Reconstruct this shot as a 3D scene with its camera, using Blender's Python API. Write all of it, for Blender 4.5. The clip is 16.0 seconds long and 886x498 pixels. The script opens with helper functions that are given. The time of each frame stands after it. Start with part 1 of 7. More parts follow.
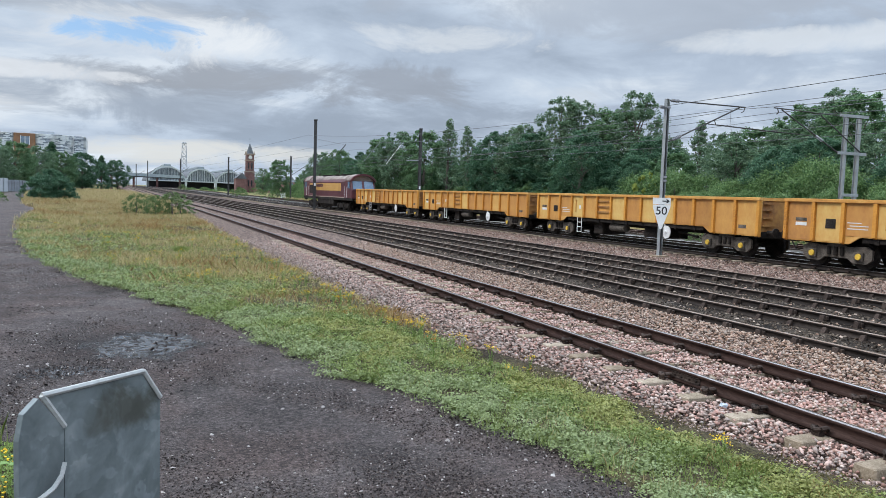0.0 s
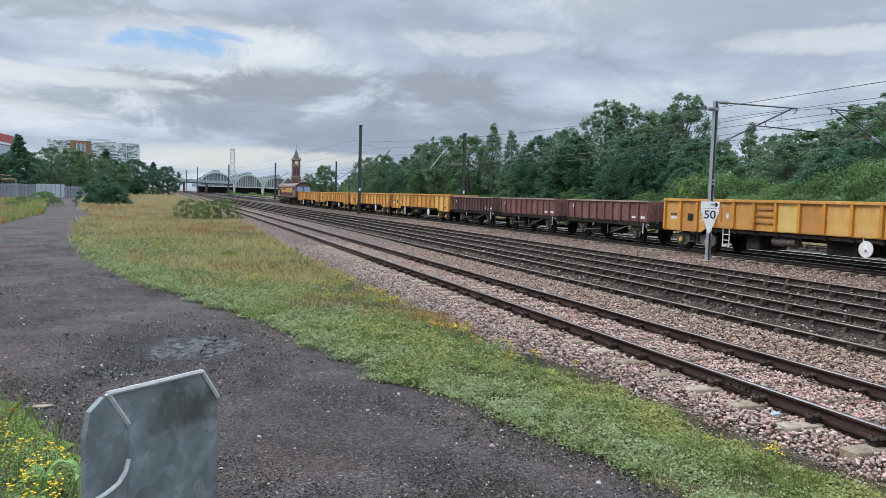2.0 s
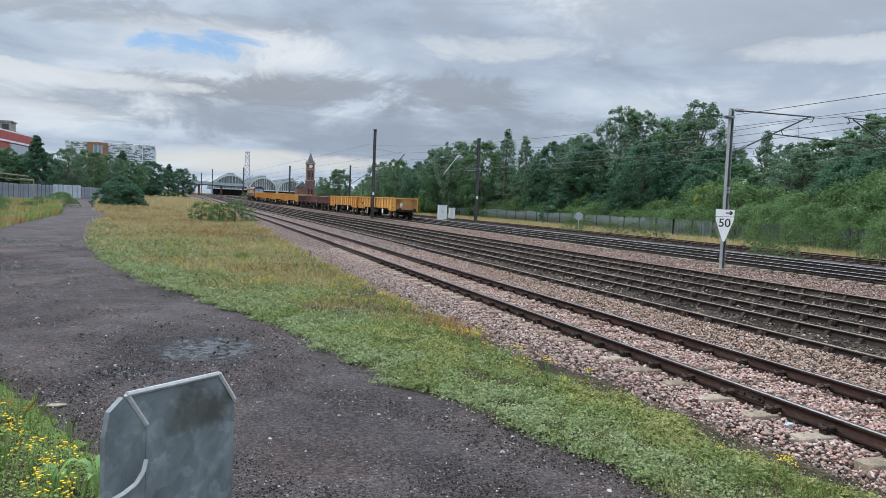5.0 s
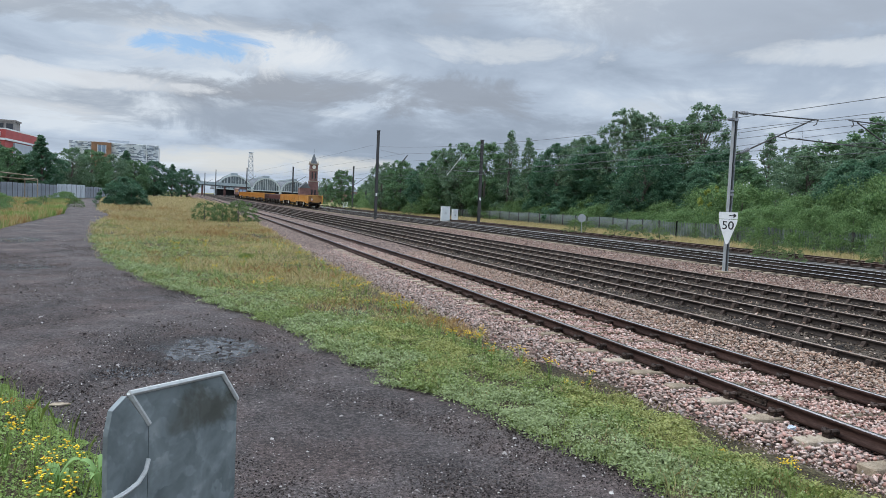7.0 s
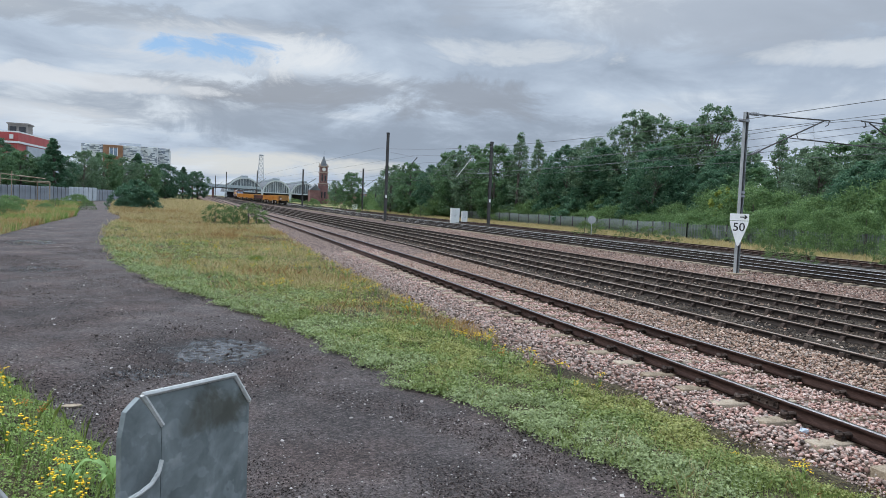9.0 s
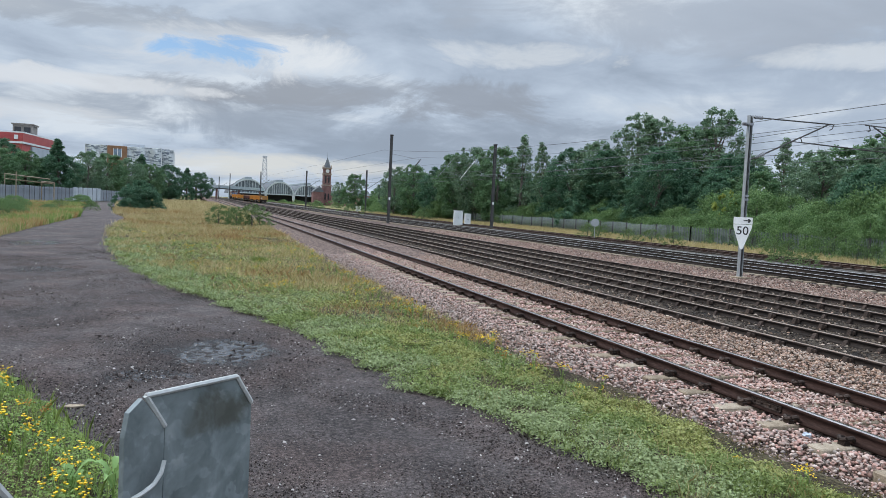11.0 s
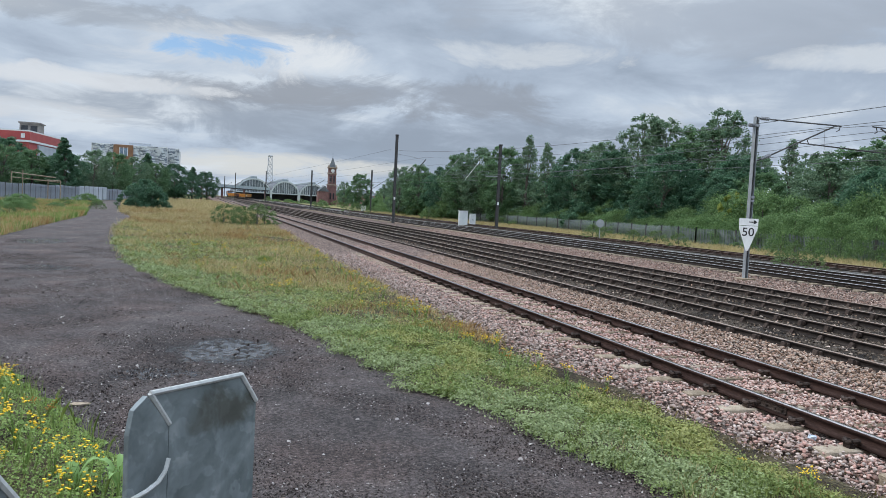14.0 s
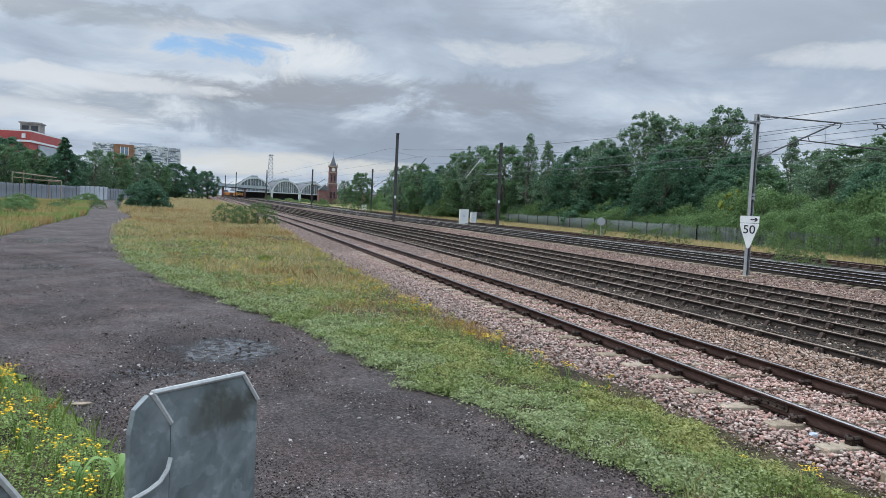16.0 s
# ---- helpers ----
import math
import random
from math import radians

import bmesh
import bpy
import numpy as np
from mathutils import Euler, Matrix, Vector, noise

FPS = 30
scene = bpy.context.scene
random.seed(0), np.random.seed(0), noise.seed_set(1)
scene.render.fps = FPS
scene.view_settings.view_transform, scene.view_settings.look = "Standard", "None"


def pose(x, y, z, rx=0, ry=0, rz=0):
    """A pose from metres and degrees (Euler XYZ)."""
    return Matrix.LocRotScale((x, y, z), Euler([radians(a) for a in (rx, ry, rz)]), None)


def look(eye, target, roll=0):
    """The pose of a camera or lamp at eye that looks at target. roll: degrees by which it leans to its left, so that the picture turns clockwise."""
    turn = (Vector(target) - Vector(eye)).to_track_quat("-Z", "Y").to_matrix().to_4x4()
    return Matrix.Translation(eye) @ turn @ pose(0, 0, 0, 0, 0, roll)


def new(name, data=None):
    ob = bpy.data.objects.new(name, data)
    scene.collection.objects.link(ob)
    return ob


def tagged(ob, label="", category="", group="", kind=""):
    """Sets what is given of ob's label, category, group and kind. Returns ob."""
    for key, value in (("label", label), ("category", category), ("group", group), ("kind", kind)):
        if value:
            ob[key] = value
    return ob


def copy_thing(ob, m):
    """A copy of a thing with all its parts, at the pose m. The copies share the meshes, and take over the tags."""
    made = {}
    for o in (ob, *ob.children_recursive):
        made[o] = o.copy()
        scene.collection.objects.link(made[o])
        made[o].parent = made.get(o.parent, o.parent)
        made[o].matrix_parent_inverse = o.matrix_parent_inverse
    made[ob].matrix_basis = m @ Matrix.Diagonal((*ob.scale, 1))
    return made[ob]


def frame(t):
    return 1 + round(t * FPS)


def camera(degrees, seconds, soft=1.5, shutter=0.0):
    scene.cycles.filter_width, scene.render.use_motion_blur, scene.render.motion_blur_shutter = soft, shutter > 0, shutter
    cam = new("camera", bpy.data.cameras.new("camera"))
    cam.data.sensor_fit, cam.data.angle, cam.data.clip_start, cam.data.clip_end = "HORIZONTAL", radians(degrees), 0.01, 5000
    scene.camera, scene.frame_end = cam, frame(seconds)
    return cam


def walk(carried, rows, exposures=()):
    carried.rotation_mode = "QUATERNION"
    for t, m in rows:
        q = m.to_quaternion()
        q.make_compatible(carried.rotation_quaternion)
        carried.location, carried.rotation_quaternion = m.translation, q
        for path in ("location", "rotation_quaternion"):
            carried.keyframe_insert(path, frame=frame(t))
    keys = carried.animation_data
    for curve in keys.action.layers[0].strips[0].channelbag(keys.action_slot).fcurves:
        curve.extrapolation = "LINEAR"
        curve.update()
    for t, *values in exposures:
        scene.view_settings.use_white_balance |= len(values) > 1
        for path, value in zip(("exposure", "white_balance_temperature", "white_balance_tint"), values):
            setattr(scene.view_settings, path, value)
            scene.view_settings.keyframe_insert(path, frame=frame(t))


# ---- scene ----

cam = camera(60.5, 16.0, soft=0.8, shutter=0.0)
PATH = [
    (0, (0.009, 0.002, 2.074), (0.785, 1.84, 1.931), 1.9),
    (0.5, (0.006, 0.001, 2.073), (0.737, 1.857, 1.935), 1.8),
    (1, (0.005, 0.0, 2.074), (0.703, 1.869, 1.935), 1.7),
    (1.5, (0.005, -0.002, 2.075), (0.682, 1.875, 1.937), 1.6),
    (2, (0.004, 0.0, 2.074), (0.672, 1.88, 1.939), 1.7),
    (2.5, (0.003, 0.0, 2.074), (0.668, 1.882, 1.943), 2.1),
    (3, (0.003, -0.001, 2.074), (0.665, 1.882, 1.945), 2.2),
    (3.5, (0.003, 0.0, 2.075), (0.658, 1.885, 1.946), 2.0),
    (4, (0.002, -0.002, 2.075), (0.647, 1.887, 1.949), 2.0),
    (6.5, (0.001, 0.001, 2.074), (0.634, 1.894, 1.953), 2.6),
    (7, (0.001, 0.0, 2.074), (0.63, 1.894, 1.954), 2.6),
    (7.5, (0.001, 0.001, 2.074), (0.625, 1.898, 1.956), 2.7),
    (8, (0.001, -0.001, 2.075), (0.618, 1.898, 1.959), 2.6),
    (8.5, (0.001, 0.001, 2.074), (0.61, 1.902, 1.958), 2.4),
    (9, (0.0, 0.0, 2.074), (0.605, 1.903, 1.958), 2.5),
    (11.5, (0.0, -0.003, 2.075), (0.596, 1.903, 1.965), 2.8),
    (12, (0.0, -0.002, 2.075), (0.594, 1.905, 1.964), 2.8),
    (12.5, (0.0, -0.002, 2.074), (0.589, 1.906, 1.963), 2.6),
    (13, (0.0, -0.004, 2.075), (0.585, 1.905, 1.963), 2.6),
    (13.5, (0.0, -0.002, 2.075), (0.585, 1.907, 1.962), 2.9),
    (14, (0.0, -0.001, 2.074), (0.585, 1.908, 1.963), 3.0),
    (14.5, (0.0, -0.001, 2.074), (0.585, 1.908, 1.963), 3.0),
    (15, (0.0, 0.0, 2.074), (0.584, 1.909, 1.96), 2.9),
    (15.5, (0.0, 0.0, 2.074), (0.583, 1.909, 1.959), 2.9),
    (16, (0.0, -0.001, 2.074), (0.583, 1.909, 1.959), 2.8),
]
walk(cam, [(t, look(eye, target, roll)) for t, eye, target, roll in PATH], [(0, 0.13), (1.5, 0.09), (4, 0.05), (8, 0.02), (16, 0.0)])

# ---- sky and sun ----
SUN_EL, SUN_AZ = radians(48), radians(-75)      # azimuth from +y, clockwise
world = bpy.data.worlds.new("overcast_sky")
scene.world = world
world.use_nodes = True


class Nodes:
    """Short way to write node trees."""

    def __init__(self, tree):
        self.t = tree
        tree.nodes.clear()

    def n(self, kind, **sets):
        node = self.t.nodes.new(kind)
        ins = sets.pop("ins", {})
        if kind == "ShaderNodeMath":
            node.operation = sets.pop("op", "ADD")
            node.use_clamp = sets.pop("clamp", False)
        if kind == "ShaderNodeVectorMath":
            node.operation = sets.pop("op", "ADD")
        if kind == "ShaderNodeMix":
            node.data_type = "RGBA"
            node.blend_type = sets.pop("blend", "MIX")
        if kind == "ShaderNodeValToRGB":
            stops = sets.pop("stops")
            e = node.color_ramp.elements
            while len(e) < len(stops):
                e.new(0.5)
            for el, (p, c) in zip(e, stops):
                el.position = p
                el.color = (*c, 1) if len(c) == 3 else (c[0], c[0], c[0], 1)
        for k, v in ins.items():
            sock = node.inputs[k]
            if isinstance(v, bpy.types.NodeSocket):
                self.t.links.new(v, sock)
            else:
                sock.default_value = v
        return node

    def math(self, op, a, b=0.0, clamp=False):
        return self.n("ShaderNodeMath", op=op, clamp=clamp, ins={0: a, 1: b}).outputs[0]

    def noise(self, vec, scale, detail=4.0, rough=0.55, distortion=0.0):
        nd = self.n("ShaderNodeTexNoise", ins={"Scale": scale, "Detail": detail, "Roughness": rough, "Distortion": distortion})
        self.t.links.new(vec, nd.inputs["Vector"])
        return nd.outputs[0]

    def ramp(self, fac, stops):
        nd = self.n("ShaderNodeValToRGB", stops=stops)
        self.t.links.new(fac, nd.inputs[0])
        return nd.outputs[0]

    def mix(self, fac, a, b, blend="MIX"):
        return self.n("ShaderNodeMix", blend=blend, ins={0: fac, 6: a, 7: b}).outputs[2]


def build_sky():
    k = Nodes(world.node_tree)
    way = k.n("ShaderNodeTexCoord").outputs["Generated"]
    sep = k.n("ShaderNodeSeparateXYZ", ins={0: way})
    x, y, z = sep.outputs[0], sep.outputs[1], sep.outputs[2]
    up = k.math("MAXIMUM", z, 0.0)
    lift = k.math("ADD", up, 0.14)
    deck = k.n("ShaderNodeCombineXYZ", ins={0: k.math("DIVIDE", x, lift), 1: k.math("DIVIDE", y, lift), 2: 0.0}).outputs[0]
    shifted = k.n("ShaderNodeVectorMath", op="ADD", ins={0: deck, 1: (3.1, 1.7, 0.0)}).outputs[0]
    big = k.noise(shifted, 0.55, 2.0, 0.45, 0.15)
    mid = k.noise(shifted, 1.7, 9.0, 0.56, 0.35)
    puff = k.noise(k.n("ShaderNodeVectorMath", op="MULTIPLY", ins={0: way, 1: (1.0, 1.0, 2.6)}).outputs[0], 7.0, 10.0, 0.66, 0.7)
    amount = k.math("ADD", k.math("MULTIPLY", big, 0.5), k.math("ADD", k.math("MULTIPLY", mid, 0.35), k.math("MULTIPLY", puff, 0.15)))
    cloud = k.ramp(amount, [(0.40, (0.325, 0.395, 0.495)), (0.46, (0.41, 0.49, 0.605)), (0.52, (0.50, 0.59, 0.71)), (0.59, (0.66, 0.73, 0.81))])
    turn = k.math("ARCTAN2", x, y)

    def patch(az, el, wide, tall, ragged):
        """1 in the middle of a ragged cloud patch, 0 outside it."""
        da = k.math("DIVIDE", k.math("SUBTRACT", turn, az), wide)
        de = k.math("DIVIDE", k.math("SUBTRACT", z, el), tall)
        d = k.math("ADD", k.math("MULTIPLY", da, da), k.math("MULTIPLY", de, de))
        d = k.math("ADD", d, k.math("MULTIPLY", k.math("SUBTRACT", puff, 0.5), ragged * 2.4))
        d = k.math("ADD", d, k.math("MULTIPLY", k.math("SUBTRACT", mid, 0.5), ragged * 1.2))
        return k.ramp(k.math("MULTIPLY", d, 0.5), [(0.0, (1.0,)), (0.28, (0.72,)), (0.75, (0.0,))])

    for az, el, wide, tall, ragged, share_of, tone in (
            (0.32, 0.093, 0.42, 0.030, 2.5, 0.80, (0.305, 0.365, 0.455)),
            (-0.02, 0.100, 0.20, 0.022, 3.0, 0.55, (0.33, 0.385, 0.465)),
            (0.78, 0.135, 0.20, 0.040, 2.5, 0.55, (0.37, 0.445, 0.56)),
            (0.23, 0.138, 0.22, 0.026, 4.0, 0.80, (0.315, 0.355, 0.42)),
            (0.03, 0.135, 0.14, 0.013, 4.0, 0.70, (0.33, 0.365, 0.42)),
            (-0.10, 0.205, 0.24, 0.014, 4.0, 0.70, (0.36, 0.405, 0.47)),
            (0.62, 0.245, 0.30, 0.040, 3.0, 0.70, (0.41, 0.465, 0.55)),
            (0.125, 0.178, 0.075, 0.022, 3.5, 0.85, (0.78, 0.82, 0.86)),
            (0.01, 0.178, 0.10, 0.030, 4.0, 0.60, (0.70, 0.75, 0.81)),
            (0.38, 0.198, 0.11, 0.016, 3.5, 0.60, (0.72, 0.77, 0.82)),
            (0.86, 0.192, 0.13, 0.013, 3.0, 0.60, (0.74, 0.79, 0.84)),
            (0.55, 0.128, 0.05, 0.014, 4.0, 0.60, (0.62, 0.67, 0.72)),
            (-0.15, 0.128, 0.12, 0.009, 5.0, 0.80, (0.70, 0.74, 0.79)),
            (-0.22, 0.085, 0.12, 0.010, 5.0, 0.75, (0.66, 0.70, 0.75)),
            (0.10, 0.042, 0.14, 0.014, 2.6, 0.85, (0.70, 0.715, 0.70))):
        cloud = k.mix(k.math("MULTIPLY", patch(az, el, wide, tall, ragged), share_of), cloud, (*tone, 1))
    # blue hole in the cloud
    air = k.n("ShaderNodeTexSky")
    air.sky_type = "NISHITA"
    air.sun_disc = False
    air.sun_elevation, air.sun_rotation = SUN_EL, SUN_AZ
    blue = k.mix(1.0, air.outputs[0], (0.10, 0.125, 0.15, 1), "MULTIPLY")
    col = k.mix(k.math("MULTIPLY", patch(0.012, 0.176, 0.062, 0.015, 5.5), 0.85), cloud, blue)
    # overcast sky, brighter overhead; raised there to about five times to lift the ground
    dome = k.math("ADD", k.math("MULTIPLY", k.math("MAXIMUM", k.math("SUBTRACT", up, 0.26), 0.0), 5.6), 1.0)
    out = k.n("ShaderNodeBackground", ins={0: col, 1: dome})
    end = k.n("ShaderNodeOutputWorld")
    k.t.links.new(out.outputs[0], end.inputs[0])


build_sky()
sun = new("sun", bpy.data.lights.new("sun", "SUN"))
sun.data.energy, sun.data.angle, sun.data.color = 1.8, radians(14), (1.0, 0.94, 0.86)
sun.matrix_world = look((math.cos(SUN_EL) * math.sin(SUN_AZ) * 50, math.cos(SUN_EL) * math.cos(SUN_AZ) * 50, math.sin(SUN_EL) * 50), (0, 0, 0))


# ---- materials ----
def surface(name, stops, scale=3.0, fine=40.0, rough=0.8, bump=0.3, metal=0.0, dist=0.02, island=0.0, rand=0.0, streak=None, spec=0.5, rough2=None, leafy=0.0):
    """Noise at two scales drives a colour ramp, the roughness and a bump. island: share of per-piece variation."""
    m = bpy.data.materials.new(name)
    m.use_nodes = True
    k = Nodes(m.node_tree)
    co = k.n("ShaderNodeTexCoord").outputs["Object"]
    if streak:
        co = k.n("ShaderNodeVectorMath", op="MULTIPLY", ins={0: co, 1: streak}).outputs[0]
    a = k.noise(co, scale, 5.0, 0.6, 0.2)
    b = k.noise(co, fine, 3.0, 0.6)
    f = k.math("ADD", k.math("MULTIPLY", a, 0.55), k.math("MULTIPLY", b, 0.45))
    f = k.math("ADD", k.math("MULTIPLY", f, 1.8), -0.4)
    if island or rand:
        g = k.n("ShaderNodeNewGeometry").outputs["Random Per Island"] if island else k.n("ShaderNodeObjectInfo").outputs["Random"]
        s = island or rand
        f = k.math("ADD", k.math("MULTIPLY", f, 1 - s), k.math("MULTIPLY", g, s))
    col = k.ramp(f, stops)
    ro = rough if rough2 is None else k.n("ShaderNodeMapRange", ins={0: a, 1: 0.35, 2: 0.65, 3: rough, 4: rough2}).outputs[0]
    p = k.n("ShaderNodeBsdfPrincipled", ins={"Base Color": col, "Roughness": ro, "Metallic": metal, "Specular IOR Level": spec})
    if bump:
        h = k.n("ShaderNodeBump", ins={"Strength": bump, "Distance": dist, "Height": k.math("ADD", k.math("MULTIPLY", a, 0.5), b)})
        k.t.links.new(h.outputs[0], p.inputs["Normal"])
    shader = p.outputs[0]
    if leafy:
        tr = k.n("ShaderNodeBsdfTranslucent", ins={0: col})
        shader = k.n("ShaderNodeMixShader", ins={0: leafy, 1: shader, 2: tr.outputs[0]}).outputs[0]
    end = k.n("ShaderNodeOutputMaterial")
    k.t.links.new(shader, end.inputs[0])
    return m


def glow(name, colour, strength):
    m = bpy.data.materials.new(name)
    m.use_nodes = True
    k = Nodes(m.node_tree)
    e = k.n("ShaderNodeEmission", ins={0: (*colour, 1), 1: strength})
    k.t.links.new(e.outputs[0], k.n("ShaderNodeOutputMaterial").inputs[0])
    return m


def tones(*cols, lo=0.3, hi=0.7):
    n = max(len(cols) - 1, 1)
    return [(lo + (hi - lo) * i / n, c) for i, c in enumerate(cols)]


def cinder():
    """Packed ash and clinker: grit at three sizes, pale chips, and damp hollows."""
    m = bpy.data.materials.new("cinder_path")
    m.use_nodes = True
    k = Nodes(m.node_tree)
    co = k.n("ShaderNodeTexCoord").outputs["Object"]
    sep = k.n("ShaderNodeSeparateXYZ", ins={0: co})
    stain = k.noise(co, 0.45, 4.0, 0.6, 0.5)
    rut = k.noise(k.n("ShaderNodeVectorMath", op="MULTIPLY", ins={0: co, 1: (1.5, 0.8, 1.0)}).outputs[0], 1.6, 5.0, 0.65, 0.3)
    grit = k.noise(co, 26.0, 5.0, 0.75)
    fine = k.noise(co, 85.0, 3.0, 0.7)
    f = k.math("ADD", k.math("ADD", k.math("MULTIPLY", stain, 0.16), k.math("MULTIPLY", rut, 0.10)), k.math("ADD", k.math("MULTIPLY", grit, 0.40), k.math("MULTIPLY", fine, 0.34)))
    f = k.math("ADD", k.math("MULTIPLY", f, 2.6), -0.8)
    # grit tones; the darkest also paint in shadows between the lumps
    col = k.ramp(f, [(0.26, (0.013, 0.0112, 0.011)), (0.42, (0.044, 0.0365, 0.0355)), (0.55, (0.098, 0.081, 0.077)), (0.70, (0.18, 0.151, 0.143)), (0.86, (0.36, 0.315, 0.295))])
    warm = k.ramp(k.noise(co, 0.8, 3.0, 0.6), [(0.45, (0.0,)), (0.62, (0.5,))])
    col = k.mix(warm, col, k.mix(1.0, col, (1.15, 0.93, 0.85, 1), "MULTIPLY"))
    chip = k.n("ShaderNodeTexVoronoi", ins={"Scale": 16.0, "Randomness": 1.0})
    k.t.links.new(co, chip.inputs["Vector"])
    pale = k.math("MULTIPLY", k.ramp(chip.outputs["Distance"], [(0.10, (1.0,)), (0.17, (0.0,))]), k.ramp(k.n("ShaderNodeSeparateColor", ins={0: chip.outputs["Color"]}).outputs[0], [(0.80, (0.0,)), (0.86, (1.0,))]))
    col = k.mix(pale, col, (0.30, 0.275, 0.26, 1))
    damp, moist = None, None
    for x, y, a, b in ((0.35, 12.1, 0.95, 1.0), (-0.6, 10.5, 0.6, 0.35), (-4.6, 24.5, 0.8, 1.0), (-7.0, 36.5, 1.0, 1.8), (-6.8, 25.5, 0.6, 0.9)):
        dx = k.math("DIVIDE", k.math("SUBTRACT", sep.outputs[0], x), a)
        dy = k.math("DIVIDE", k.math("SUBTRACT", sep.outputs[1], y), b)
        d = k.math("ADD", k.math("MULTIPLY", dx, dx), k.math("MULTIPLY", dy, dy))
        d = k.math("ADD", d, k.math("MULTIPLY", k.math("SUBTRACT", rut, 0.5), 2.6))
        d = k.math("ADD", d, k.math("MULTIPLY", k.math("SUBTRACT", grit, 0.5), 1.6))
        one = k.ramp(d, [(0.7, (1.0,)), (1.0, (0.0,))])
        damp = one if damp is None else k.math("MAXIMUM", damp, one)
        two = k.ramp(k.math("MULTIPLY", d, 0.4), [(0.30, (1.0,)), (0.85, (0.0,))])
        moist = two if moist is None else k.math("MAXIMUM", moist, two)
    col = k.mix(k.math("MULTIPLY", moist, 0.75), col, k.mix(1.0, col, (0.52, 0.52, 0.55, 1), "MULTIPLY"))
    damp = k.math("MULTIPLY", damp, k.ramp(k.noise(co, 8.0, 5.0, 0.75, 0.8), [(0.42, (0.0,)), (0.50, (1.0,))]))
    col = k.mix(damp, col, k.mix(1.0, col, (0.42, 0.45, 0.50, 1), "MULTIPLY"))
    ro = k.n("ShaderNodeMapRange", ins={0: damp, 1: 0.0, 2: 1.0, 3: 0.92, 4: 0.09}).outputs[0]
    gloss = k.n("ShaderNodeMapRange", ins={0: damp, 1: 0.0, 2: 1.0, 3: 0.3, 4: 0.85}).outputs[0]
    p = k.n("ShaderNodeBsdfPrincipled", ins={"Base Color": col, "Roughness": ro, "Specular IOR Level": gloss})
    h = k.math("ADD", k.math("ADD", k.math("MULTIPLY", grit, 1.0), k.math("MULTIPLY", fine, 0.5)), k.math("ADD", k.math("MULTIPLY", rut, 1.2), k.math("MULTIPLY", pale, 0.3)))
    h = k.math("MULTIPLY", h, k.math("SUBTRACT", 1.0, k.math("MULTIPLY", damp, 0.97)))
    bump = k.n("ShaderNodeBump", ins={"Strength": 1.0, "Distance": 0.05, "Height": h})
    k.t.links.new(bump.outputs[0], p.inputs["Normal"])
    k.t.links.new(p.outputs[0], k.n("ShaderNodeOutputMaterial").inputs[0])
    return m


M_CINDER = cinder()
M_FIELD = surface("rough_grassland", tones((0.09, 0.10, 0.04), (0.16, 0.15, 0.06), (0.24, 0.19, 0.09)), 0.12, 3, 0.95, 0.4, spec=0.14)
M_VERGE = surface("dark_verge_soil", tones((0.018, 0.014, 0.010), (0.046, 0.036, 0.022), (0.082, 0.070, 0.038), (0.13, 0.105, 0.065)), 1.6, 30, 0.95, 1.0, dist=0.05, spec=0.14)
# bed coloured darker than its stones: shade of the gaps is painted in
M_PINK = surface("gap_shaded_pink_ballast", tones((0.026, 0.018, 0.015), (0.085, 0.058, 0.047), (0.18, 0.128, 0.106), (0.30, 0.225, 0.195)), 6, 28, 0.9, 1.0, dist=0.05, spec=0.14)
M_STONE = surface("ballast_stone", tones((0.08, 0.056, 0.047), (0.29, 0.17, 0.138), (0.46, 0.275, 0.228), (0.29, 0.245, 0.218), (0.50, 0.325, 0.272), (0.55, 0.44, 0.385), lo=0.10, hi=0.90), 4, 60, 0.85, 0.4, island=0.85, spec=0.14)
M_SHOULDER = surface("grey_brown_shoulder_stone", tones((0.07, 0.055, 0.047), (0.21, 0.155, 0.13), (0.36, 0.255, 0.215), (0.26, 0.225, 0.20), (0.48, 0.385, 0.34), lo=0.10, hi=0.90), 4, 60, 0.85, 0.4, island=0.85, spec=0.14)
M_TAN = surface("rust_stained_stone", tones((0.05, 0.036, 0.028), (0.22, 0.14, 0.10), (0.40, 0.265, 0.195), (0.24, 0.20, 0.17), (0.50, 0.39, 0.315), lo=0.10, hi=0.90), 4, 60, 0.85, 0.4, island=0.85, spec=0.14)
M_BSTONE = surface("brown_ballast_stone", tones((0.045, 0.030, 0.024), (0.155, 0.092, 0.07), (0.27, 0.17, 0.135), (0.19, 0.15, 0.125), (0.42, 0.32, 0.265), lo=0.12, hi=0.88), 4, 60, 0.85, 0.4, island=0.8, spec=0.14)
M_DIRTY = surface("oily_ballast", tones((0.006, 0.0045, 0.0035), (0.020, 0.0145, 0.0105), (0.048, 0.036, 0.026), (0.12, 0.093, 0.07)), 0.9, 26, 0.85, 1.0, dist=0.06, spec=0.14)
M_DSTONE = surface("oily_ballast_stone", tones((0.010, 0.0075, 0.006), (0.034, 0.025, 0.0185), (0.072, 0.054, 0.040), (0.135, 0.105, 0.08), (0.34, 0.285, 0.235), lo=0.12, hi=1.0), 0.8, 60, 0.85, 0.4, island=0.75, spec=0.14)
M_BROWN = surface("brown_ballast", tones((0.03, 0.022, 0.018), (0.10, 0.07, 0.057), (0.20, 0.145, 0.12)), 3, 18, 0.9, 1.0, dist=0.05, spec=0.14)
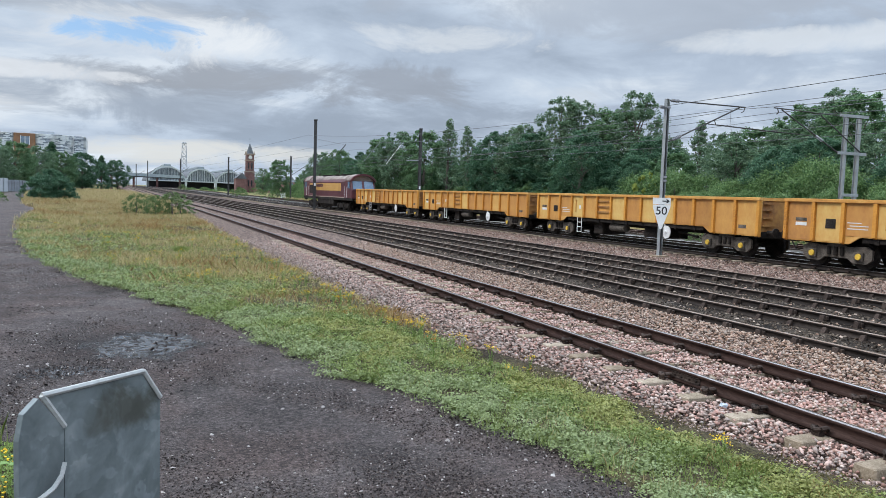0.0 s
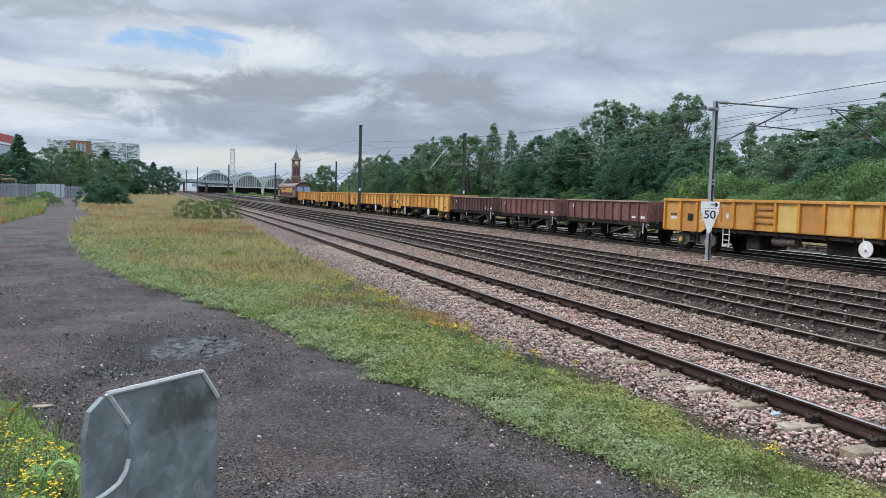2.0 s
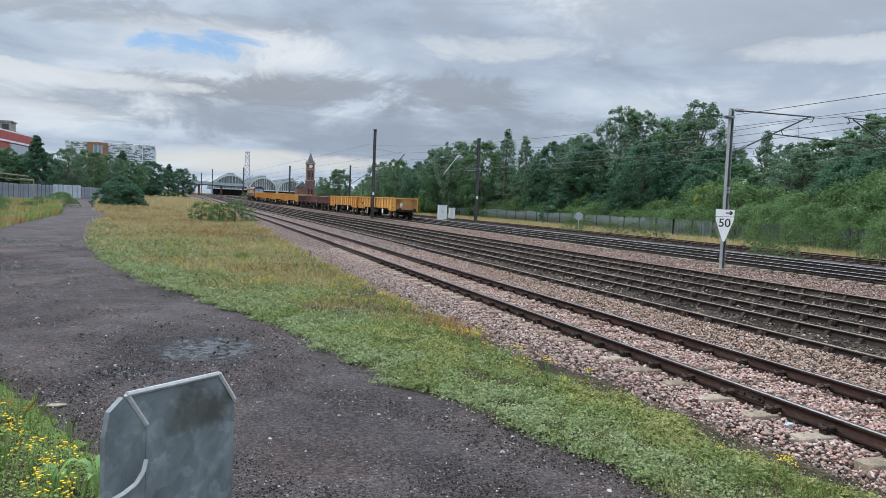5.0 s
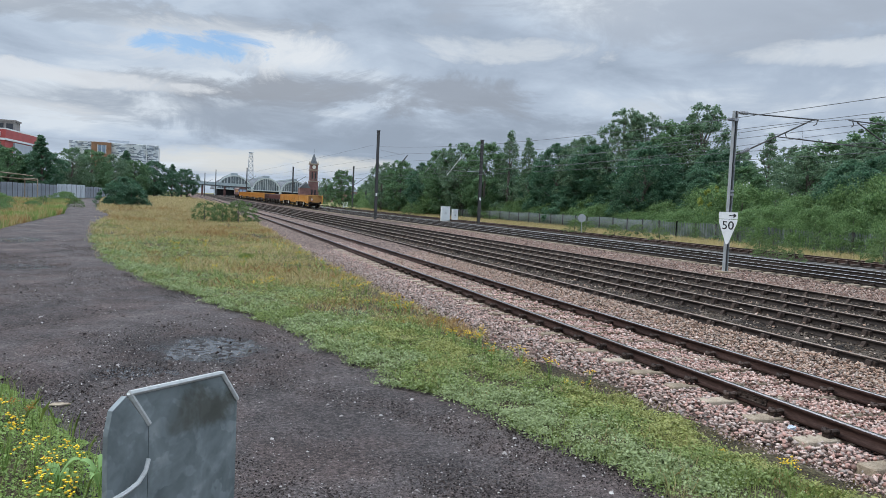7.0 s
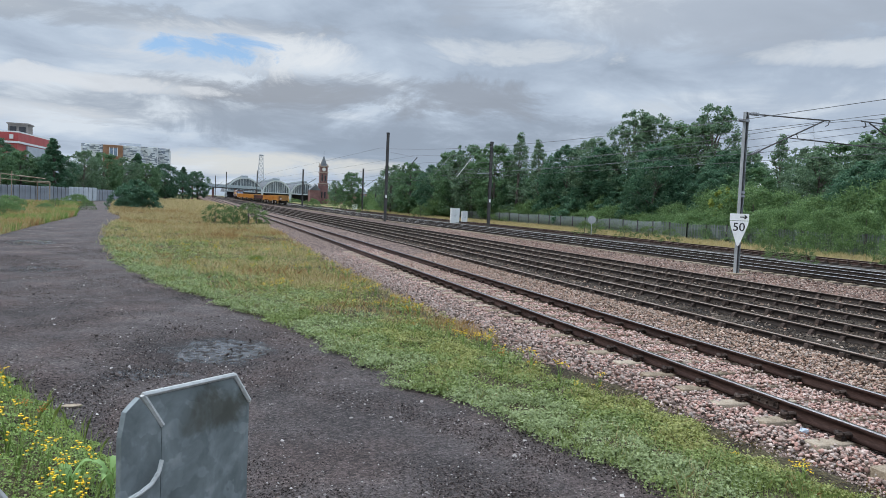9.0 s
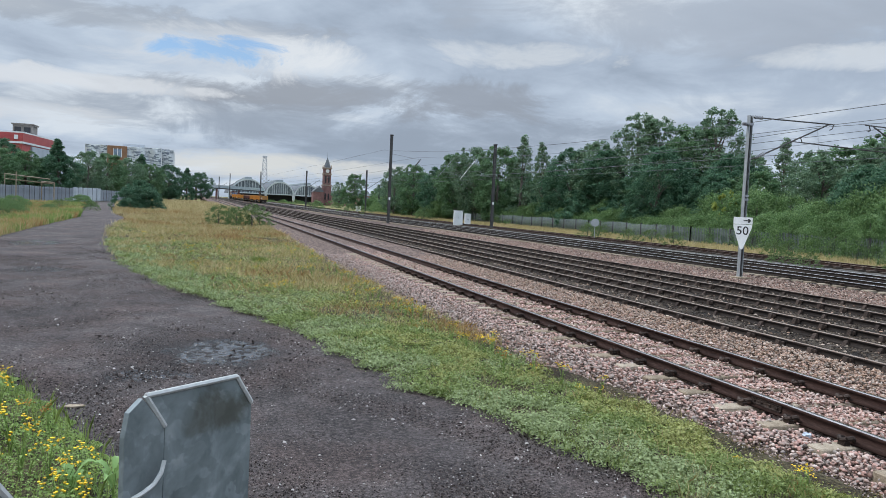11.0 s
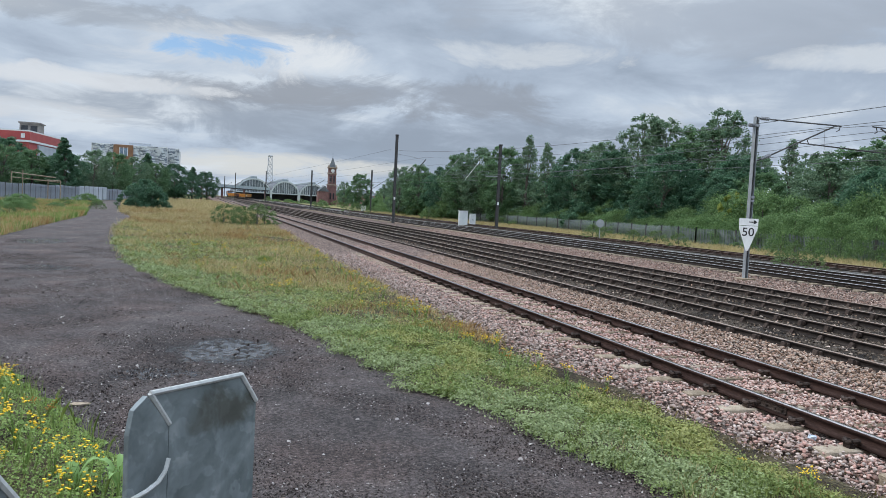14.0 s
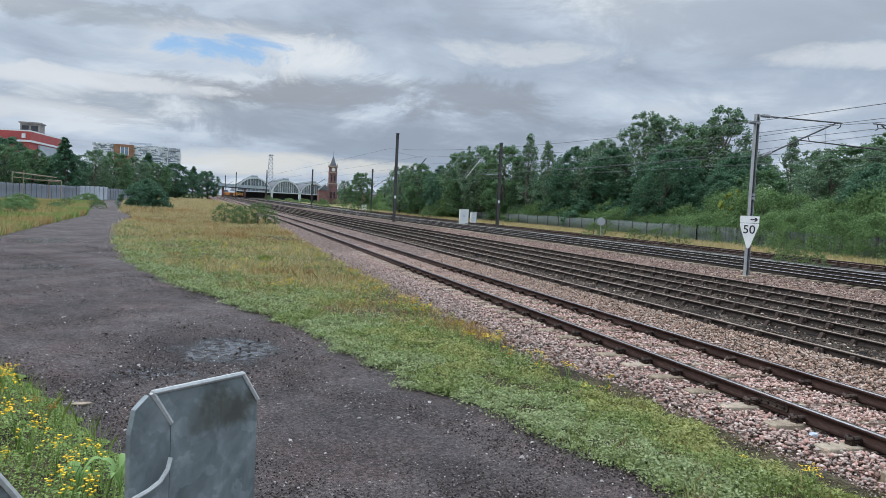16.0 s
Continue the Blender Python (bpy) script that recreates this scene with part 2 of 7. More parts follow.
M_GREYB = surface("grey_ballast", tones((0.045, 0.041, 0.037), (0.10, 0.092, 0.083), (0.19, 0.178, 0.165)), 0.8, 14, 0.9, 1.0, dist=0.05, spec=0.14)
M_RAIL = surface("rusty_rail_side", tones((0.018, 0.0105, 0.0085), (0.038, 0.021, 0.017), (0.064, 0.038, 0.031)), 4, 60, 0.7, 0.2, streak=(1, 0.15, 1), spec=0.14)
M_RAILD = surface("dark_rail_side", tones((0.016, 0.013, 0.012), (0.03, 0.024, 0.021), (0.055, 0.043, 0.037)), 4, 60, 0.65, 0.2, streak=(1, 0.15, 1), spec=0.14)
M_SHINE = surface("polished_rail_head", tones((0.42, 0.40, 0.39), (0.58, 0.56, 0.55)), 2, 60, 0.3, 0.0, metal=1.0)
M_DULL = surface("rusty_rail_head", tones((0.12, 0.075, 0.05), (0.22, 0.15, 0.11), (0.30, 0.235, 0.19)), 2, 60, 0.42, 0.05, metal=0.45)
M_WORN = surface("worn_rail_head", tones((0.20, 0.17, 0.16), (0.32, 0.29, 0.28), (0.45, 0.42, 0.41)), 1.2, 60, 0.24, 0.03, metal=1.0, streak=(1, 0.25, 1))
M_CONC = surface("weathered_concrete", tones((0.15, 0.115, 0.08), (0.27, 0.215, 0.155), (0.37, 0.31, 0.24)), 3, 50, 0.9, 0.4, rand=0.25, spec=0.14)
M_TIMBER = surface("creosoted_timber", tones((0.03, 0.025, 0.02), (0.07, 0.055, 0.045), (0.12, 0.10, 0.085)), 3, 30, 0.9, 0.5, rand=0.2, streak=(0.2, 1, 1), spec=0.14)
M_IRON = surface("rusty_cast_iron", tones((0.022, 0.016, 0.014), (0.045, 0.032, 0.026), (0.08, 0.058, 0.048)), 6, 60, 0.8, 0.3, rand=0.2, spec=0.14)
M_GALV = surface("galvanised_steel", tones((0.23, 0.25, 0.27), (0.34, 0.365, 0.38), (0.46, 0.485, 0.50), lo=0.36, hi=0.64), 22, 160, 0.5, 0.06, metal=0.35, dist=0.003, rough2=0.62)


def zinc():
    """Old hot-dip zinc: crystal spangle, cloudy wear and a brown-black dirt stain near the top of the web."""
    m = bpy.data.materials.new("weathered_galvanised_pale")
    m.use_nodes = True
    k = Nodes(m.node_tree)
    co = k.n("ShaderNodeTexCoord").outputs["Object"]
    warp = k.noise(co, 60.0, 3.0, 0.6)
    bent = k.n("ShaderNodeVectorMath", op="ADD", ins={0: co, 1: k.n("ShaderNodeCombineXYZ", ins={0: k.math("MULTIPLY", warp, 0.02), 1: 0.0, 2: k.math("MULTIPLY", warp, 0.03)}).outputs[0]}).outputs[0]
    cell = k.n("ShaderNodeTexVoronoi", ins={"Scale": 95.0, "Randomness": 1.0})
    cell.feature = "SMOOTH_F1"
    cell.inputs["Smoothness"].default_value = 0.25
    k.t.links.new(bent, cell.inputs["Vector"])
    spangle = k.n("ShaderNodeSeparateColor", ins={0: cell.outputs["Color"]}).outputs[0]
    cloudy = k.noise(co, 38.0, 4.0, 0.6, 0.5)
    f = k.math("ADD", k.math("MULTIPLY", spangle, 0.18), k.math("MULTIPLY", cloudy, 0.82))
    col = k.ramp(f, [(0.30, (0.095, 0.115, 0.118)), (0.44, (0.138, 0.163, 0.168)), (0.56, (0.178, 0.208, 0.215)), (0.72, (0.28, 0.312, 0.32))])
    sep = k.n("ShaderNodeSeparateXYZ", ins={0: co})
    d = None
    for i, c, w in ((0, 0.010, 0.026), (2, 1.955, 0.014)):
        e = k.math("DIVIDE", k.math("SUBTRACT", sep.outputs[i], c), w)
        e = k.math("MULTIPLY", e, e)
        d = e if d is None else k.math("ADD", d, e)
    d = k.math("ADD", d, k.math("MULTIPLY", k.math("SUBTRACT", cloudy, 0.5), 4.0))
    dirt = k.ramp(d, [(0.1, (0.75,)), (0.95, (0.0,))])
    dirt = k.math("MULTIPLY", dirt, k.math("GREATER_THAN", sep.outputs[1], 0.405))
    col = k.mix(dirt, col, (0.062, 0.060, 0.044, 1))
    p = k.n("ShaderNodeBsdfPrincipled", ins={"Base Color": col, "Metallic": 0.2, "Roughness": k.n("ShaderNodeMapRange", ins={0: f, 1: 0.3, 2: 0.7, 3: 0.66, 4: 0.46}).outputs[0]})
    h = k.n("ShaderNodeBump", ins={"Strength": 0.08, "Distance": 0.001, "Height": k.noise(co, 220.0, 3.0, 0.6)})
    k.t.links.new(h.outputs[0], p.inputs["Normal"])
    k.t.links.new(p.outputs[0], k.n("ShaderNodeOutputMaterial").inputs[0])
    return m


M_PALE = zinc()
M_CUT = surface("pale_cut_zinc", tones((0.33, 0.335, 0.325), (0.47, 0.475, 0.46)), 60, 300, 0.6, 0.1, metal=0.0, dist=0.001)
M_MAST = surface("grey_mast_steel", tones((0.26, 0.28, 0.29), (0.38, 0.40, 0.41)), 2, 40, 0.55, 0.05, metal=0.4)
M_DARKMAST = surface("dark_weathered_mast", tones((0.035, 0.034, 0.034), (0.065, 0.062, 0.06)), 2, 30, 0.75, 0.2)
M_WIRE = surface("tarnished_wire", tones((0.065, 0.07, 0.075), (0.11, 0.115, 0.12)), 3, 30, 0.6, 0)
M_INSUL = surface("grey_insulator", tones((0.20, 0.21, 0.23), (0.30, 0.31, 0.33)), 4, 40, 0.4, 0)
M_WHITE = surface("white_sign_enamel", tones((0.66, 0.67, 0.66), (0.78, 0.79, 0.78)), 3, 50, 0.4, 0.02)
M_BLACK = surface("black_paint", tones((0.012, 0.012, 0.014), (0.03, 0.03, 0.032)), 3, 50, 0.5, 0.02)
M_YELLOW = surface("weathered_yellow_paint", [(0.05, (0.25, 0.11, 0.04)), (0.3, (0.45, 0.20, 0.045)), (0.52, (0.56, 0.27, 0.06)), (0.85, (0.65, 0.39, 0.13))], 0.7, 5, 0.6, 0.05, streak=(1, 0.7, 0.5), rough2=0.8, rand=0.1)
M_YPANEL = surface("faded_yellow_panel_paint", [(0.08, (0.26, 0.115, 0.04)), (0.30, (0.46, 0.21, 0.055)), (0.50, (0.56, 0.29, 0.075)), (0.72, (0.64, 0.43, 0.14)), (0.95, (0.62, 0.49, 0.24))], 0.7, 5, 0.6, 0.05, streak=(1, 0.7, 0.5), rand=0.42)
M_RIB = surface("orange_yellow_rib_paint", [(0.18, (0.24, 0.10, 0.025)), (0.38, (0.52, 0.215, 0.03)), (0.7, (0.64, 0.30, 0.045))], 0.9, 16, 0.55, 0.05, rand=0.2)
M_YELLOWD = surface("rusted_yellow_end", [(0.15, (0.14, 0.065, 0.03)), (0.45, (0.30, 0.145, 0.045)), (0.75, (0.42, 0.22, 0.06))], 0.8, 6, 0.75, 0.08)
M_OXIDE = surface("faded_oxide_red_paint", [(0.1, (0.065, 0.03, 0.025)), (0.4, (0.13, 0.055, 0.046)), (0.6, (0.185, 0.083, 0.07)), (0.9, (0.27, 0.16, 0.14))], 0.9, 8, 0.75, 0.08, streak=(1, 1.4, 0.5))
M_OXIDED = surface("dark_oxide_paint", [(0.32, (0.05, 0.026, 0.022)), (0.5, (0.095, 0.045, 0.038)), (0.66, (0.15, 0.085, 0.075))], 1.0, 26, 0.75, 0.1, streak=(1, 1.6, 0.45))
M_OXTOP = surface("worn_pale_rim", tones((0.22, 0.15, 0.12), (0.40, 0.31, 0.26)), 2, 30, 0.8, 0.1, streak=(1, 0.3, 1))
M_UNDER = surface("brake_dusted_underframe", tones((0.01, 0.009, 0.008), (0.024, 0.02, 0.018), (0.05, 0.042, 0.036)), 2, 30, 0.85, 0.2, spec=0.14)
M_BOGIE = surface("grey_brown_bogie", tones((0.045, 0.038, 0.032), (0.10, 0.085, 0.072), (0.17, 0.148, 0.126)), 3, 30, 0.8, 0.2, spec=0.14)
M_AXLE = surface("yellow_axlebox_cover", tones((0.55, 0.33, 0.03), (0.75, 0.50, 0.06)), 8, 40, 0.6, 0.05)
M_BARE = surface("white_painted_steel", tones((0.55, 0.55, 0.54), (0.75, 0.75, 0.74)), 3, 40, 0.6, 0.03)
M_MAROON = surface("maroon_loco_paint", tones((0.045, 0.009, 0.014), (0.08, 0.016, 0.022), (0.11, 0.03, 0.034)), 1.0, 30, 0.5, 0.03)
M_GOLD = surface("gold_band_paint", tones((0.40, 0.21, 0.05), (0.50, 0.29, 0.08)), 1.0, 30, 0.5, 0.03)
M_LOCOROOF = surface("dusty_loco_roof", tones((0.10, 0.07, 0.06), (0.2, 0.155, 0.135), (0.3, 0.25, 0.22)), 1.0, 20, 0.75, 0.05)
M_CABGLASS = surface("cab_glass", tones((0.10, 0.16, 0.24), (0.18, 0.25, 0.33)), 1, 10, 0.12, 0.0)
# brick red greyed down, with distance haze put into the colour
M_BRICK = surface("hazed_red_brickwork", tones((0.11, 0.058, 0.055), (0.16, 0.08, 0.074), (0.21, 0.115, 0.105)), 0.5, 4, 0.9, 0.2)
M_SANDST = surface("tower_sandstone", tones((0.22, 0.17, 0.13), (0.34, 0.27, 0.21)), 0.5, 4, 0.9, 0.2)
M_SLATE = surface("slate_roof", tones((0.06, 0.068, 0.078), (0.12, 0.13, 0.14)), 0.6, 6, 0.6, 0.2)
M_ARCH = surface("pale_green_ironwork", tones((0.40, 0.45, 0.45), (0.54, 0.58, 0.58)), 0.5, 6, 0.6, 0.03)
M_SHED = surface("shed_glazing_dark", tones((0.06, 0.075, 0.085), (0.13, 0.155, 0.17), (0.26, 0.29, 0.31)), 0.3, 2, 0.25, 0.0, streak=(3, 1, 0.3))
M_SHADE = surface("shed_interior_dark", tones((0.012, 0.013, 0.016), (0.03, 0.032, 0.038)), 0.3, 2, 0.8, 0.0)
M_LATT = surface("lattice_steel", tones((0.30, 0.32, 0.34), (0.42, 0.44, 0.46)), 1, 10, 0.6, 0)
M_DECK = surface("bridge_blue_grey", tones((0.22, 0.27, 0.29), (0.34, 0.39, 0.41)), 0.6, 6, 0.7, 0.03)
M_REDCLAD = surface("red_cladding", tones((0.33, 0.05, 0.05), (0.44, 0.075, 0.07)), 0.3, 4, 0.55, 0.02)
M_GREYCLAD = surface("grey_ribbed_cladding", tones((0.33, 0.36, 0.40), (0.44, 0.47, 0.51)), 0.4, 6, 0.55, 0.05)
M_PLANT = surface("brown_louvred_concrete", tones((0.13, 0.115, 0.105), (0.22, 0.20, 0.185)), 0.6, 6, 0.85, 0.1)
M_PANEL = surface("block_panel", [(0.2, (0.50, 0.53, 0.56)), (0.55, (0.60, 0.63, 0.65)), (0.62, (0.30, 0.33, 0.37)), (0.85, (0.13, 0.16, 0.20))], 0.3, 4, 0.6, 0.0, island=0.85)
M_BLOCKW = surface("white_render", tones((0.50, 0.52, 0.53), (0.66, 0.67, 0.68)), 0.3, 4, 0.7, 0.03)
M_BLOCKB = surface("brown_brick_cladding", tones((0.17, 0.085, 0.045), (0.26, 0.14, 0.08)), 0.4, 5, 0.8, 0.1)
M_PANE = surface("window_pane", tones((0.10, 0.14, 0.20), (0.2, 0.26, 0.34)), 0.5, 5, 0.15, 0.0)
M_HOARD = surface("grey_steel_palisade", tones((0.15, 0.175, 0.21), (0.25, 0.275, 0.31)), 0.8, 8, 0.6, 0.05, rand=0.3, metal=0.1)
M_HOARDL = surface("pale_steel_sheet", tones((0.33, 0.37, 0.41), (0.46, 0.50, 0.54)), 0.8, 8, 0.6, 0.05, rand=0.3)
M_FENCE = surface("grey_green_palisade", tones((0.085, 0.105, 0.10), (0.18, 0.208, 0.20)), 1.5, 15, 0.6, 0.05, rand=0.35, metal=0.1)
M_CAB = surface("pale_grey_cabinet_paint", tones((0.55, 0.57, 0.56), (0.70, 0.72, 0.71)), 1, 12, 0.5, 0.02)
M_BARK = surface("tree_bark", tones((0.05, 0.042, 0.035), (0.10, 0.085, 0.07), (0.16, 0.14, 0.12)), 2, 14, 0.95, 0.6)
M_HOUSE = surface("house_brick", tones((0.22, 0.13, 0.10), (0.32, 0.21, 0.17)), 0.5, 6, 0.9, 0.1)
M_PETAL = surface("yellow_petals", tones((0.70, 0.42, 0.01), (0.82, 0.58, 0.02)), 8, 60, 0.7, 0, island=0.5)
M_ORANGE = surface("orange_seedheads", tones((0.30, 0.12, 0.02), (0.5, 0.24, 0.03)), 8, 60, 0.8, 0, island=0.5)
M_LITTER = surface("pale_plastic_litter", tones((0.32, 0.37, 0.44), (0.5, 0.56, 0.62)), 8, 40, 0.5, 0.2)
M_PEBBLE = surface("pale_path_stone", tones((0.20, 0.18, 0.17), (0.34, 0.31, 0.29), (0.5, 0.47, 0.44), lo=0.2, hi=0.9), 4, 40, 0.9, 0.2, island=0.8, spec=0.14)
M_CLOD = surface("dark_path_clinker", tones((0.006, 0.005, 0.0048), (0.021, 0.016, 0.0145), (0.055, 0.042, 0.038), (0.11, 0.088, 0.08), (0.22, 0.185, 0.168), lo=0.1, hi=1.0), 0.7, 40, 0.85, 0.2, island=0.75, spec=0.14)


def foliage(name, *cols, t=0.35, rough=0.6, single=0.6, patch=0.35):
    return surface(name, tones(*cols, lo=0.12, hi=0.88), patch, 6, rough, 0, island=single, leafy=t, spec=0.3)


# blue in the next three greens paints distance haze into the leaves
M_LEAF_A = foliage("dark_green_leaves", (0.017, 0.054, 0.033), (0.044, 0.11, 0.06), (0.092, 0.19, 0.105), (0.155, 0.265, 0.155), t=0.45, rough=0.5)
M_LEAF_B = foliage("mid_green_leaves", (0.028, 0.073, 0.035), (0.074, 0.155, 0.068), (0.143, 0.248, 0.115), (0.225, 0.335, 0.175), t=0.45, rough=0.5)
M_LEAF_C = foliage("grey_green_leaves", (0.036, 0.08, 0.048), (0.094, 0.165, 0.094), (0.17, 0.262, 0.15), (0.265, 0.36, 0.235), t=0.45, rough=0.5)
M_LEAF_D = foliage("bramble_leaves", (0.036, 0.082, 0.03), (0.095, 0.175, 0.06), (0.17, 0.27, 0.10), (0.27, 0.375, 0.16), t=0.45, rough=0.5)
M_LEAF_F = foliage("dull_scrub_leaves", (0.055, 0.095, 0.035), (0.11, 0.17, 0.06), (0.19, 0.26, 0.10), t=0.45)
M_LEAF_E = foliage("yellow_green_leaves", (0.12, 0.16, 0.03), (0.22, 0.27, 0.05), (0.33, 0.36, 0.09))
M_CLOVER = surface("low_clover_leaves", tones((0.036, 0.052, 0.014), (0.125, 0.168, 0.044), (0.245, 0.305, 0.098), (0.39, 0.44, 0.19), lo=0.12, hi=0.90), 7, 30, 0.6, 0, island=0.3, leafy=0.3, spec=0.3)
M_SILVER = surface("pale_grey_green_leaves", tones((0.058, 0.078, 0.028), (0.175, 0.22, 0.088), (0.315, 0.375, 0.18), (0.48, 0.53, 0.33), lo=0.12, hi=0.92), 7, 30, 0.6, 0, island=0.3, leafy=0.3, spec=0.3)
M_OLIVE = surface("olive_leaves", tones((0.065, 0.07, 0.02), (0.19, 0.20, 0.055), (0.32, 0.335, 0.11), (0.46, 0.44, 0.20), lo=0.10, hi=0.90), 8, 30, 0.6, 0, island=0.35, leafy=0.3, spec=0.3)
M_RUST = foliage("rust_brown_stalks", (0.16, 0.095, 0.035), (0.30, 0.185, 0.07), (0.42, 0.27, 0.115), (0.51, 0.36, 0.17), t=0.25, single=0.6, patch=0.7)
M_BLADE = foliage("green_grass_blades", (0.11, 0.16, 0.04), (0.20, 0.27, 0.07), (0.33, 0.36, 0.13))
M_STRAW = foliage("dry_grass_straw", (0.17, 0.18, 0.06), (0.33, 0.28, 0.11), (0.48, 0.39, 0.19), (0.54, 0.43, 0.24), (0.38, 0.22, 0.10), t=0.3, single=0.42, patch=0.7)
M_WEED = foliage("weed_leaves", (0.10, 0.16, 0.04), (0.20, 0.30, 0.075), (0.32, 0.41, 0.14))
M_BROAD = foliage("pale_broad_leaves", (0.16, 0.27, 0.08), (0.26, 0.40, 0.14), (0.38, 0.50, 0.22))
M_MOSS = foliage("brown_moss", (0.05, 0.04, 0.015), (0.10, 0.085, 0.025), (0.16, 0.10, 0.035))


# ---- mesh helpers ----
def box(bm, x0, x1, y0, y1, z0, z1):
    v = [bm.verts.new(p) for p in ((x0, y0, z0), (x1, y0, z0), (x1, y1, z0), (x0, y1, z0), (x0, y0, z1), (x1, y0, z1), (x1, y1, z1), (x0, y1, z1))]
    for f in ((3, 2, 1, 0), (4, 5, 6, 7), (0, 1, 5, 4), (1, 2, 6, 5), (2, 3, 7, 6), (3, 0, 4, 7)):
        bm.faces.new([v[i] for i in f])
    return v


def rod(bm, a, b, r, r2=None, n=8):
    a, b = Vector(a), Vector(b)
    r2 = r if r2 is None else r2
    q = (b - a).to_track_quat("Z", "Y")
    rings = []
    for c, rr in ((a, r), (b, r2)):
        rings.append([bm.verts.new(c + q @ Vector((math.cos(2 * math.pi * i / n) * rr, math.sin(2 * math.pi * i / n) * rr, 0))) for i in range(n)])
    for i in range(n):
        bm.faces.new((rings[0][i], rings[0][(i + 1) % n], rings[1][(i + 1) % n], rings[1][i]))
    bm.faces.new(rings[0][::-1])
    bm.faces.new(rings[1])


def prism(bm, outline, a, b, axis="x"):
    """Extrudes a closed outline of 2D points between a and b along an axis."""
    def at(p, w):
        return {"x": (w, p[0], p[1]), "y": (p[0], w, p[1]), "z": (p[0], p[1], w)}[axis]
    va = [bm.verts.new(at(p, a)) for p in outline]
    vb = [bm.verts.new(at(p, b)) for p in outline]
    bm.faces.new(va[::-1])
    bm.faces.new(vb)
    for i in range(len(outline)):
        j = (i + 1) % len(outline)
        bm.faces.new((va[i], va[j], vb[j], vb[i]))


def finish(name, bm, material, smooth=False, bevel=0.0):
    if bevel:
        bmesh.ops.bevel(bm, geom=bm.edges[:], offset=bevel, segments=1, affect="EDGES", profile=0.6)
    bmesh.ops.recalc_face_normals(bm, faces=bm.faces[:])
    me = bpy.data.meshes.new(name)
    bm.to_mesh(me)
    bm.free()
    me.materials.append(material)
    if smooth:
        me.polygons.foreach_set("use_smooth", [True] * len(me.polygons))
    return me


def part(name, bm, material, parent, label="", smooth=False, bevel=0.0):
    ob = new(name, finish(name, bm, material, smooth, bevel))
    ob.parent = parent
    if label:
        ob["label"] = label
    return ob


def share(name, mesh, parent, m=None):
    ob = new(name, mesh)
    ob.parent = parent
    if m is not None:
        ob.matrix_basis = m
    return ob


def thing(name, m, label, category, group="", kind=""):
    ob = new(name)
    ob.matrix_basis = m
    ob.empty_display_size = 0.3
    return tagged(ob, label, category, group, kind)


def sheet(name, verts, faces, material):
    """A mesh from arrays: faces is an n by 3 or n by 4 array of vertex numbers."""
    me = bpy.data.meshes.new(name)
    verts, faces = np.asarray(verts, dtype=np.float32), np.asarray(faces, dtype=np.int32)
    k = faces.shape[1]
    me.vertices.add(len(verts))
    me.vertices.foreach_set("co", verts.ravel())
    me.loops.add(faces.size)
    me.loops.foreach_set("vertex_index", faces.ravel())
    me.polygons.add(len(faces))
    me.polygons.foreach_set("loop_start", np.arange(0, faces.size, k, dtype=np.int32))
    me.update(calc_edges=True)
    me.materials.append(material)
    return me


def structure(name, mesh, label, category, kind="structure"):
    return tagged(new(name, mesh), label, category, "", kind)


def grid_faces(nu, nv):
    i = np.arange((nu - 1) * (nv - 1))
    a = (i // (nv - 1)) * nv + i % (nv - 1)
    return np.stack([a, a + nv, a + nv + 1, a + 1], 1)


def ripple(x, y, s, seed=0.0):
    """Cheap smooth unevenness from a few sines, about -1 to 1."""
    return (np.sin(x * s + seed) * np.cos(y * s * 0.83 + 1.3 * seed) + 0.6 * np.sin((x * 1.9 + y * 1.3) * s + 2.1 * seed) + 0.4 * np.cos((x * 3.7 - y * 2.9) * s + 0.7 * seed)) / 2.0


def mottle(x, y, cell, seed):
    """Smooth random patches about cell metres across, 0 to 1, with no repeat."""
    table = np.random.default_rng(seed).random((128, 128))
    u, v = np.asarray(x) / cell + 0.37 * np.asarray(y) / cell, np.asarray(y) / cell - 0.37 * np.asarray(x) / cell
    i, j = np.floor(u).astype(int), np.floor(v).astype(int)
    a, b = u - i, v - j
    a, b = a * a * (3 - 2 * a), b * b * (3 - 2 * b)
    t = lambda p, q: table[p % 128, q % 128]
    return (t(i, j) * (1 - a) + t(i + 1, j) * a) * (1 - b) + (t(i, j + 1) * (1 - a) + t(i + 1, j + 1) * a) * b


# ---- the plan: x across the tracks, y along them towards the station, z 0 at the rail heads ----
def bend(y):
    """How far the outer tracks have swung to the west at y."""
    y = np.asarray(y, dtype=float)
    return np.where(y < 30, 0.0, np.where(y < 100, 0.0325 * (y - 30) ** 2 / 140, 1.1375 + 0.0325 * (y - 100)))


def lane(x0, y):
    k = np.clip(0.5 + 0.5 * (np.asarray(x0, dtype=float) - 7.2) / 16.55, 0.4, 1.0)
    return x0 - k * bend(y)


def climb(y):
    """The line rises gently towards the station."""
    return np.clip(np.asarray(y, dtype=float) - 120, 0, 330) * 0.0035


GROUND, PATHZ, BED = -0.42, -0.30, -0.235
ALONG = np.concatenate([np.arange(-90, 30, 6.0), np.arange(30, 120, 4.0), np.arange(120, 620, 20.0)])


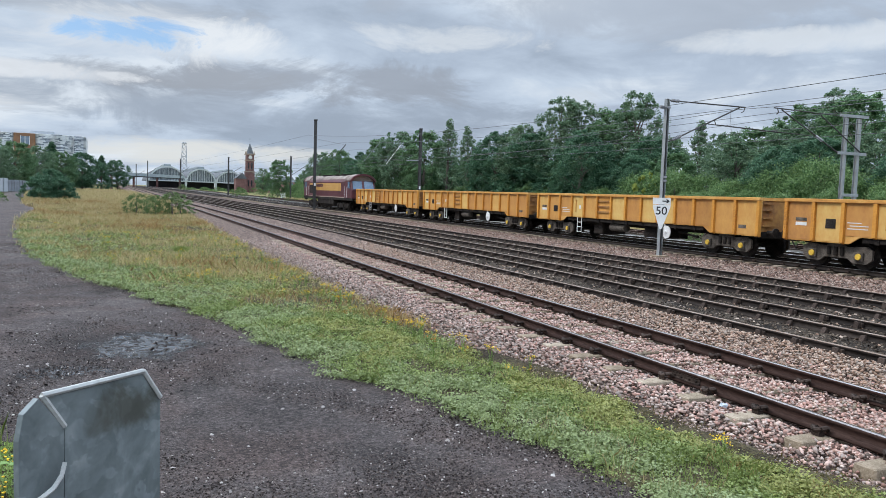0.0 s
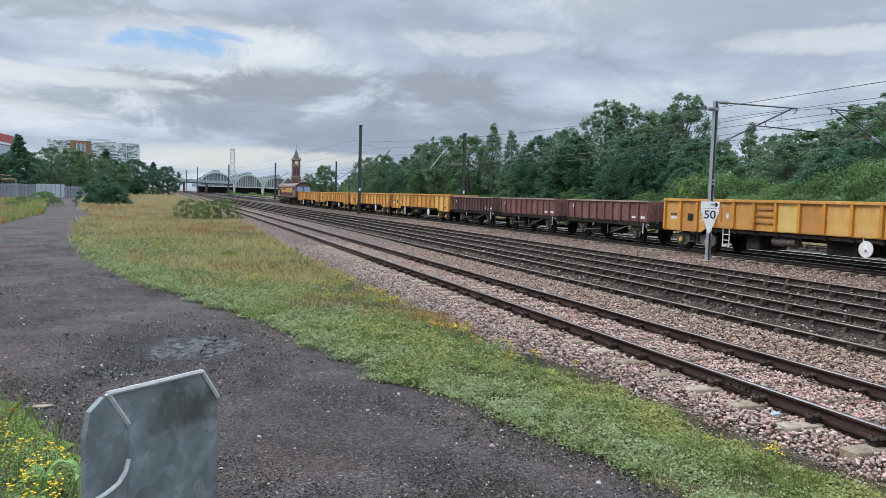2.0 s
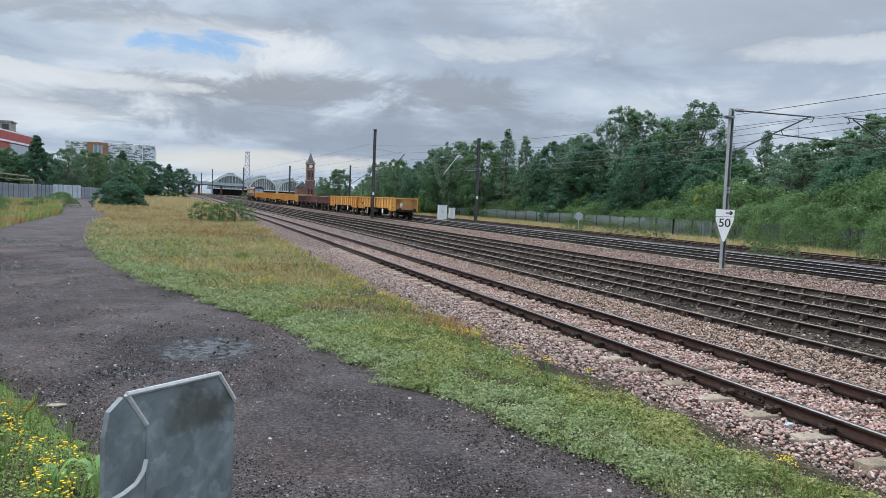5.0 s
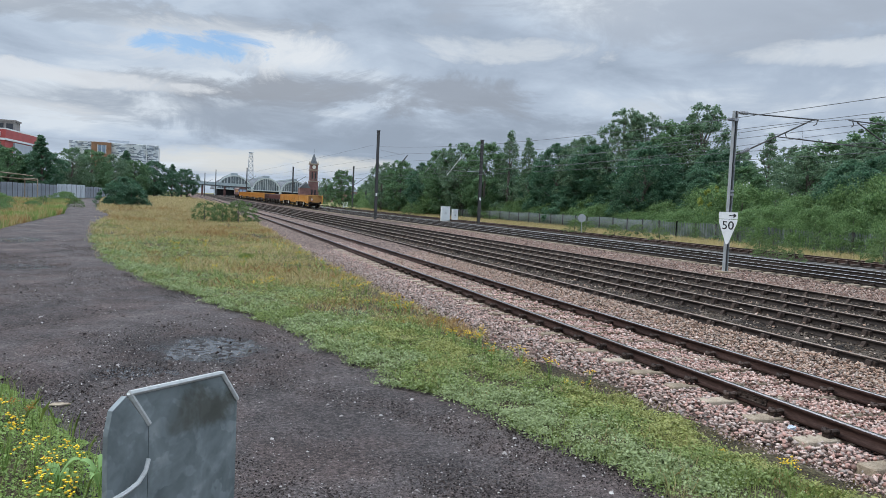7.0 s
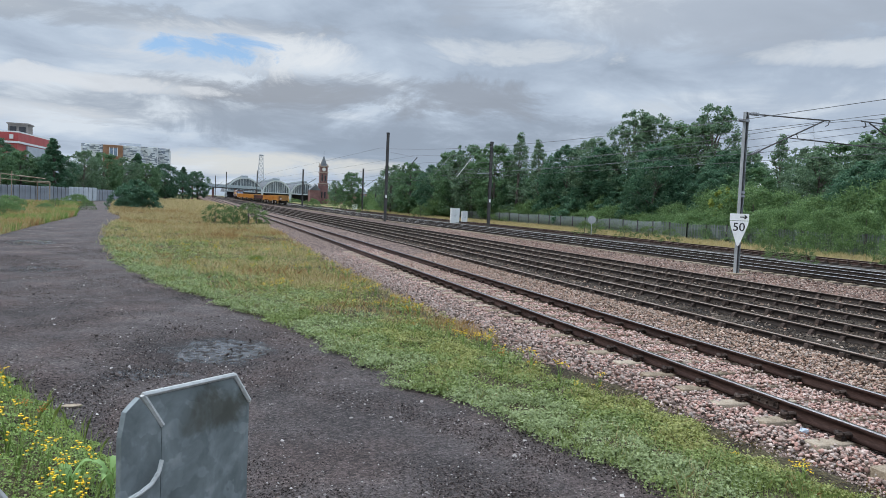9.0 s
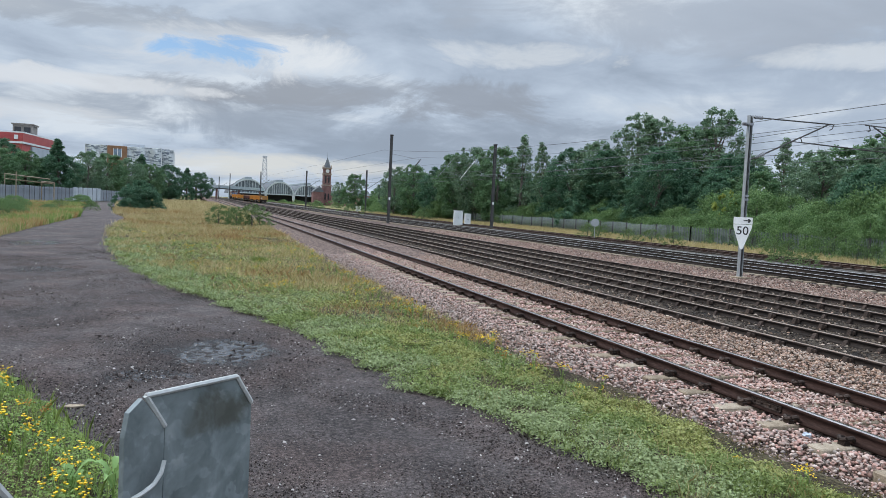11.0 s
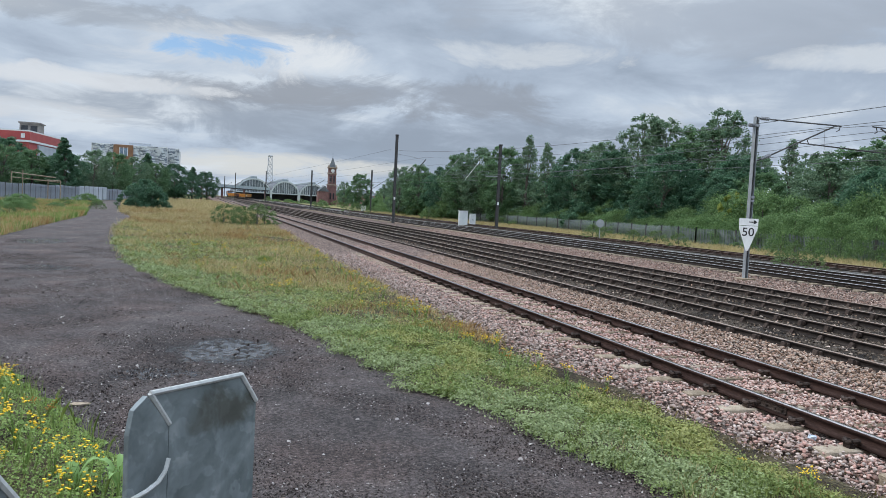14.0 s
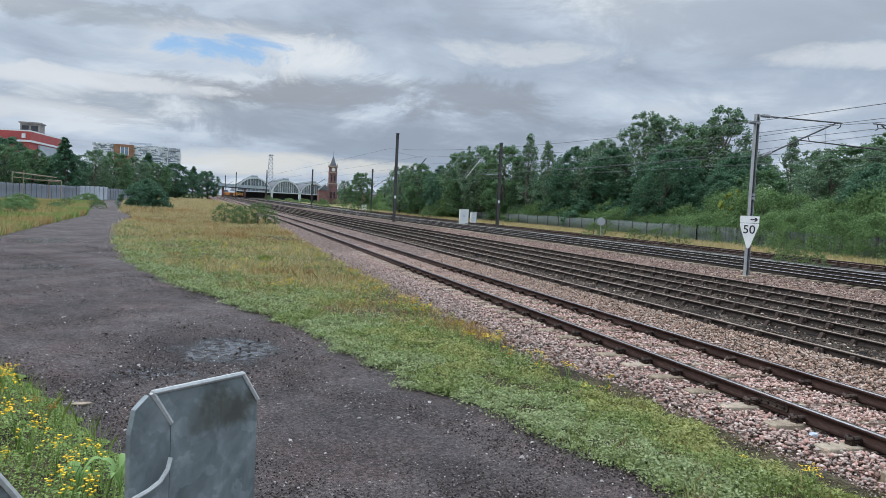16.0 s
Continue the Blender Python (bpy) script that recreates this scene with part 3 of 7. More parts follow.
def path_east(y):
    return np.interp(y, [-30, 3, 5.2, 6.3, 8.1, 9.6, 12.3, 14.3, 16.9, 19.9, 25.6, 36.3, 53, 71, 87, 175, 400], [4.6, 4.1, 3.9, 3.7, 3.3, 2.5, 2.1, 1.5, 0.6, -0.6, -2.3, -4.0, -5.9, -6.3, -9.2, -18.4, -20])


def path_west(y):
    return np.interp(y, [-30, 3, 5, 6.6, 8.1, 10.6, 14, 20, 30, 40, 50, 73, 106, 164, 400], [-0.7, -0.6, -0.55, -0.65, -1.25, -2.5, -5, -8.5, -9.4, -9.4, -9.9, -10.7, -15.6, -20.5, -24])


def stone_edge(y):
    return np.interp(y, [-60, 3, 5.1, 6.8, 9.1, 11, 14.4, 20, 34, 68, 120, 600], [6, 5.9, 5.6, 5.35, 5.2, 4.85, 4.65, 4.5, 4.5, 4.9, 4.0, 0.0])


def build_ground():
    me = sheet("ground", [(-2500, -400, GROUND), (2500, -400, GROUND), (2500, 4000, GROUND), (-2500, 4000, GROUND)], [(0, 1, 2, 3)], M_FIELD)
    structure("ground", me, "rough dry grassland reaching to the horizon", "ground")
    # cinder track
    ys = np.concatenate([np.arange(-12, 40, 0.16), np.arange(40, 215, 1.0)])
    us = np.linspace(0, 1, 90)
    Y, U = np.meshgrid(ys, us, indexing="ij")
    w, e = path_west(ys)[:, None] - 1.2, np.maximum(path_east(ys), -30)[:, None] + 0.9
    X = w + (e - w) * U
    Z = PATHZ + 0.012 * ripple(X, Y, 2.3, 1) + 0.02 * ripple(X, Y, 0.7, 3) - 0.03 * np.exp(-((X - 0.3) ** 2 + ((Y - 12.1) / 1.2) ** 2))
    me = sheet("path", np.stack([X, Y, Z], -1).reshape(-1, 3), grid_faces(len(ys), len(us)), M_CINDER)
    me.polygons.foreach_set("use_smooth", [True] * len(me.polygons))
    structure("path", me, "dark cinder track with loose stones and damp patches", "path")
    # verges with uneven borders
    for name, west, east, y0, y1, label in (("verge_east", path_east, stone_edge, -12, 330, "mossy green and straw coloured verge beside the track"),
                                            ("verge_west", lambda y: path_west(y) - 45, path_west, -12, 330, "weedy verge beside the cinder track")):
        ys = np.concatenate([np.arange(y0, 40, 0.14), np.arange(40, y1, 1.5)])
        us = np.linspace(0, 1, 60) ** (1.0 if name == "verge_east" else 0.4)
        Y, U = np.meshgrid(ys, us, indexing="ij")
        w = west(ys) + 0.22 * ripple(ys, ys * 0.3, 2.1, 5) + 0.09 * ripple(ys, ys, 7.0, 2)
        e = east(ys) + (0.3 if name == "verge_east" else 0.0) + 0.18 * ripple(ys, ys * 0.4, 1.7, 8) + 0.08 * ripple(ys, ys, 6.3, 4)
        X = w[:, None] + (e - w)[:, None] * U
        edge = np.minimum(U, 1 - U) * np.abs(e - w)[:, None]
        Z = PATHZ - 0.02 + 0.065 * np.clip(edge / 0.25, 0, 1) + 0.02 * ripple(X, Y, 3.1, 7) * np.clip(edge / 0.4, 0, 1)
        me = sheet(name, np.stack([X, Y, Z], -1).reshape(-1, 3), grid_faces(len(ys), len(us)), M_VERGE)
        me.polygons.foreach_set("use_smooth", [True] * len(me.polygons))
        structure(name, me, label, "verge")
    # ballast strips
    for name, a, b, z, mat, label in (("ballast_pink", 4.4, 10.2, BED, M_PINK, "pinkish granite ballast under the siding"),
                                      ("ballast_oily", 10.2, 17.7, -0.142, M_DIRTY, "oil-darkened ballast between old tracks"),
                                      ("ballast_brown", 17.7, 22.4, BED - 0.02, M_BROWN, "brown stone ballast beside the main line"),
                                      ("ballast_main", 22.4, 28.9, BED + 0.03, M_DIRTY, "dark ballast under the main lines"),
                                      ("ballast_grey", 28.9, 36.0, BED - 0.03, M_GREYB, "grey ballast around a disused siding"),
                                      ("cess", 36.0, 47.0, BED - 0.06, M_FIELD, "dry grass between siding and fence")):
        ys = np.concatenate([np.arange(-90, 60, 1.0), np.arange(60, 620, 10.0)])
        n = 26
        us = np.linspace(0, 1, n)
        Y, U = np.meshgrid(ys, us, indexing="ij")
        a0 = np.full_like(ys, a)
        if name == "ballast_pink":
            a0 = stone_edge(ys) - 0.35 + 0.5 * bend(ys) * 0
        X0 = a0[:, None] + (b - a0)[:, None] * U
        X = lane(X0, Y) if name != "ballast_pink" else np.where(U == 0, a0[:, None], lane(X0, Y))
        Z = z + 0.012 * ripple(X, Y, 3.0, 2) + climb(Y)
        if name == "ballast_pink":
            Z = Z - 0.16 * np.clip(1 - (X - a0[:, None]) / 0.9, 0, 1)
        if name == "ballast_pink":
            Z = Z + 0.086 * np.clip((Y - 26) / 10, 0, 1) * np.clip((X - a0[:, None]) / 1.0, 0, 1)
        if name == "ballast_pink":
            Z = Z + 0.075 * np.clip((X0 - 8.6) / 1.0, 0, 1)
        Z[:, 0] -= 0.03
        Z[:, -1] -= 0.03
        me = sheet(name, np.stack([X, Y, Z], -1).reshape(-1, 3), grid_faces(len(ys), n), mat)
        structure(name, me, label, "ballast")


build_ground()


# ---- tracks ----
RAIL_OUT = [(-0.07, -0.158), (0.07, -0.158), (0.07, -0.147), (0.012, -0.125), (0.010, -0.045), (0.035, -0.035), (0.036, -0.006), (0.030, 0.0)]
RAIL_OUT = RAIL_OUT + [(-p[0], p[1]) for p in RAIL_OUT[:1:-1]] + [(-0.07, -0.147)]


def rail_mesh(x0, off, side, head):
    ys = ALONG
    xs = lane(x0, ys) + off
    n = len(RAIL_OUT)
    prof = np.array(RAIL_OUT)
    V = np.zeros((len(ys), n, 3))
    V[:, :, 0] = xs[:, None] + prof[None, :, 0]
    V[:, :, 1] = ys[:, None]
    V[:, :, 2] = prof[None, :, 1] + climb(ys)[:, None]
    i, j = np.meshgrid(np.arange(len(ys) - 1), np.arange(n), indexing="ij")
    a, b = i * n + j, i * n + (j + 1) % n
    F = np.stack([a, b, b + n, a + n], -1).reshape(-1, 4)
    me = sheet("rail", V.reshape(-1, 3), F, side)
    me.materials.append(head)
    top = set(k for k in range(n) if prof[k, 1] > -0.007 and prof[(k + 1) % n, 1] > -0.007)
    me.polygons.foreach_set("material_index", np.array([1 if (f % n) in top else 0 for f in range(len(F))], dtype=np.int32))
    return me


def sleeper_concrete():
    bm = bmesh.new()
    prism(bm, [(-0.135, -0.34), (0.135, -0.34), (0.105, -0.168), (-0.105, -0.168)], -1.26, 1.26, "x")
    for v in bm.verts:
        if abs(v.co.x) > 1 and v.co.z > -0.2:
            v.co.x *= 0.985
            v.co.z += 0.004
    return finish("sleeper", bm, M_CONC, bevel=0.012)


def sleeper_timber():
    bm = bmesh.new()
    box(bm, -1.28, 1.28, -0.125, 0.125, -0.30, -0.155)
    return finish("sleeper", bm, M_TIMBER, bevel=0.01)


def clip_mesh():
    """A spring clip: a bent round bar with its housing."""
    bm = bmesh.new()
    pts = [(0.045, -0.05, -0.135), (0.07, -0.055, -0.115), (0.12, -0.045, -0.10), (0.145, -0.005, -0.115), (0.125, 0.04, -0.10), (0.08, 0.055, -0.09), (0.05, 0.03, -0.12)]
    for a, b in zip(pts, pts[1:]):
        rod(bm, a, b, 0.019, n=6)
    box(bm, 0.085, 0.14, -0.035, 0.035, -0.17, -0.125)
    for v in bm.verts:
        v.co = Vector((0.05, 0, -0.13)) + (v.co - Vector((0.05, 0, -0.13))) * 1.3
    return finish("rail_clip", bm, M_IRON)


def chair_mesh():
    """A cast chair: base, two jaws and the wooden key."""
    bm = bmesh.new()
    box(bm, -0.15, 0.17, -0.08, 0.08, -0.175, -0.142)
    prism(bm, [(0.14, -0.14), (0.05, -0.14), (0.045, -0.045), (0.075, -0.045)], -0.045, 0.045, "y")
    prism(bm, [(-0.16, -0.14), (-0.05, -0.14), (-0.085, -0.025), (-0.125, -0.025)], -0.05, 0.05, "y")
    box(bm, -0.088, -0.04, -0.09, 0.09, -0.105, -0.04)
    return finish("rail_chair", bm, M_IRON)


def lumps(mesh, places):
    """Joins copies of a small mesh into one: the pieces too far off to pick apart."""
    co = np.array([v.co[:] for v in mesh.vertices])
    tri = []
    for p in mesh.polygons:
        vs = list(p.vertices)
        tri += [(vs[0], vs[i], vs[i + 1]) for i in range(1, len(vs) - 1)]
    tri = np.array(tri)
    P = np.array(places)
    V = (co[None] + P[:, None, :]).reshape(-1, 3)
    F = (tri[None] + (np.arange(len(P)) * len(co))[:, None, None]).reshape(-1, 3)
    return sheet(mesh.name + "_far", V, F, mesh.materials[0])


def build_track(x0, label, side, head, concrete, near, pitch, phase):
    t = thing("railway_track", pose(0, 0, 0), label, "railway track", "parallel railway tracks", "structure")
    for off in (-0.7525, 0.7525):
        share("rail", rail_mesh(x0, off, side, head), t)
    sl = SLEEPER_C if concrete else SLEEPER_T
    fix = CLIP if concrete else CHAIR
    far_s, far_f = [], []
    y, i = -30.0 + phase, 0
    while y < 170:
        x = float(lane(x0, y))
        jig = 0.02 * math.sin(i * 2.7 + x0)
        picked = near[0] < y < near[1]
        dz = (0.012 if not concrete else 0.004) * math.sin(i * 1.9) + float(climb(y))
        if picked:
            share("sleeper", sl, t, pose(x + jig, y, dz, 0, 0, 1.2 * math.sin(i * 1.3)))
        else:
            far_s.append((x + jig, y, dz))
        for off in (-0.7525, 0.7525):
            for s in ((-1, 1) if concrete else (1 if off < 0 else -1,)):
                if picked and y < (26 if concrete else near[1]):
                    share("rail_clip" if concrete else "rail_chair", fix, t, pose(x + off, y, 0, 0, 0, 0 if s > 0 else 180))
                elif s > 0 or not concrete:
                    far_f.append((x + off, y, float(climb(y))))
        y += pitch
        i += 1
    if far_s:
        tagged(share("sleepers_far", lumps(sl, far_s), t), kind="stuff")
    if far_f:
        tagged(share("fastenings_far", lumps(fix, far_f), t), kind="stuff")
    return t


SLEEPER_C, SLEEPER_T, CLIP, CHAIR = sleeper_concrete(), sleeper_timber(), clip_mesh(), chair_mesh()
T1 = build_track(7.2, "siding track with brown rails on concrete sleepers in pink ballast", M_RAIL, M_WORN, True, (-1, 66), 0.775, 0.43)
build_track(10.76, "old bullhead track on dark timber sleepers", M_RAILD, M_DULL, False, (4, 60), 0.76, 0.1)
build_track(13.42, "old bullhead track sunk in oily ballast", M_RAILD, M_DULL, False, (6, 58), 0.76, 0.35)
build_track(16.5, "rust-brown bullhead track on timber sleepers", M_RAILD, M_DULL, False, (8, 60), 0.76, 0.6)
build_track(23.75, "main line track with polished rails", M_RAILD, M_SHINE, True, (14, 60), 0.7, 0.2)
build_track(27.25, "main line track with bright rails", M_RAILD, M_SHINE, True, (18, 60), 0.7, 0.5)
build_track(34.0, "disused siding track half hidden in weeds", M_RAIL, M_DULL, False, (25, 75), 0.76, 0.0)


def build_joints():
    """Fishplates bolted over the joints of the near siding."""
    for y, off in ((7.35, -0.7525), (5.75, 0.7525), (25.6, -0.7525), (24.0, 0.7525)):
        for s in (-1, 1):
            bm = bmesh.new()
            prism(bm, [(0.013, -0.128), (0.042, -0.122), (0.042, -0.112), (0.026, -0.10), (0.026, -0.06), (0.037, -0.046), (0.013, -0.042)], -0.25, 0.25, "y")
            for k in (-0.19, -0.07, 0.07, 0.19):
                rod(bm, (0.02, k, -0.082), (0.05, k, -0.082), 0.016, n=6)
            p = part("fishplate", bm, M_IRON, T1, "rusty bolted joint plate")
            p.matrix_basis = pose(float(lane(7.2, y)) + off, y, 0, 0, 0, 0 if s > 0 else 180)


build_joints()

# ---- overhead line ----
def h_column(bm, x, y, z0, z1, w=0.2, d=0.2, t=0.02):
    box(bm, x - w / 2, x + w / 2, y - d / 2, y - d / 2 + t, z0, z1)
    box(bm, x - w / 2, x + w / 2, y + d / 2 - t, y + d / 2, z0, z1)
    box(bm, x - t / 2, x + t / 2, y - d / 2 + t + 0.003, y + d / 2 - t - 0.003, z0, z1)


def tube(name, pts, r, material, parent, label=""):
    bm = bmesh.new()
    for a, b in zip(pts, pts[1:]):
        rod(bm, a, b, r, n=6)
    return part(name, bm, material, parent, label)


def insulator(name, a, b, parent):
    bm = bmesh.new()
    a, b = Vector(a), Vector(b)
    rod(bm, a, b, 0.045, n=8)
    for i in range(5):
        c = a.lerp(b, (i + 0.7) / 5.4)
        rod(bm, c, c + (b - a).normalized() * 0.03, 0.075, 0.06, n=10)
    return part(name, bm, M_INSUL, parent, "ribbed grey insulator")


def build_catenary_masts():
    # steel column carrying the speed sign
    m = thing("catenary_mast", pose(20.6, 25.6, 0), "grey steel catenary mast with a cantilever arm", "catenary mast", "overhead line masts")
    for x in (-0.068, 0.068):
        bm = bmesh.new()
        box(bm, x - 0.009, x + 0.009, -0.085, 0.085, -0.45, 6.3)
        part("flange", bm, M_MAST, m)
    # web in a darker material than the flanges
    bm = bmesh.new()
    box(bm, -0.058, 0.058, -0.006, 0.006, -0.45, 6.3)
    part("web", bm, M_DARKMAST, m, "dark web of the column")
    bm = bmesh.new()
    box(bm, -0.3, 0.3, -0.3, 0.3, -0.45, -0.15)
    part("footing", bm, M_CONC, m, bevel=0.02)
    tube("top_tube", [(0.1, 0, 6.24), (4.2, 0, 6.26)], 0.03, M_DARKMAST, m)
    insulator("insulator", (0.18, 0, 6.25), (0.62, 0, 6.25), m)
    tube("bracket_tube", [(0.1, 0, 4.55), (0.55, 0, 4.72), (3.85, 0, 6.22)], 0.032, M_DARKMAST, m)
    insulator("insulator", (0.35, 0, 4.65), (0.8, 0, 4.84), m)
    tube("registration_arm", [(2.1, 0, 5.42), (6.2, 0, 5.3)], 0.022, M_DARKMAST, m)
    tube("drop_bracket", [(2.5, 0, 5.62), (2.62, 0, 5.4)], 0.018, M_DARKMAST, m)
    tube("wire_clamp", [(4.15, 0, 6.26), (4.1, 0, 6.08), (4.0, 0.05, 6.02)], 0.02, M_DARKMAST, m)
    for z in (5.9, 3.05, 2.9):
        bm = bmesh.new()
        box(bm, -0.095, 0.095, -0.11, -0.087, z, z + 0.09)
        part("fixing_band", bm, M_INSUL, m)
    insulator("insulator", (-0.36, 0, 5.95), (-0.08, 0, 5.95), m)
    # pair of posts on the other side with a frame between them
    p = thing("portal_post", pose(30.5, 25.3, 0), "pair of grey steel posts with cross bars", "catenary mast", "overhead line masts")
    for x in (0.0, 0.85):
        bm = bmesh.new()
        h_column(bm, x, 0, -0.45, 6.35, 0.15, 0.17)
        part("column", bm, M_MAST, p)
    for z in (6.2, 4.5, 2.6):
        bm = bmesh.new()
        box(bm, -0.55 if z > 3 else -0.1, 1.3 if z > 3 else 0.95, -0.15, -0.102, z, z + 0.13)
        part("cross_bar", bm, M_MAST, p)
    tube("top_tube", [(-4.5, -0.1, 6.3), (1.0, -0.1, 6.2)], 0.028, M_DARKMAST, p)
    tube("bracket_tube", [(-4.05, -0.1, 6.25), (-0.5, -0.1, 4.56)], 0.03, M_DARKMAST, p)
    tube("bracket_tube", [(-1.7, -0.1, 6.17), (1.1, -0.1, 4.56)], 0.03, M_DARKMAST, p)
    insulator("insulator", (-1.95, -0.1, 5.25), (-1.5, -0.1, 5.04), p)
    tube("registration_arm", [(-7.6, -0.1, 5.36), (-1.9, -0.1, 5.22)], 0.02, M_DARKMAST, p)
    tube("wire_clamp", [(-4.3, -0.1, 6.29), (-4.22, -0.1, 6.1), (-4.35, -0.1, 6.04)], 0.02, M_DARKMAST, p)
    # plain dark masts along the line
    for x, y, h, label in ((21.2, 90.6, 10.4, "tall dark tapering catenary mast beside the main line"), (32.2, 84.1, 9.6, "tall dark catenary mast near the cabinets"),
                           (24.6, 200.0, 9.6, "dark catenary mast near the station throat"), (37.0, 183.0, 9.9, "dark mast in front of the trees"),
                           (26.5, 215.0, 6.6, "short grey mast beside the line"), (19.5, 300.0, 12.0, "distant dark mast before the train shed"), (9.0, 330.0, 11.6, "distant dark mast by the footbridge"), (5.0, 352.0, 10.5, "distant dark mast by the footbridge"),
                           (44.0, 200.0, 7.0, "thin grey post before the trees")):
        m = thing("catenary_mast", pose(x, y, 0), label, "catenary mast", "overhead line masts")
        bm = bmesh.new()
        w = 0.30 if y < 120 else 0.34
        h_column(bm, 0, 0, -0.45, h, w, w, 0.03)
        part("column", bm, M_DARKMAST, m)
        bm = bmesh.new()
        box(bm, -w * 0.62, w * 0.62, -w * 0.62, w * 0.62, h, h + 0.12)
        part("cap", bm, M_DARKMAST, m)
        if y < 120:
            bm = bmesh.new()
            box(bm, -0.1, 0.1, -w / 2 - 0.03, -w / 2 - 0.004, 2.6, 2.95)
            part("number_plate", bm, M_WHITE, m, "small blank white plate")
            if y > 86:
                tube("top_tube", [(0.1, 0, 8.2), (1.3, 0, 8.05), (3.5, 0, 7.75)], 0.02, M_INSUL, m)
                tube("strut", [(3.1, 0, 6.9), (3.75, 0, 7.75)], 0.06, M_DARKMAST, m)
                continue
            tube("top_tube", [(-0.1, 0, 8.3), (-2.4, 0, 7.7), (-5.0, 0, 7.85)], 0.016, M_DARKMAST, m)
            tube("strut", [(-2.4, 0, 7.7), (-4.2, 0, 5.35)], 0.028, M_CAB, m, "pale diagonal strut")
            tube("strut", [(-5.0, 0, 7.8), (-6.9, 0, 5.5)], 0.024, M_INSUL, m, "grey diagonal strut")
            tube("bracket", [(-0.1, 0, 5.95), (-1.7, 0, 5.9)], 0.04, M_INSUL, m)
        elif h > 8:
            tube("bracket_tube", [(0.1, 0, h * 0.55), (3.4, 0, h * 0.78)], 0.06, M_DARKMAST, m)


def wire(name, pts, r, label):
    bm = bmesh.new()
    for a, b in zip(pts, pts[1:]):
        rod(bm, a, b, r, n=4)
    tagged(new(name, finish(name, bm, M_WIRE)), label, "overhead wire", "overhead wires")


def build_wires():
    ys = list(range(-40, 331, 13))
    for x0 in (23.75, 27.25):
        wire("contact_wire", [(float(lane(x0, y)) + 0.15 * math.sin(y / 20), y, 5.05) for y in ys], 0.011, "straight overhead contact wire over the main line")
        msg = []
        for y in ys:
            u = ((y - 25.4) / 65.0) % 1.0
            msg.append((float(lane(x0, y)), y, 6.05 - 2.6 * u * (1 - u)))
        wire("messenger_wire", msg, 0.011, "sagging messenger wire over the main line")
        for k in range(-3, 30):
            y = 25.4 + 8.1 * k
            u = ((y - 25.4) / 65.0) % 1.0
            wire("dropper_wire", [(float(lane(x0, y)), y, 6.05 - 2.6 * u * (1 - u)), (float(lane(x0, y)) + 0.15 * math.sin(y / 20), y, 5.05)], 0.006, "thin vertical dropper wire")
    for x, z0, z1, label in ((20.25, 5.95, 8.6, "return wire strung along the mast tops"), (24.7, 6.25, 8.0, "feeder wire strung along the masts"), (26.2, 6.1, 7.2, "feeder wire above the far main line")):
        pts = [(x, y, z0 + 0.25 * ((y - 25.6) / 32) ** 2) for y in range(-40, 26, 11)]
        pts += [(x + (21.0 - x) * 0.0, 25.6 + i * 8.1, z0 + (z1 - z0) * i / 8 - 2.2 * (i / 8) * (1 - i / 8)) for i in range(9)]
        pts += [(float(lane(x, y)), y, z1 - 0.3) for y in (120, 160, 200, 260, 320)]
        wire("return_wire", pts, 0.012, label)


build_catenary_masts()
build_wires()


# ---- signs and lineside cabinets ----
def text_mesh(body, size, material):
    cu = bpy.data.curves.new("lettering", "FONT")
    cu.body, cu.size, cu.align_x, cu.align_y, cu.extrude = body, size, "CENTER", "CENTER", 0.002
    cu.offset = 0.004
    cu.materials.append(material)
    return cu


def build_speed_sign():
    s = thing("speed_sign", pose(20.45, 25.42, 0, 0, 0, -40), "white triangular speed sign with an arrow, fixed to the mast", "speed sign")
    bm = bmesh.new()
    prism(bm, [(-0.355, 2.24), (0.355, 2.24), (0.355, 1.965), (-0.355, 1.965)], -0.02, 0.0, "y")
    part("arrow_plate", bm, M_WHITE, s)
    bm = bmesh.new()
    prism(bm, [(-0.355, 1.945), (0.355, 1.945), (0.335, 1.80), (0.05, 0.975), (0.0, 0.945), (-0.05, 0.975), (-0.335, 1.80)], -0.02, 0.0, "y")
    part("triangle_plate", bm, M_WHITE, s)
    bm = bmesh.new()
    prism(bm, [(0.02, 2.085), (0.20, 2.085), (0.17, 2.03), (0.23, 2.03), (0.31, 2.105), (0.23, 2.18), (0.17, 2.18), (0.20, 2.125), (0.02, 2.125)], -0.026, -0.021, "y")
    part("arrow", bm, M_BLACK, s, "black arrow")
    t = new("lettering", text_mesh("50", 0.47, M_BLACK))
    t.parent = s
    t.matrix_basis = pose(0.0, -0.023, 1.69, 90, 0, 0)
    t["label"] = "black painted figures 50"
    bm = bmesh.new()
    box(bm, -0.03, 0.03, 0.002, 0.05, 1.0, 2.2)
    part("backing_bar", bm, M_MAST, s)


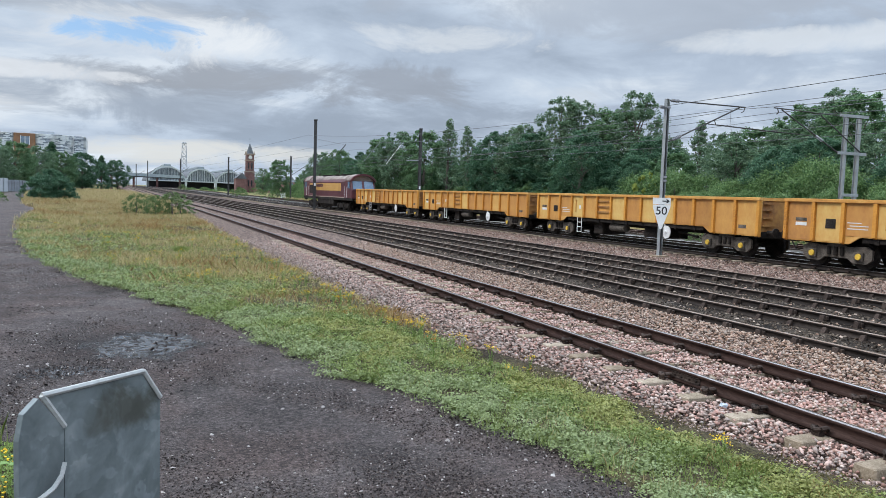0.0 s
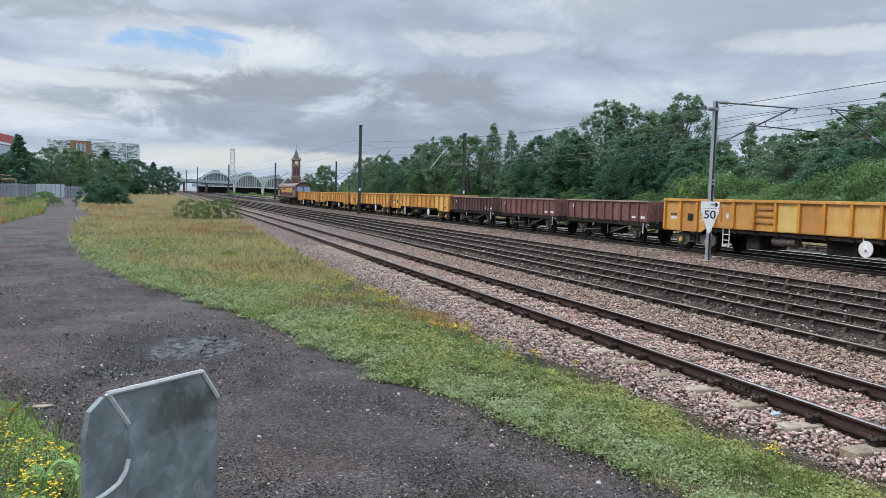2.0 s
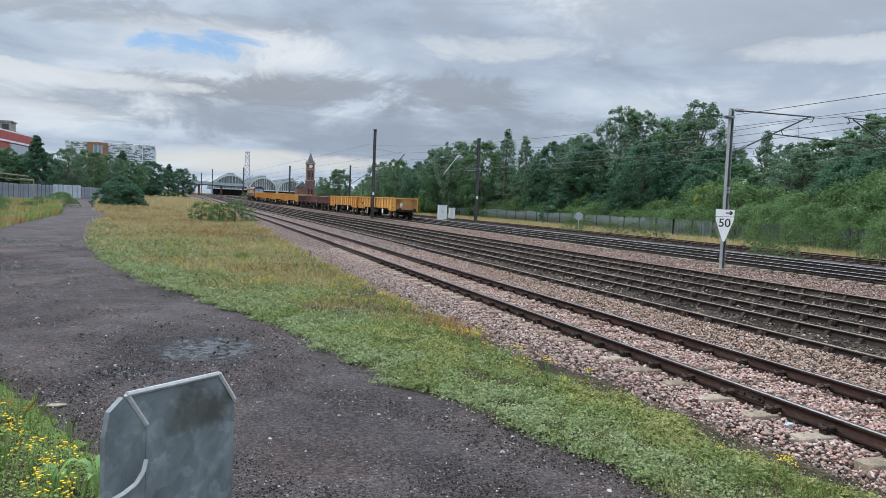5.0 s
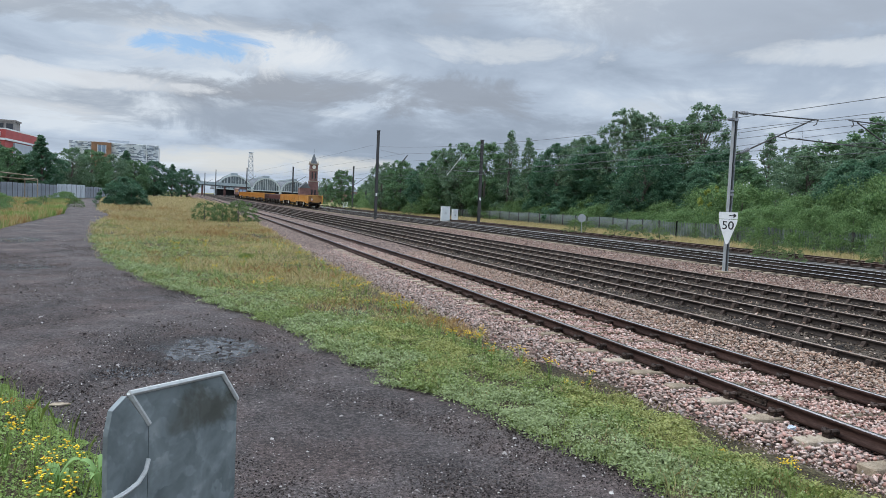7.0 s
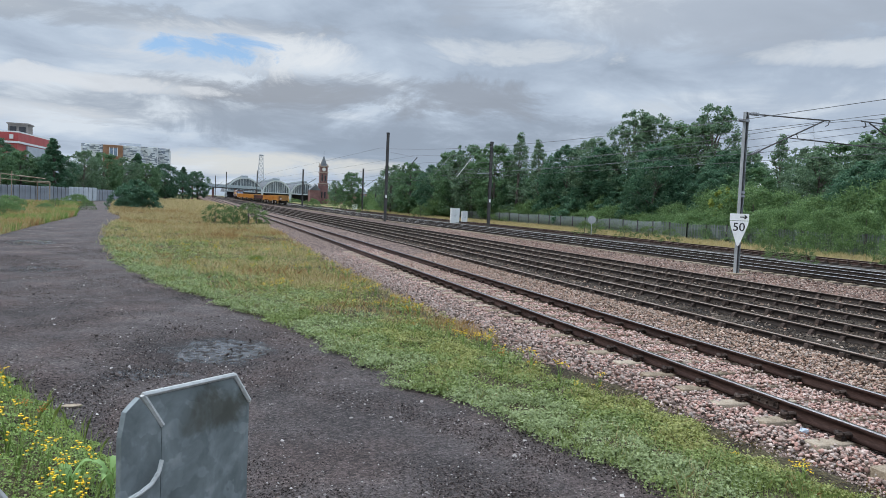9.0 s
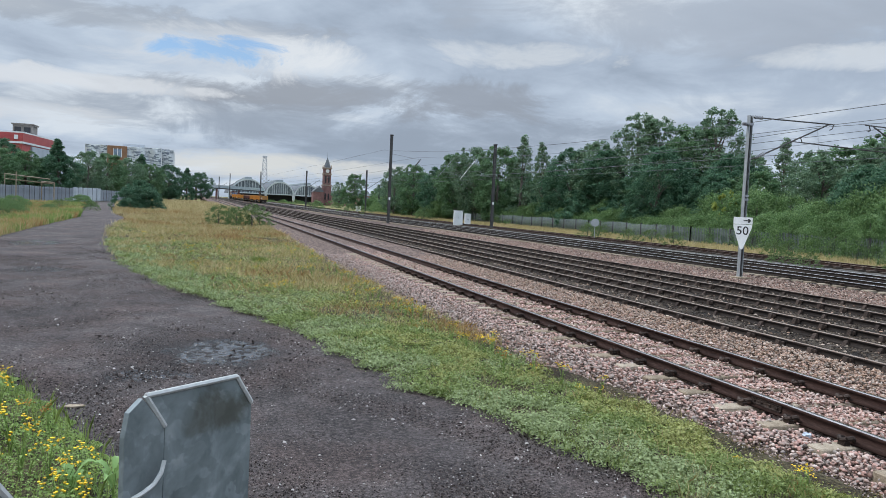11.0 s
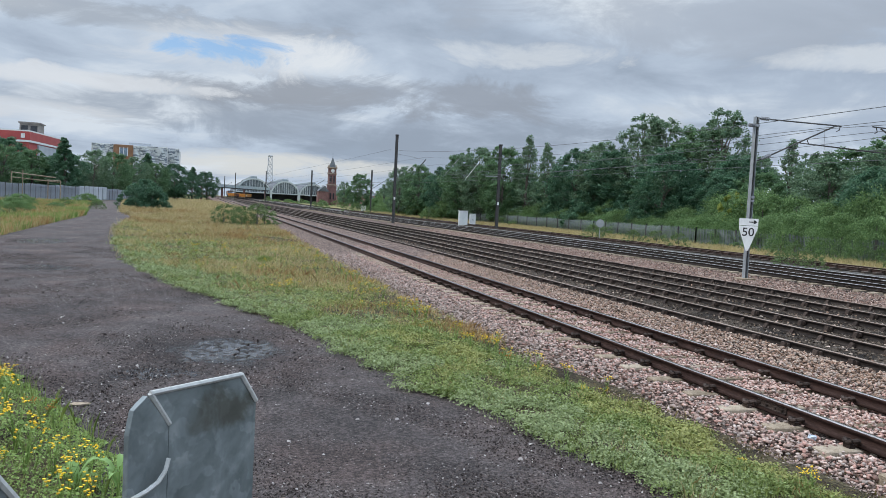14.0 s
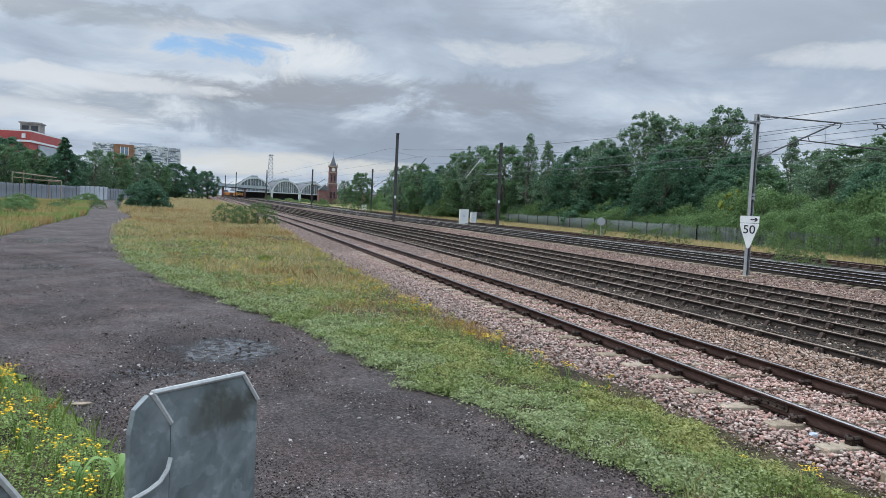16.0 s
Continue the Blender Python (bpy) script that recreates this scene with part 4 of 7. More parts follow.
def build_cabinets():
    for x, y, w, h in ((31.6, 94.9, 1.15, 1.95), (33.1, 95.4, 0.75, 1.6), (36.0, 187.0, 1.2, 1.5)):
        c = thing("lineside_cabinet", pose(x, y, BED - 0.1, 0, 0, -8), "pale grey steel equipment cabinet beside the track", "cabinet", "lineside cabinets")
        bm = bmesh.new()
        box(bm, -w / 2, w / 2, -0.3, 0.3, 0.1, h)
        part("body", bm, M_CAB, c, bevel=0.015)
        for s in (-1, 1):
            bm = bmesh.new()
            box(bm, min(s * 0.02, s * w * 0.48), max(s * 0.02, s * w * 0.48), -0.325, -0.303, 0.2, h - 0.12)
            d = part("door", bm, M_CAB, c)
            bm = bmesh.new()
            box(bm, s * 0.06 - 0.012, s * 0.06 + 0.012, -0.35, -0.326, h * 0.5, h * 0.62)
            part("handle", bm, M_BLACK, d, "black handle")
        bm = bmesh.new()
        box(bm, -w / 2 - 0.05, w / 2 + 0.05, -0.35, 0.35, h + 0.003, h + 0.07)
        part("roof", bm, M_CAB, c, bevel=0.01)
        bm = bmesh.new()
        box(bm, -w / 2 - 0.06, w / 2 + 0.06, -0.36, 0.36, -0.3, 0.097)
        part("plinth", bm, M_CONC, c)
    s = thing("round_sign", pose(33.6, 61.6, BED - 0.1, 0, 0, -28), "grey back of a round sign on a post among weeds", "sign")
    bm = bmesh.new()
    rod(bm, (0, -0.02, 1.65), (0, 0.0, 1.65), 0.36, n=28)
    part("disc", bm, M_MAST, s)
    bm = bmesh.new()
    rod(bm, (0, 0.03, -0.3), (0, 0.03, 1.9), 0.03, n=8)
    box(bm, -0.3, 0.3, 0.004, 0.02, 1.6, 1.68)
    part("post", bm, M_GALV, s)


build_speed_sign()
build_cabinets()


# ---- train ----
def wheel_mesh():
    bm = bmesh.new()
    rod(bm, (-0.065, 0, 0), (0.065, 0, 0), 0.46, n=28)
    rod(bm, (0.0655, 0, 0), (0.095, 0, 0), 0.49, n=28)
    rod(bm, (-0.10, 0, 0), (-0.0655, 0, 0), 0.14, n=12)
    return finish("wheel", bm, M_UNDER)


WHEEL = wheel_mesh()


def wheelset(parent, y, wagon_half=0.75):
    for s in (-1, 1):
        share("wheel", WHEEL, parent, pose(s * wagon_half, y, 0.462, 0, 0, 0 if s < 0 else 180))
    bm = bmesh.new()
    rod(bm, (-0.62, y, 0.462), (0.62, y, 0.462), 0.075, n=10)
    part("axle", bm, M_UNDER, parent)


def bogie(parent, y, axles=(-0.93, 0.93), frame_mat=None, covers=True):
    frame_mat = frame_mat or M_BOGIE
    for s in (-1, 1):
        bm = bmesh.new()
        a, b = axles[0] - 0.45, axles[-1] + 0.45
        prism(bm, [(y + a, 0.36), (y + a, 0.68), (y + a + 0.25, 0.80), (y - 0.42, 0.74), (y - 0.3, 0.86), (y + 0.3, 0.86), (y + 0.42, 0.74), (y + b - 0.25, 0.80), (y + b, 0.68), (y + b, 0.36), (y + axles[-1] + 0.24, 0.21), (y + axles[-1] - 0.26, 0.21), (y + 0.45, 0.36), (y - 0.45, 0.36), (y + axles[0] + 0.26, 0.21), (y + axles[0] - 0.24, 0.21)], s * 0.93, s * 1.03, "x")
        f = part("bogie_frame", bm, frame_mat, parent, bevel=0.0)
        for k in axles:
            bm = bmesh.new()
            box(bm, min(s * 1.033, s * 1.11), max(s * 1.033, s * 1.11), y + k - 0.16, y + k + 0.16, 0.30, 0.60)
            part("axlebox", bm, frame_mat, f, bevel=0.015)
            if covers:
                bm = bmesh.new()
                rod(bm, (s * 1.113, y + k, 0.45), (s * 1.16, y + k, 0.45), 0.115, 0.10, n=14)
                part("axlebox_cover", bm, M_AXLE, f, "yellow painted bearing cover")
        bm = bmesh.new()
        for q in (-0.26, 0.0, 0.26):
            rod(bm, (s * 1.06, y + q, 0.44), (s * 1.06, y + q, 0.73), 0.07, n=10)
        part("suspension_spring", bm, M_UNDER, f)
    for k in axles:
        wheelset(parent, y + k)
    bm = bmesh.new()
    box(bm, -0.9, 0.9, y - 0.25, y + 0.25, 0.55, 0.78)
    part("bolster", bm, M_UNDER, parent)


def couplers(parent, half):
    for e in (-1, 1):
        for s in (-0.86, 0.86):
            bm = bmesh.new()
            rod(bm, (s, e * half, 1.02), (s, e * (half + 0.34), 1.02), 0.09, n=10)
            rod(bm, (s, e * (half + 0.343), 1.02), (s, e * (half + 0.40), 1.02), 0.18, n=16)
            part("buffer", bm, M_UNDER, parent)
        bm = bmesh.new()
        rod(bm, (0, e * half, 0.95), (0, e * (half + 0.50), 0.90), 0.06, n=8)
        rod(bm, (0.35, e * half, 0.8), (0.28, e * (half + 0.35), 0.45), 0.025, n=6)
        rod(bm, (0.28, e * (half + 0.35), 0.45), (0.1, e * (half + 0.52), 0.5), 0.025, n=6)
        part("coupling", bm, M_UNDER, parent)


def yellow_wagon(name="ballast_wagon"):
    L, W, top = 8.45, 1.27, 2.24
    w = thing(name, pose(0, 0, 0), "weathered yellow bogie ballast wagon with ribbed sides", "wagon", "wagons of the train")
    for s in (-1, 1):
        bm = bmesh.new()
        prism(bm, [(-L, 0.86), (-5.75, 0.86), (-5.35, 1.10), (5.35, 1.10), (5.75, 0.86), (L, 0.86), (L, top), (-L, top)], s * (W - 0.05), s * W, "x")
        part("side_wall", bm, M_YELLOW, w)
        bm = bmesh.new()
        box(bm, min(s * (W - 0.07), s * (W + 0.12)), max(s * (W - 0.07), s * (W + 0.12)), -L - 0.02, L + 0.02, top + 0.002, top + 0.12)
        part("top_rail", bm, M_YELLOW, w, bevel=0.01)
        n = 15
        for i in range(n):
            y = -L + 0.07 + i * (2 * L - 0.14) / (n - 1)
            low = 0.84 if abs(y) > 5.6 else 1.08
            key = "long" if low < 1 else "short"
            if key not in RIBS:
                bm = bmesh.new()
                prism(bm, [(0.0, low), (0.11, low + 0.06), (0.11, top - 0.002), (0.0, top - 0.002)], -0.065, 0.065, "y")
                RIBS[key] = finish("rib", bm, M_RIB)
            share("rib", RIBS[key], w, pose(s * (W + 0.002), y, 0, 0, 0, 0 if s > 0 else 180))
        for i in range(n - 1):
            y = -L + 0.07 + (i + 0.5) * (2 * L - 0.14) / (n - 1)
            key = "panel_long" if abs(y) > 6.0 else "panel_short"
            if key not in RIBS:
                bm = bmesh.new()
                box(bm, 0.0, 0.012, -0.53, 0.53, 0.9 if key == "panel_long" else 1.13, top - 0.01)
                RIBS[key] = finish("panel", bm, M_YPANEL)
            if abs(y - 1.795) > 0.2:
                share("panel", RIBS[key], w, pose(s * (W + 0.002), y, 0, 0, 0, 0 if s > 0 else 180))
        for i in range(3):
            bm = bmesh.new()
            z = 1.42 + i * 0.27
            box(bm, min(s * (W + 0.003), s * (W + 0.07)), max(s * (W + 0.003), s * (W + 0.07)), 1.275, 2.315, z, z + 0.08)
            part("foot_slat", bm, M_YELLOWD, w)
        bm = bmesh.new()
        box(bm, min(s * (W + 0.016), s * (W + 0.03)), max(s * (W + 0.016), s * (W + 0.03)), 6.3, 6.7, 1.35, 1.68)
        part("data_panel", bm, M_UNDER, w, "dark data panel")
        for a, b, z, h, tint, words in ((5.05, 5.85, 1.36, 0.03, M_BARE, "unreadable pale stencilled line"), (5.05, 5.75, 1.46, 0.03, M_BARE, "unreadable pale stencilled line"),
                                        (5.3, 5.85, 1.56, 0.03, M_BARE, "unreadable pale stencilled line"), (7.5, 7.98, 1.40, 0.12, M_BARE, "pale stencilled plate"),
                                        (7.5, 7.98, 1.56, 0.12, M_BOGIE, "dark stencilled plate"), (-7.75, -7.35, 1.14, 0.14, M_BOGIE, "small dark plate"),
                                        (3.95, 4.1, 1.55, 0.2, M_BARE, "small pale mark")):
            bm = bmesh.new()
            box(bm, min(s * (W + 0.016), s * (W + 0.021)), max(s * (W + 0.016), s * (W + 0.021)), a, b, z, z + h)
            part("stencil_bar", bm, tint, w, words)
        for k in (3.7, 4.4):
            bm = bmesh.new()
            rod(bm, (s * (W + 0.05), k, 1.4), (s * (W + 0.05), k, 2.0), 0.018, n=6)
            for z in (1.4, 2.0):
                rod(bm, (s * (W + 0.015), k, z), (s * (W + 0.055), k, z), 0.018, n=6)
            part("grab_handle", bm, M_RIB, w)
        # sole bar, steps and hand wheel
        bm = bmesh.new()
        box(bm, min(s * 1.06, s * 1.2), max(s * 1.06, s * 1.2), -5.3, 5.3, 0.93, 1.09)
        for k in range(-4, 5):
            box(bm, min(s * 1.203, s * 1.24), max(s * 1.203, s * 1.24), k * 1.19 - 0.08, k * 1.19 + 0.08, 0.9, 1.09)
        part("sole_bar", bm, M_UNDER, w)
        bm = bmesh.new()
        for k in (3.9, 4.3):
            rod(bm, (s * 1.24, k, 0.32), (s * 1.24, k, 1.1), 0.025, n=6)
        for z in (0.35, 0.6, 0.85):
            rod(bm, (s * 1.24, 3.9, z), (s * 1.24, 4.3, z), 0.022, n=6)
        part("ladder", bm, M_BARE, w, "white painted step ladder")
        bm = bmesh.new()
        rod(bm, (s * 1.2, -2.95, 0.72), (s * 1.235, -2.95, 0.72), 0.29, n=24)
        rod(bm, (s * 1.2, -2.95, 0.72), (s * 1.3, -2.95, 0.72), 0.05, n=10)
        rod(bm, (s * 1.2, -2.85, 0.95), (s * 1.2, -2.8, 1.1), 0.03, n=6)
        part("brake_wheel", bm, M_BARE, w, "white brake hand wheel")
    for e in (-1, 1):
        bm = bmesh.new()
        box(bm, -W + 0.053, W - 0.053, min(e * (L - 0.06), e * L), max(e * (L - 0.06), e * L), 1.05, top)
        for x in (-0.95, 0.95):
            for z in (1.25, 1.55, 1.85, 2.1):
                box(bm, x - 0.22, x + 0.22, min(e * (L + 0.003), e * (L + 0.09)), max(e * (L + 0.003), e * (L + 0.09)), z, z + 0.06)
        part("end_wall", bm, M_YELLOWD, w)
        bm = bmesh.new()
        box(bm, -W + 0.075, W - 0.075, min(e * (L - 0.08), e * (L + 0.05)), max(e * (L - 0.08), e * (L + 0.05)), top + 0.004, top + 0.118)
        part("top_rail", bm, M_YELLOW, w)
        bm = bmesh.new()
        box(bm, -1.2, 1.2, min(e * (L - 0.35), e * (L + 0.02)), max(e * (L - 0.35), e * (L + 0.02)), 0.8, 1.03)
        part("headstock", bm, M_UNDER, w)
        bogie(w, e * 6.42)
    bm = bmesh.new()
    box(bm, -W + 0.055, W - 0.055, -L + 0.065, L - 0.065, 1.1, 1.16)
    part("floor", bm, M_UNDER, w)
    bm = bmesh.new()
    box(bm, -0.25, 0.25, -L, L, 0.75, 1.05)
    part("centre_sill", bm, M_UNDER, w)
    for a, b, z in ((-2.3, -0.9, 0.38), (2.5, 3.3, 0.3)):
        bm = bmesh.new()
        box(bm, -0.85, 0.6, a, b, z, 1.0)
        part("equipment_box", bm, M_UNDER, w, bevel=0.03)
    bm = bmesh.new()
    rod(bm, (-0.9, 0.4, 0.72), (-0.9, 1.6, 0.72), 0.2, n=14)
    part("air_reservoir", bm, M_BOGIE, w)
    bm = bmesh.new()
    rod(bm, (-0.8, -4.6, 0.6), (-0.8, -3.3, 0.75), 0.05, n=6)
    part("brake_rod", bm, M_UNDER, w)
    couplers(w, L)
    return w


RIBS = {}


def brown_wagon(paint, ribs, label):
    L, W, top = 4.15, 1.27, 2.14
    w = thing("box_wagon", pose(0, 0, 0), label, "wagon", "wagons of the train")
    bm = bmesh.new()
    prism(bm, [(0.0, 1.06), (0.055, 1.12), (0.085, 1.3), (0.085, top - 0.002), (0.0, top - 0.002)], -0.04, 0.04, "y")
    rib = finish("rib", bm, paint)
    for s in (-1, 1):
        bm = bmesh.new()
        box(bm, min(s * (W - 0.05), s * W), max(s * (W - 0.05), s * W), -L, L, 1.15, top)
        part("side_wall", bm, paint, w)
        bm = bmesh.new()
        box(bm, min(s * (W - 0.07), s * (W + 0.09)), max(s * (W - 0.07), s * (W + 0.09)), -L - 0.01, L + 0.01, top + 0.002, top + 0.08)
        part("top_rail", bm, M_OXTOP, w, "pale worn top edge")
        for i in range(ribs):
            y = -L + 0.05 + i * (2 * L - 0.1) / (ribs - 1)
            share("rib", rib, w, pose(s * (W + 0.002), y, 0, 0, 0, 0 if s > 0 else 180))
        bm = bmesh.new()
        box(bm, min(s * 1.0, s * 1.25), max(s * 1.0, s * 1.25), -L - 0.05, L + 0.05, 0.92, 1.145)
        part("sole_bar", bm, M_UNDER, w)
        for k in (-2.75, 2.75):
            bm = bmesh.new()
            prism(bm, [(k - 0.55, 0.918), (k + 0.55, 0.918), (k + 0.22, 0.32), (k - 0.22, 0.32)], s * 0.95, s * 0.99, "x")
            box(bm, min(s * 0.993, s * 1.12), max(s * 0.993, s * 1.12), k - 0.15, k + 0.15, 0.33, 0.62)
            for q in range(4):
                box(bm, min(s * 0.993, s * 1.08), max(s * 0.993, s * 1.08), k - 0.6 + 0.1 * q, k + 0.6 - 0.1 * q, 0.80 - 0.04 * q, 0.835 - 0.04 * q)
            part("axle_guard", bm, M_BOGIE, w)
        bm = bmesh.new()
        rod(bm, (s * 1.2, -2.3, 0.9), (s * 1.18, -0.5, 0.45), 0.035, n=6)
        rod(bm, (s * 1.2, 2.2, 0.5), (s * 1.18, 0.5, 0.62), 0.035, n=6)
        rod(bm, (s * 1.15, -0.2, 0.35), (s * 1.15, -0.2, 0.9), 0.04, n=6)
        part("brake_lever", bm, M_BOGIE, w)
        bm = bmesh.new()
        rod(bm, (s * 1.27, -3.7, 0.55), (s * 1.27, -3.7, 1.08), 0.028, n=6)
        rod(bm, (s * 1.27, -3.95, 1.0), (s * 1.27, -4.2, 1.0), 0.02, n=6)
        rod(bm, (s * 1.24, 1.2, 0.75), (s * 1.24, 1.2, 0.93), 0.02, n=6)
        part("brake_handle", bm, M_BARE, w, "white tipped brake handle")
        for a, b, z, h in ((-3.0, -2.65, 1.3, 0.12), (-3.8, -3.45, 1.3, 0.12), (3.35, 3.55, 1.75, 0.2)):
            bm = bmesh.new()
            box(bm, min(s * (W + 0.003), s * (W + 0.008)), max(s * (W + 0.003), s * (W + 0.008)), a, b, z, z + h)
            part("lettering_bar", bm, M_BARE, w, "unreadable pale stencilled patch")
    for e in (-1, 1):
        bm = bmesh.new()
        box(bm, -W + 0.053, W - 0.053, min(e * (L - 0.06), e * L), max(e * (L - 0.06), e * L), 1.15, top + 0.06)
        for x in (-0.8, -0.27, 0.27, 0.8):
            box(bm, x - 0.05, x + 0.05, min(e * (L + 0.003), e * (L + 0.08)), max(e * (L + 0.003), e * (L + 0.08)), 1.15, top)
        part("end_wall", bm, paint, w)
        bm = bmesh.new()
        box(bm, -1.2, 1.2, min(e * (L - 0.2), e * (L + 0.06)), max(e * (L - 0.2), e * (L + 0.06)), 0.8, 1.14)
        part("headstock", bm, M_UNDER, w)
        wheelset(w, e * 2.75)
    bm = bmesh.new()
    box(bm, -W + 0.055, W - 0.055, -L + 0.065, L - 0.065, 1.15, 1.2)
    part("floor", bm, M_UNDER, w)
    bm = bmesh.new()
    box(bm, -0.9, 0.9, 0.9, 2.0, 0.35, 0.9)
    part("equipment_box", bm, M_UNDER, w)
    bm = bmesh.new()
    rod(bm, (-0.95, -1.3, 0.6), (-0.95, -0.5, 0.6), 0.2, n=12)
    part("brake_cylinder", bm, M_UNDER, w)
    couplers(w, L)
    return w


def locomotive():
    w = thing("locomotive", pose(0, 0, 0), "maroon and gold diesel locomotive with a dusty roof", "locomotive", "", "")
    L, W = 10.2, 1.3
    bm = bmesh.new()
    prism(bm, [(-W, 1.35), (W, 1.35), (W, 3.1), (1.1, 3.37), (-1.1, 3.37), (-W, 3.1)], -7.6, 7.6, "y")
    part("body", bm, M_MAROON, w)
    arch = [(1.24 * math.sin(math.radians(q)), 3.02 + 0.84 * math.cos(math.radians(q))) for q in range(-66, 67, 12)]
    bm = bmesh.new()
    prism(bm, arch, -7.5, 7.5, "y")
    part("roof", bm, M_LOCOROOF, w)
    for y in (-4.6, -2.2, 3.2):
        bm = bmesh.new()
        box(bm, -0.6, 0.6, y - 0.8, y + 0.8, 3.80, 3.95)
        part("radiator_grille", bm, M_UNDER, w)
    for s in (-1, 1):
        bm = bmesh.new()
        box(bm, min(s * (W + 0.003), s * (W + 0.012)), max(s * (W + 0.003), s * (W + 0.012)), -6.3, 7.2, 2.1, 2.95)
        part("gold_band", bm, M_GOLD, w, "broad gold side band")
        bm = bmesh.new()
        box(bm, min(s * 1.1, s * 1.3), max(s * 1.1, s * 1.3), -L, L, 1.1, 1.345)
        part("sole_bar", bm, M_UNDER, w)
        bm = bmesh.new()
        for k in range(9):
            box(bm, min(s * (W + 0.014), s * (W + 0.02)), max(s * (W + 0.014), s * (W + 0.02)), 1.0 + k * 0.34, 1.28 + k * 0.34, 2.5, 2.85)
        part("lettering_bars", bm, M_MAROON, w, "unreadable maroon lettering blocks")
        bm = bmesh.new()
        box(bm, min(s * (W + 0.013), s * (W + 0.03)), max(s * (W + 0.013), s * (W + 0.03)), 5.6, 7.1, 1.75, 2.75)
        part("side_grille", bm, M_UNDER, w, "black air intake grille")
        bm = bmesh.new()
        box(bm, min(s * (W + 0.003), s * (W + 0.01)), max(s * (W + 0.003), s * (W + 0.01)), -7.5, 7.5, 1.36, 1.45)
        part("lower_stripe", bm, M_OXTOP, w, "thin pale lower stripe")
    for e in (-1, 1):
        bm = bmesh.new()
        y0, y1 = e * 7.61, e * L
        prism(bm, [(y0, 1.35), (y1, 1.35), (y1, 2.25), (e * 9.75, 3.2), (y0, 3.2)], -W, W, "x")
        part("cab", bm, M_MAROON, w, bevel=0.05)
        dome = [(1.36 * math.sin(math.radians(q)), 3.04 + 0.88 * math.cos(math.radians(q))) for q in range(-78, 79, 12)]
        bm = bmesh.new()
        prism(bm, dome, min(e * 7.52, e * 9.72), max(e * 7.52, e * 9.72), "y")
        part("cab_roof", bm, M_LOCOROOF, w, "dusty arched cab roof")
        bm = bmesh.new()
        rim = [(p[0] * 1.03, p[1] + 0.03) for p in dome]
        prism(bm, rim + [(p[0] * 0.97, p[1] - 0.16) for p in dome[::-1]], min(e * 9.725, e * 10.12), max(e * 9.725, e * 10.12), "y")
        part("visor", bm, M_MAROON, w, "dark maroon roof visor")
        for x in (-0.63, 0.63):
            bm = bmesh.new()
            v = [bm.verts.new(p) for p in ((x - 0.5, e * 10.19, 2.33), (x + 0.5, e * 10.19, 2.33), (x + 0.5, e * 9.80, 3.16), (x - 0.5, e * 9.80, 3.16), (x - 0.5, e * 10.14, 2.33), (x + 0.5, e * 10.14, 2.33), (x + 0.5, e * 9.75, 3.16), (x - 0.5, e * 9.75, 3.16))]
            for f in ((0, 1, 2, 3), (7, 6, 5, 4), (0, 4, 5, 1), (1, 5, 6, 2), (2, 6, 7, 3), (3, 7, 4, 0)):
                bm.faces.new([v[i] for i in f])
            part("windscreen", bm, M_CABGLASS, w, "blue-tinted windscreen")
        bm = bmesh.new()
        box(bm, -1.2, 1.2, min(e * (L + 0.005), e * (L + 0.06)), max(e * (L + 0.005), e * (L + 0.06)), 1.35, 2.15)
        part("nose_panel", bm, M_YELLOW if e > 0 else M_MAROON, w)
        for s in (-1, 1):
            bm = bmesh.new()
            box(bm, min(s * (W + 0.003), s * (W + 0.02)), max(s * (W + 0.003), s * (W + 0.02)), min(e * 8.75, e * 9.45), max(e * 8.75, e * 9.45), 2.4, 3.1)
            part("cab_window", bm, M_CABGLASS, w)
            bm = bmesh.new()
            box(bm, min(s * (W + 0.003), s * (W + 0.015)), max(s * (W + 0.003), s * (W + 0.015)), min(e * 7.8, e * 8.5), max(e * 7.8, e * 8.5), 1.4, 3.3)
            part("cab_door", bm, M_MAROON, w)
            for q in (7.72, 8.58):
                bm = bmesh.new()
                rod(bm, (s * (W + 0.05), e * q, 1.4), (s * (W + 0.05), e * q, 2.6), 0.025, n=6)
                part("handrail", bm, M_BARE, w, "white handrail")
        bogie(w, e * 6.4, (-1.8, 0.0, 1.8), M_UNDER, False)
    bm = bmesh.new()
    prism(bm, [(-1.25, 1.09), (1.25, 1.09), (1.25, 0.6), (0.95, 0.28), (-0.95, 0.28), (-1.25, 0.6)], -3.3, 3.3, "y")
    part("fuel_tank", bm, M_UNDER, w)
    couplers(w, L)
    return w


def build_train():
    train = [(locomotive(), 87.2)]
    first = yellow_wagon()
    train.append((first, 66.75))
    for y in (48.65, 30.55, 12.45, -34.65, -52.75):
        train.append((copy_thing(first, pose(0, 0, 0)), y))
    train.append((brown_wagon(M_OXIDED, 15, "dark brown four-wheel box wagon with close ribs"), -1.2))
    b = brown_wagon(M_OXIDE, 11, "faded oxide-red four-wheel box wagon")
    train += [(b, -10.9), (copy_thing(b, pose(0, 0, 0)), -20.7)]
    last = train[6][0]
    bm = bmesh.new()
    box(bm, -0.72, -0.5, -8.56, -8.46, 1.3, 1.75)
    part("tail_lamp", bm, M_BARE, last, "white tail lamp with a red lens")
    bm = bmesh.new()
    rod(bm, (-0.61, -8.56, 1.4), (-0.61, -8.6, 1.4), 0.07, n=12)
    part("tail_lens", bm, M_REDCLAD, last)
    return train


TRAIN = build_train()


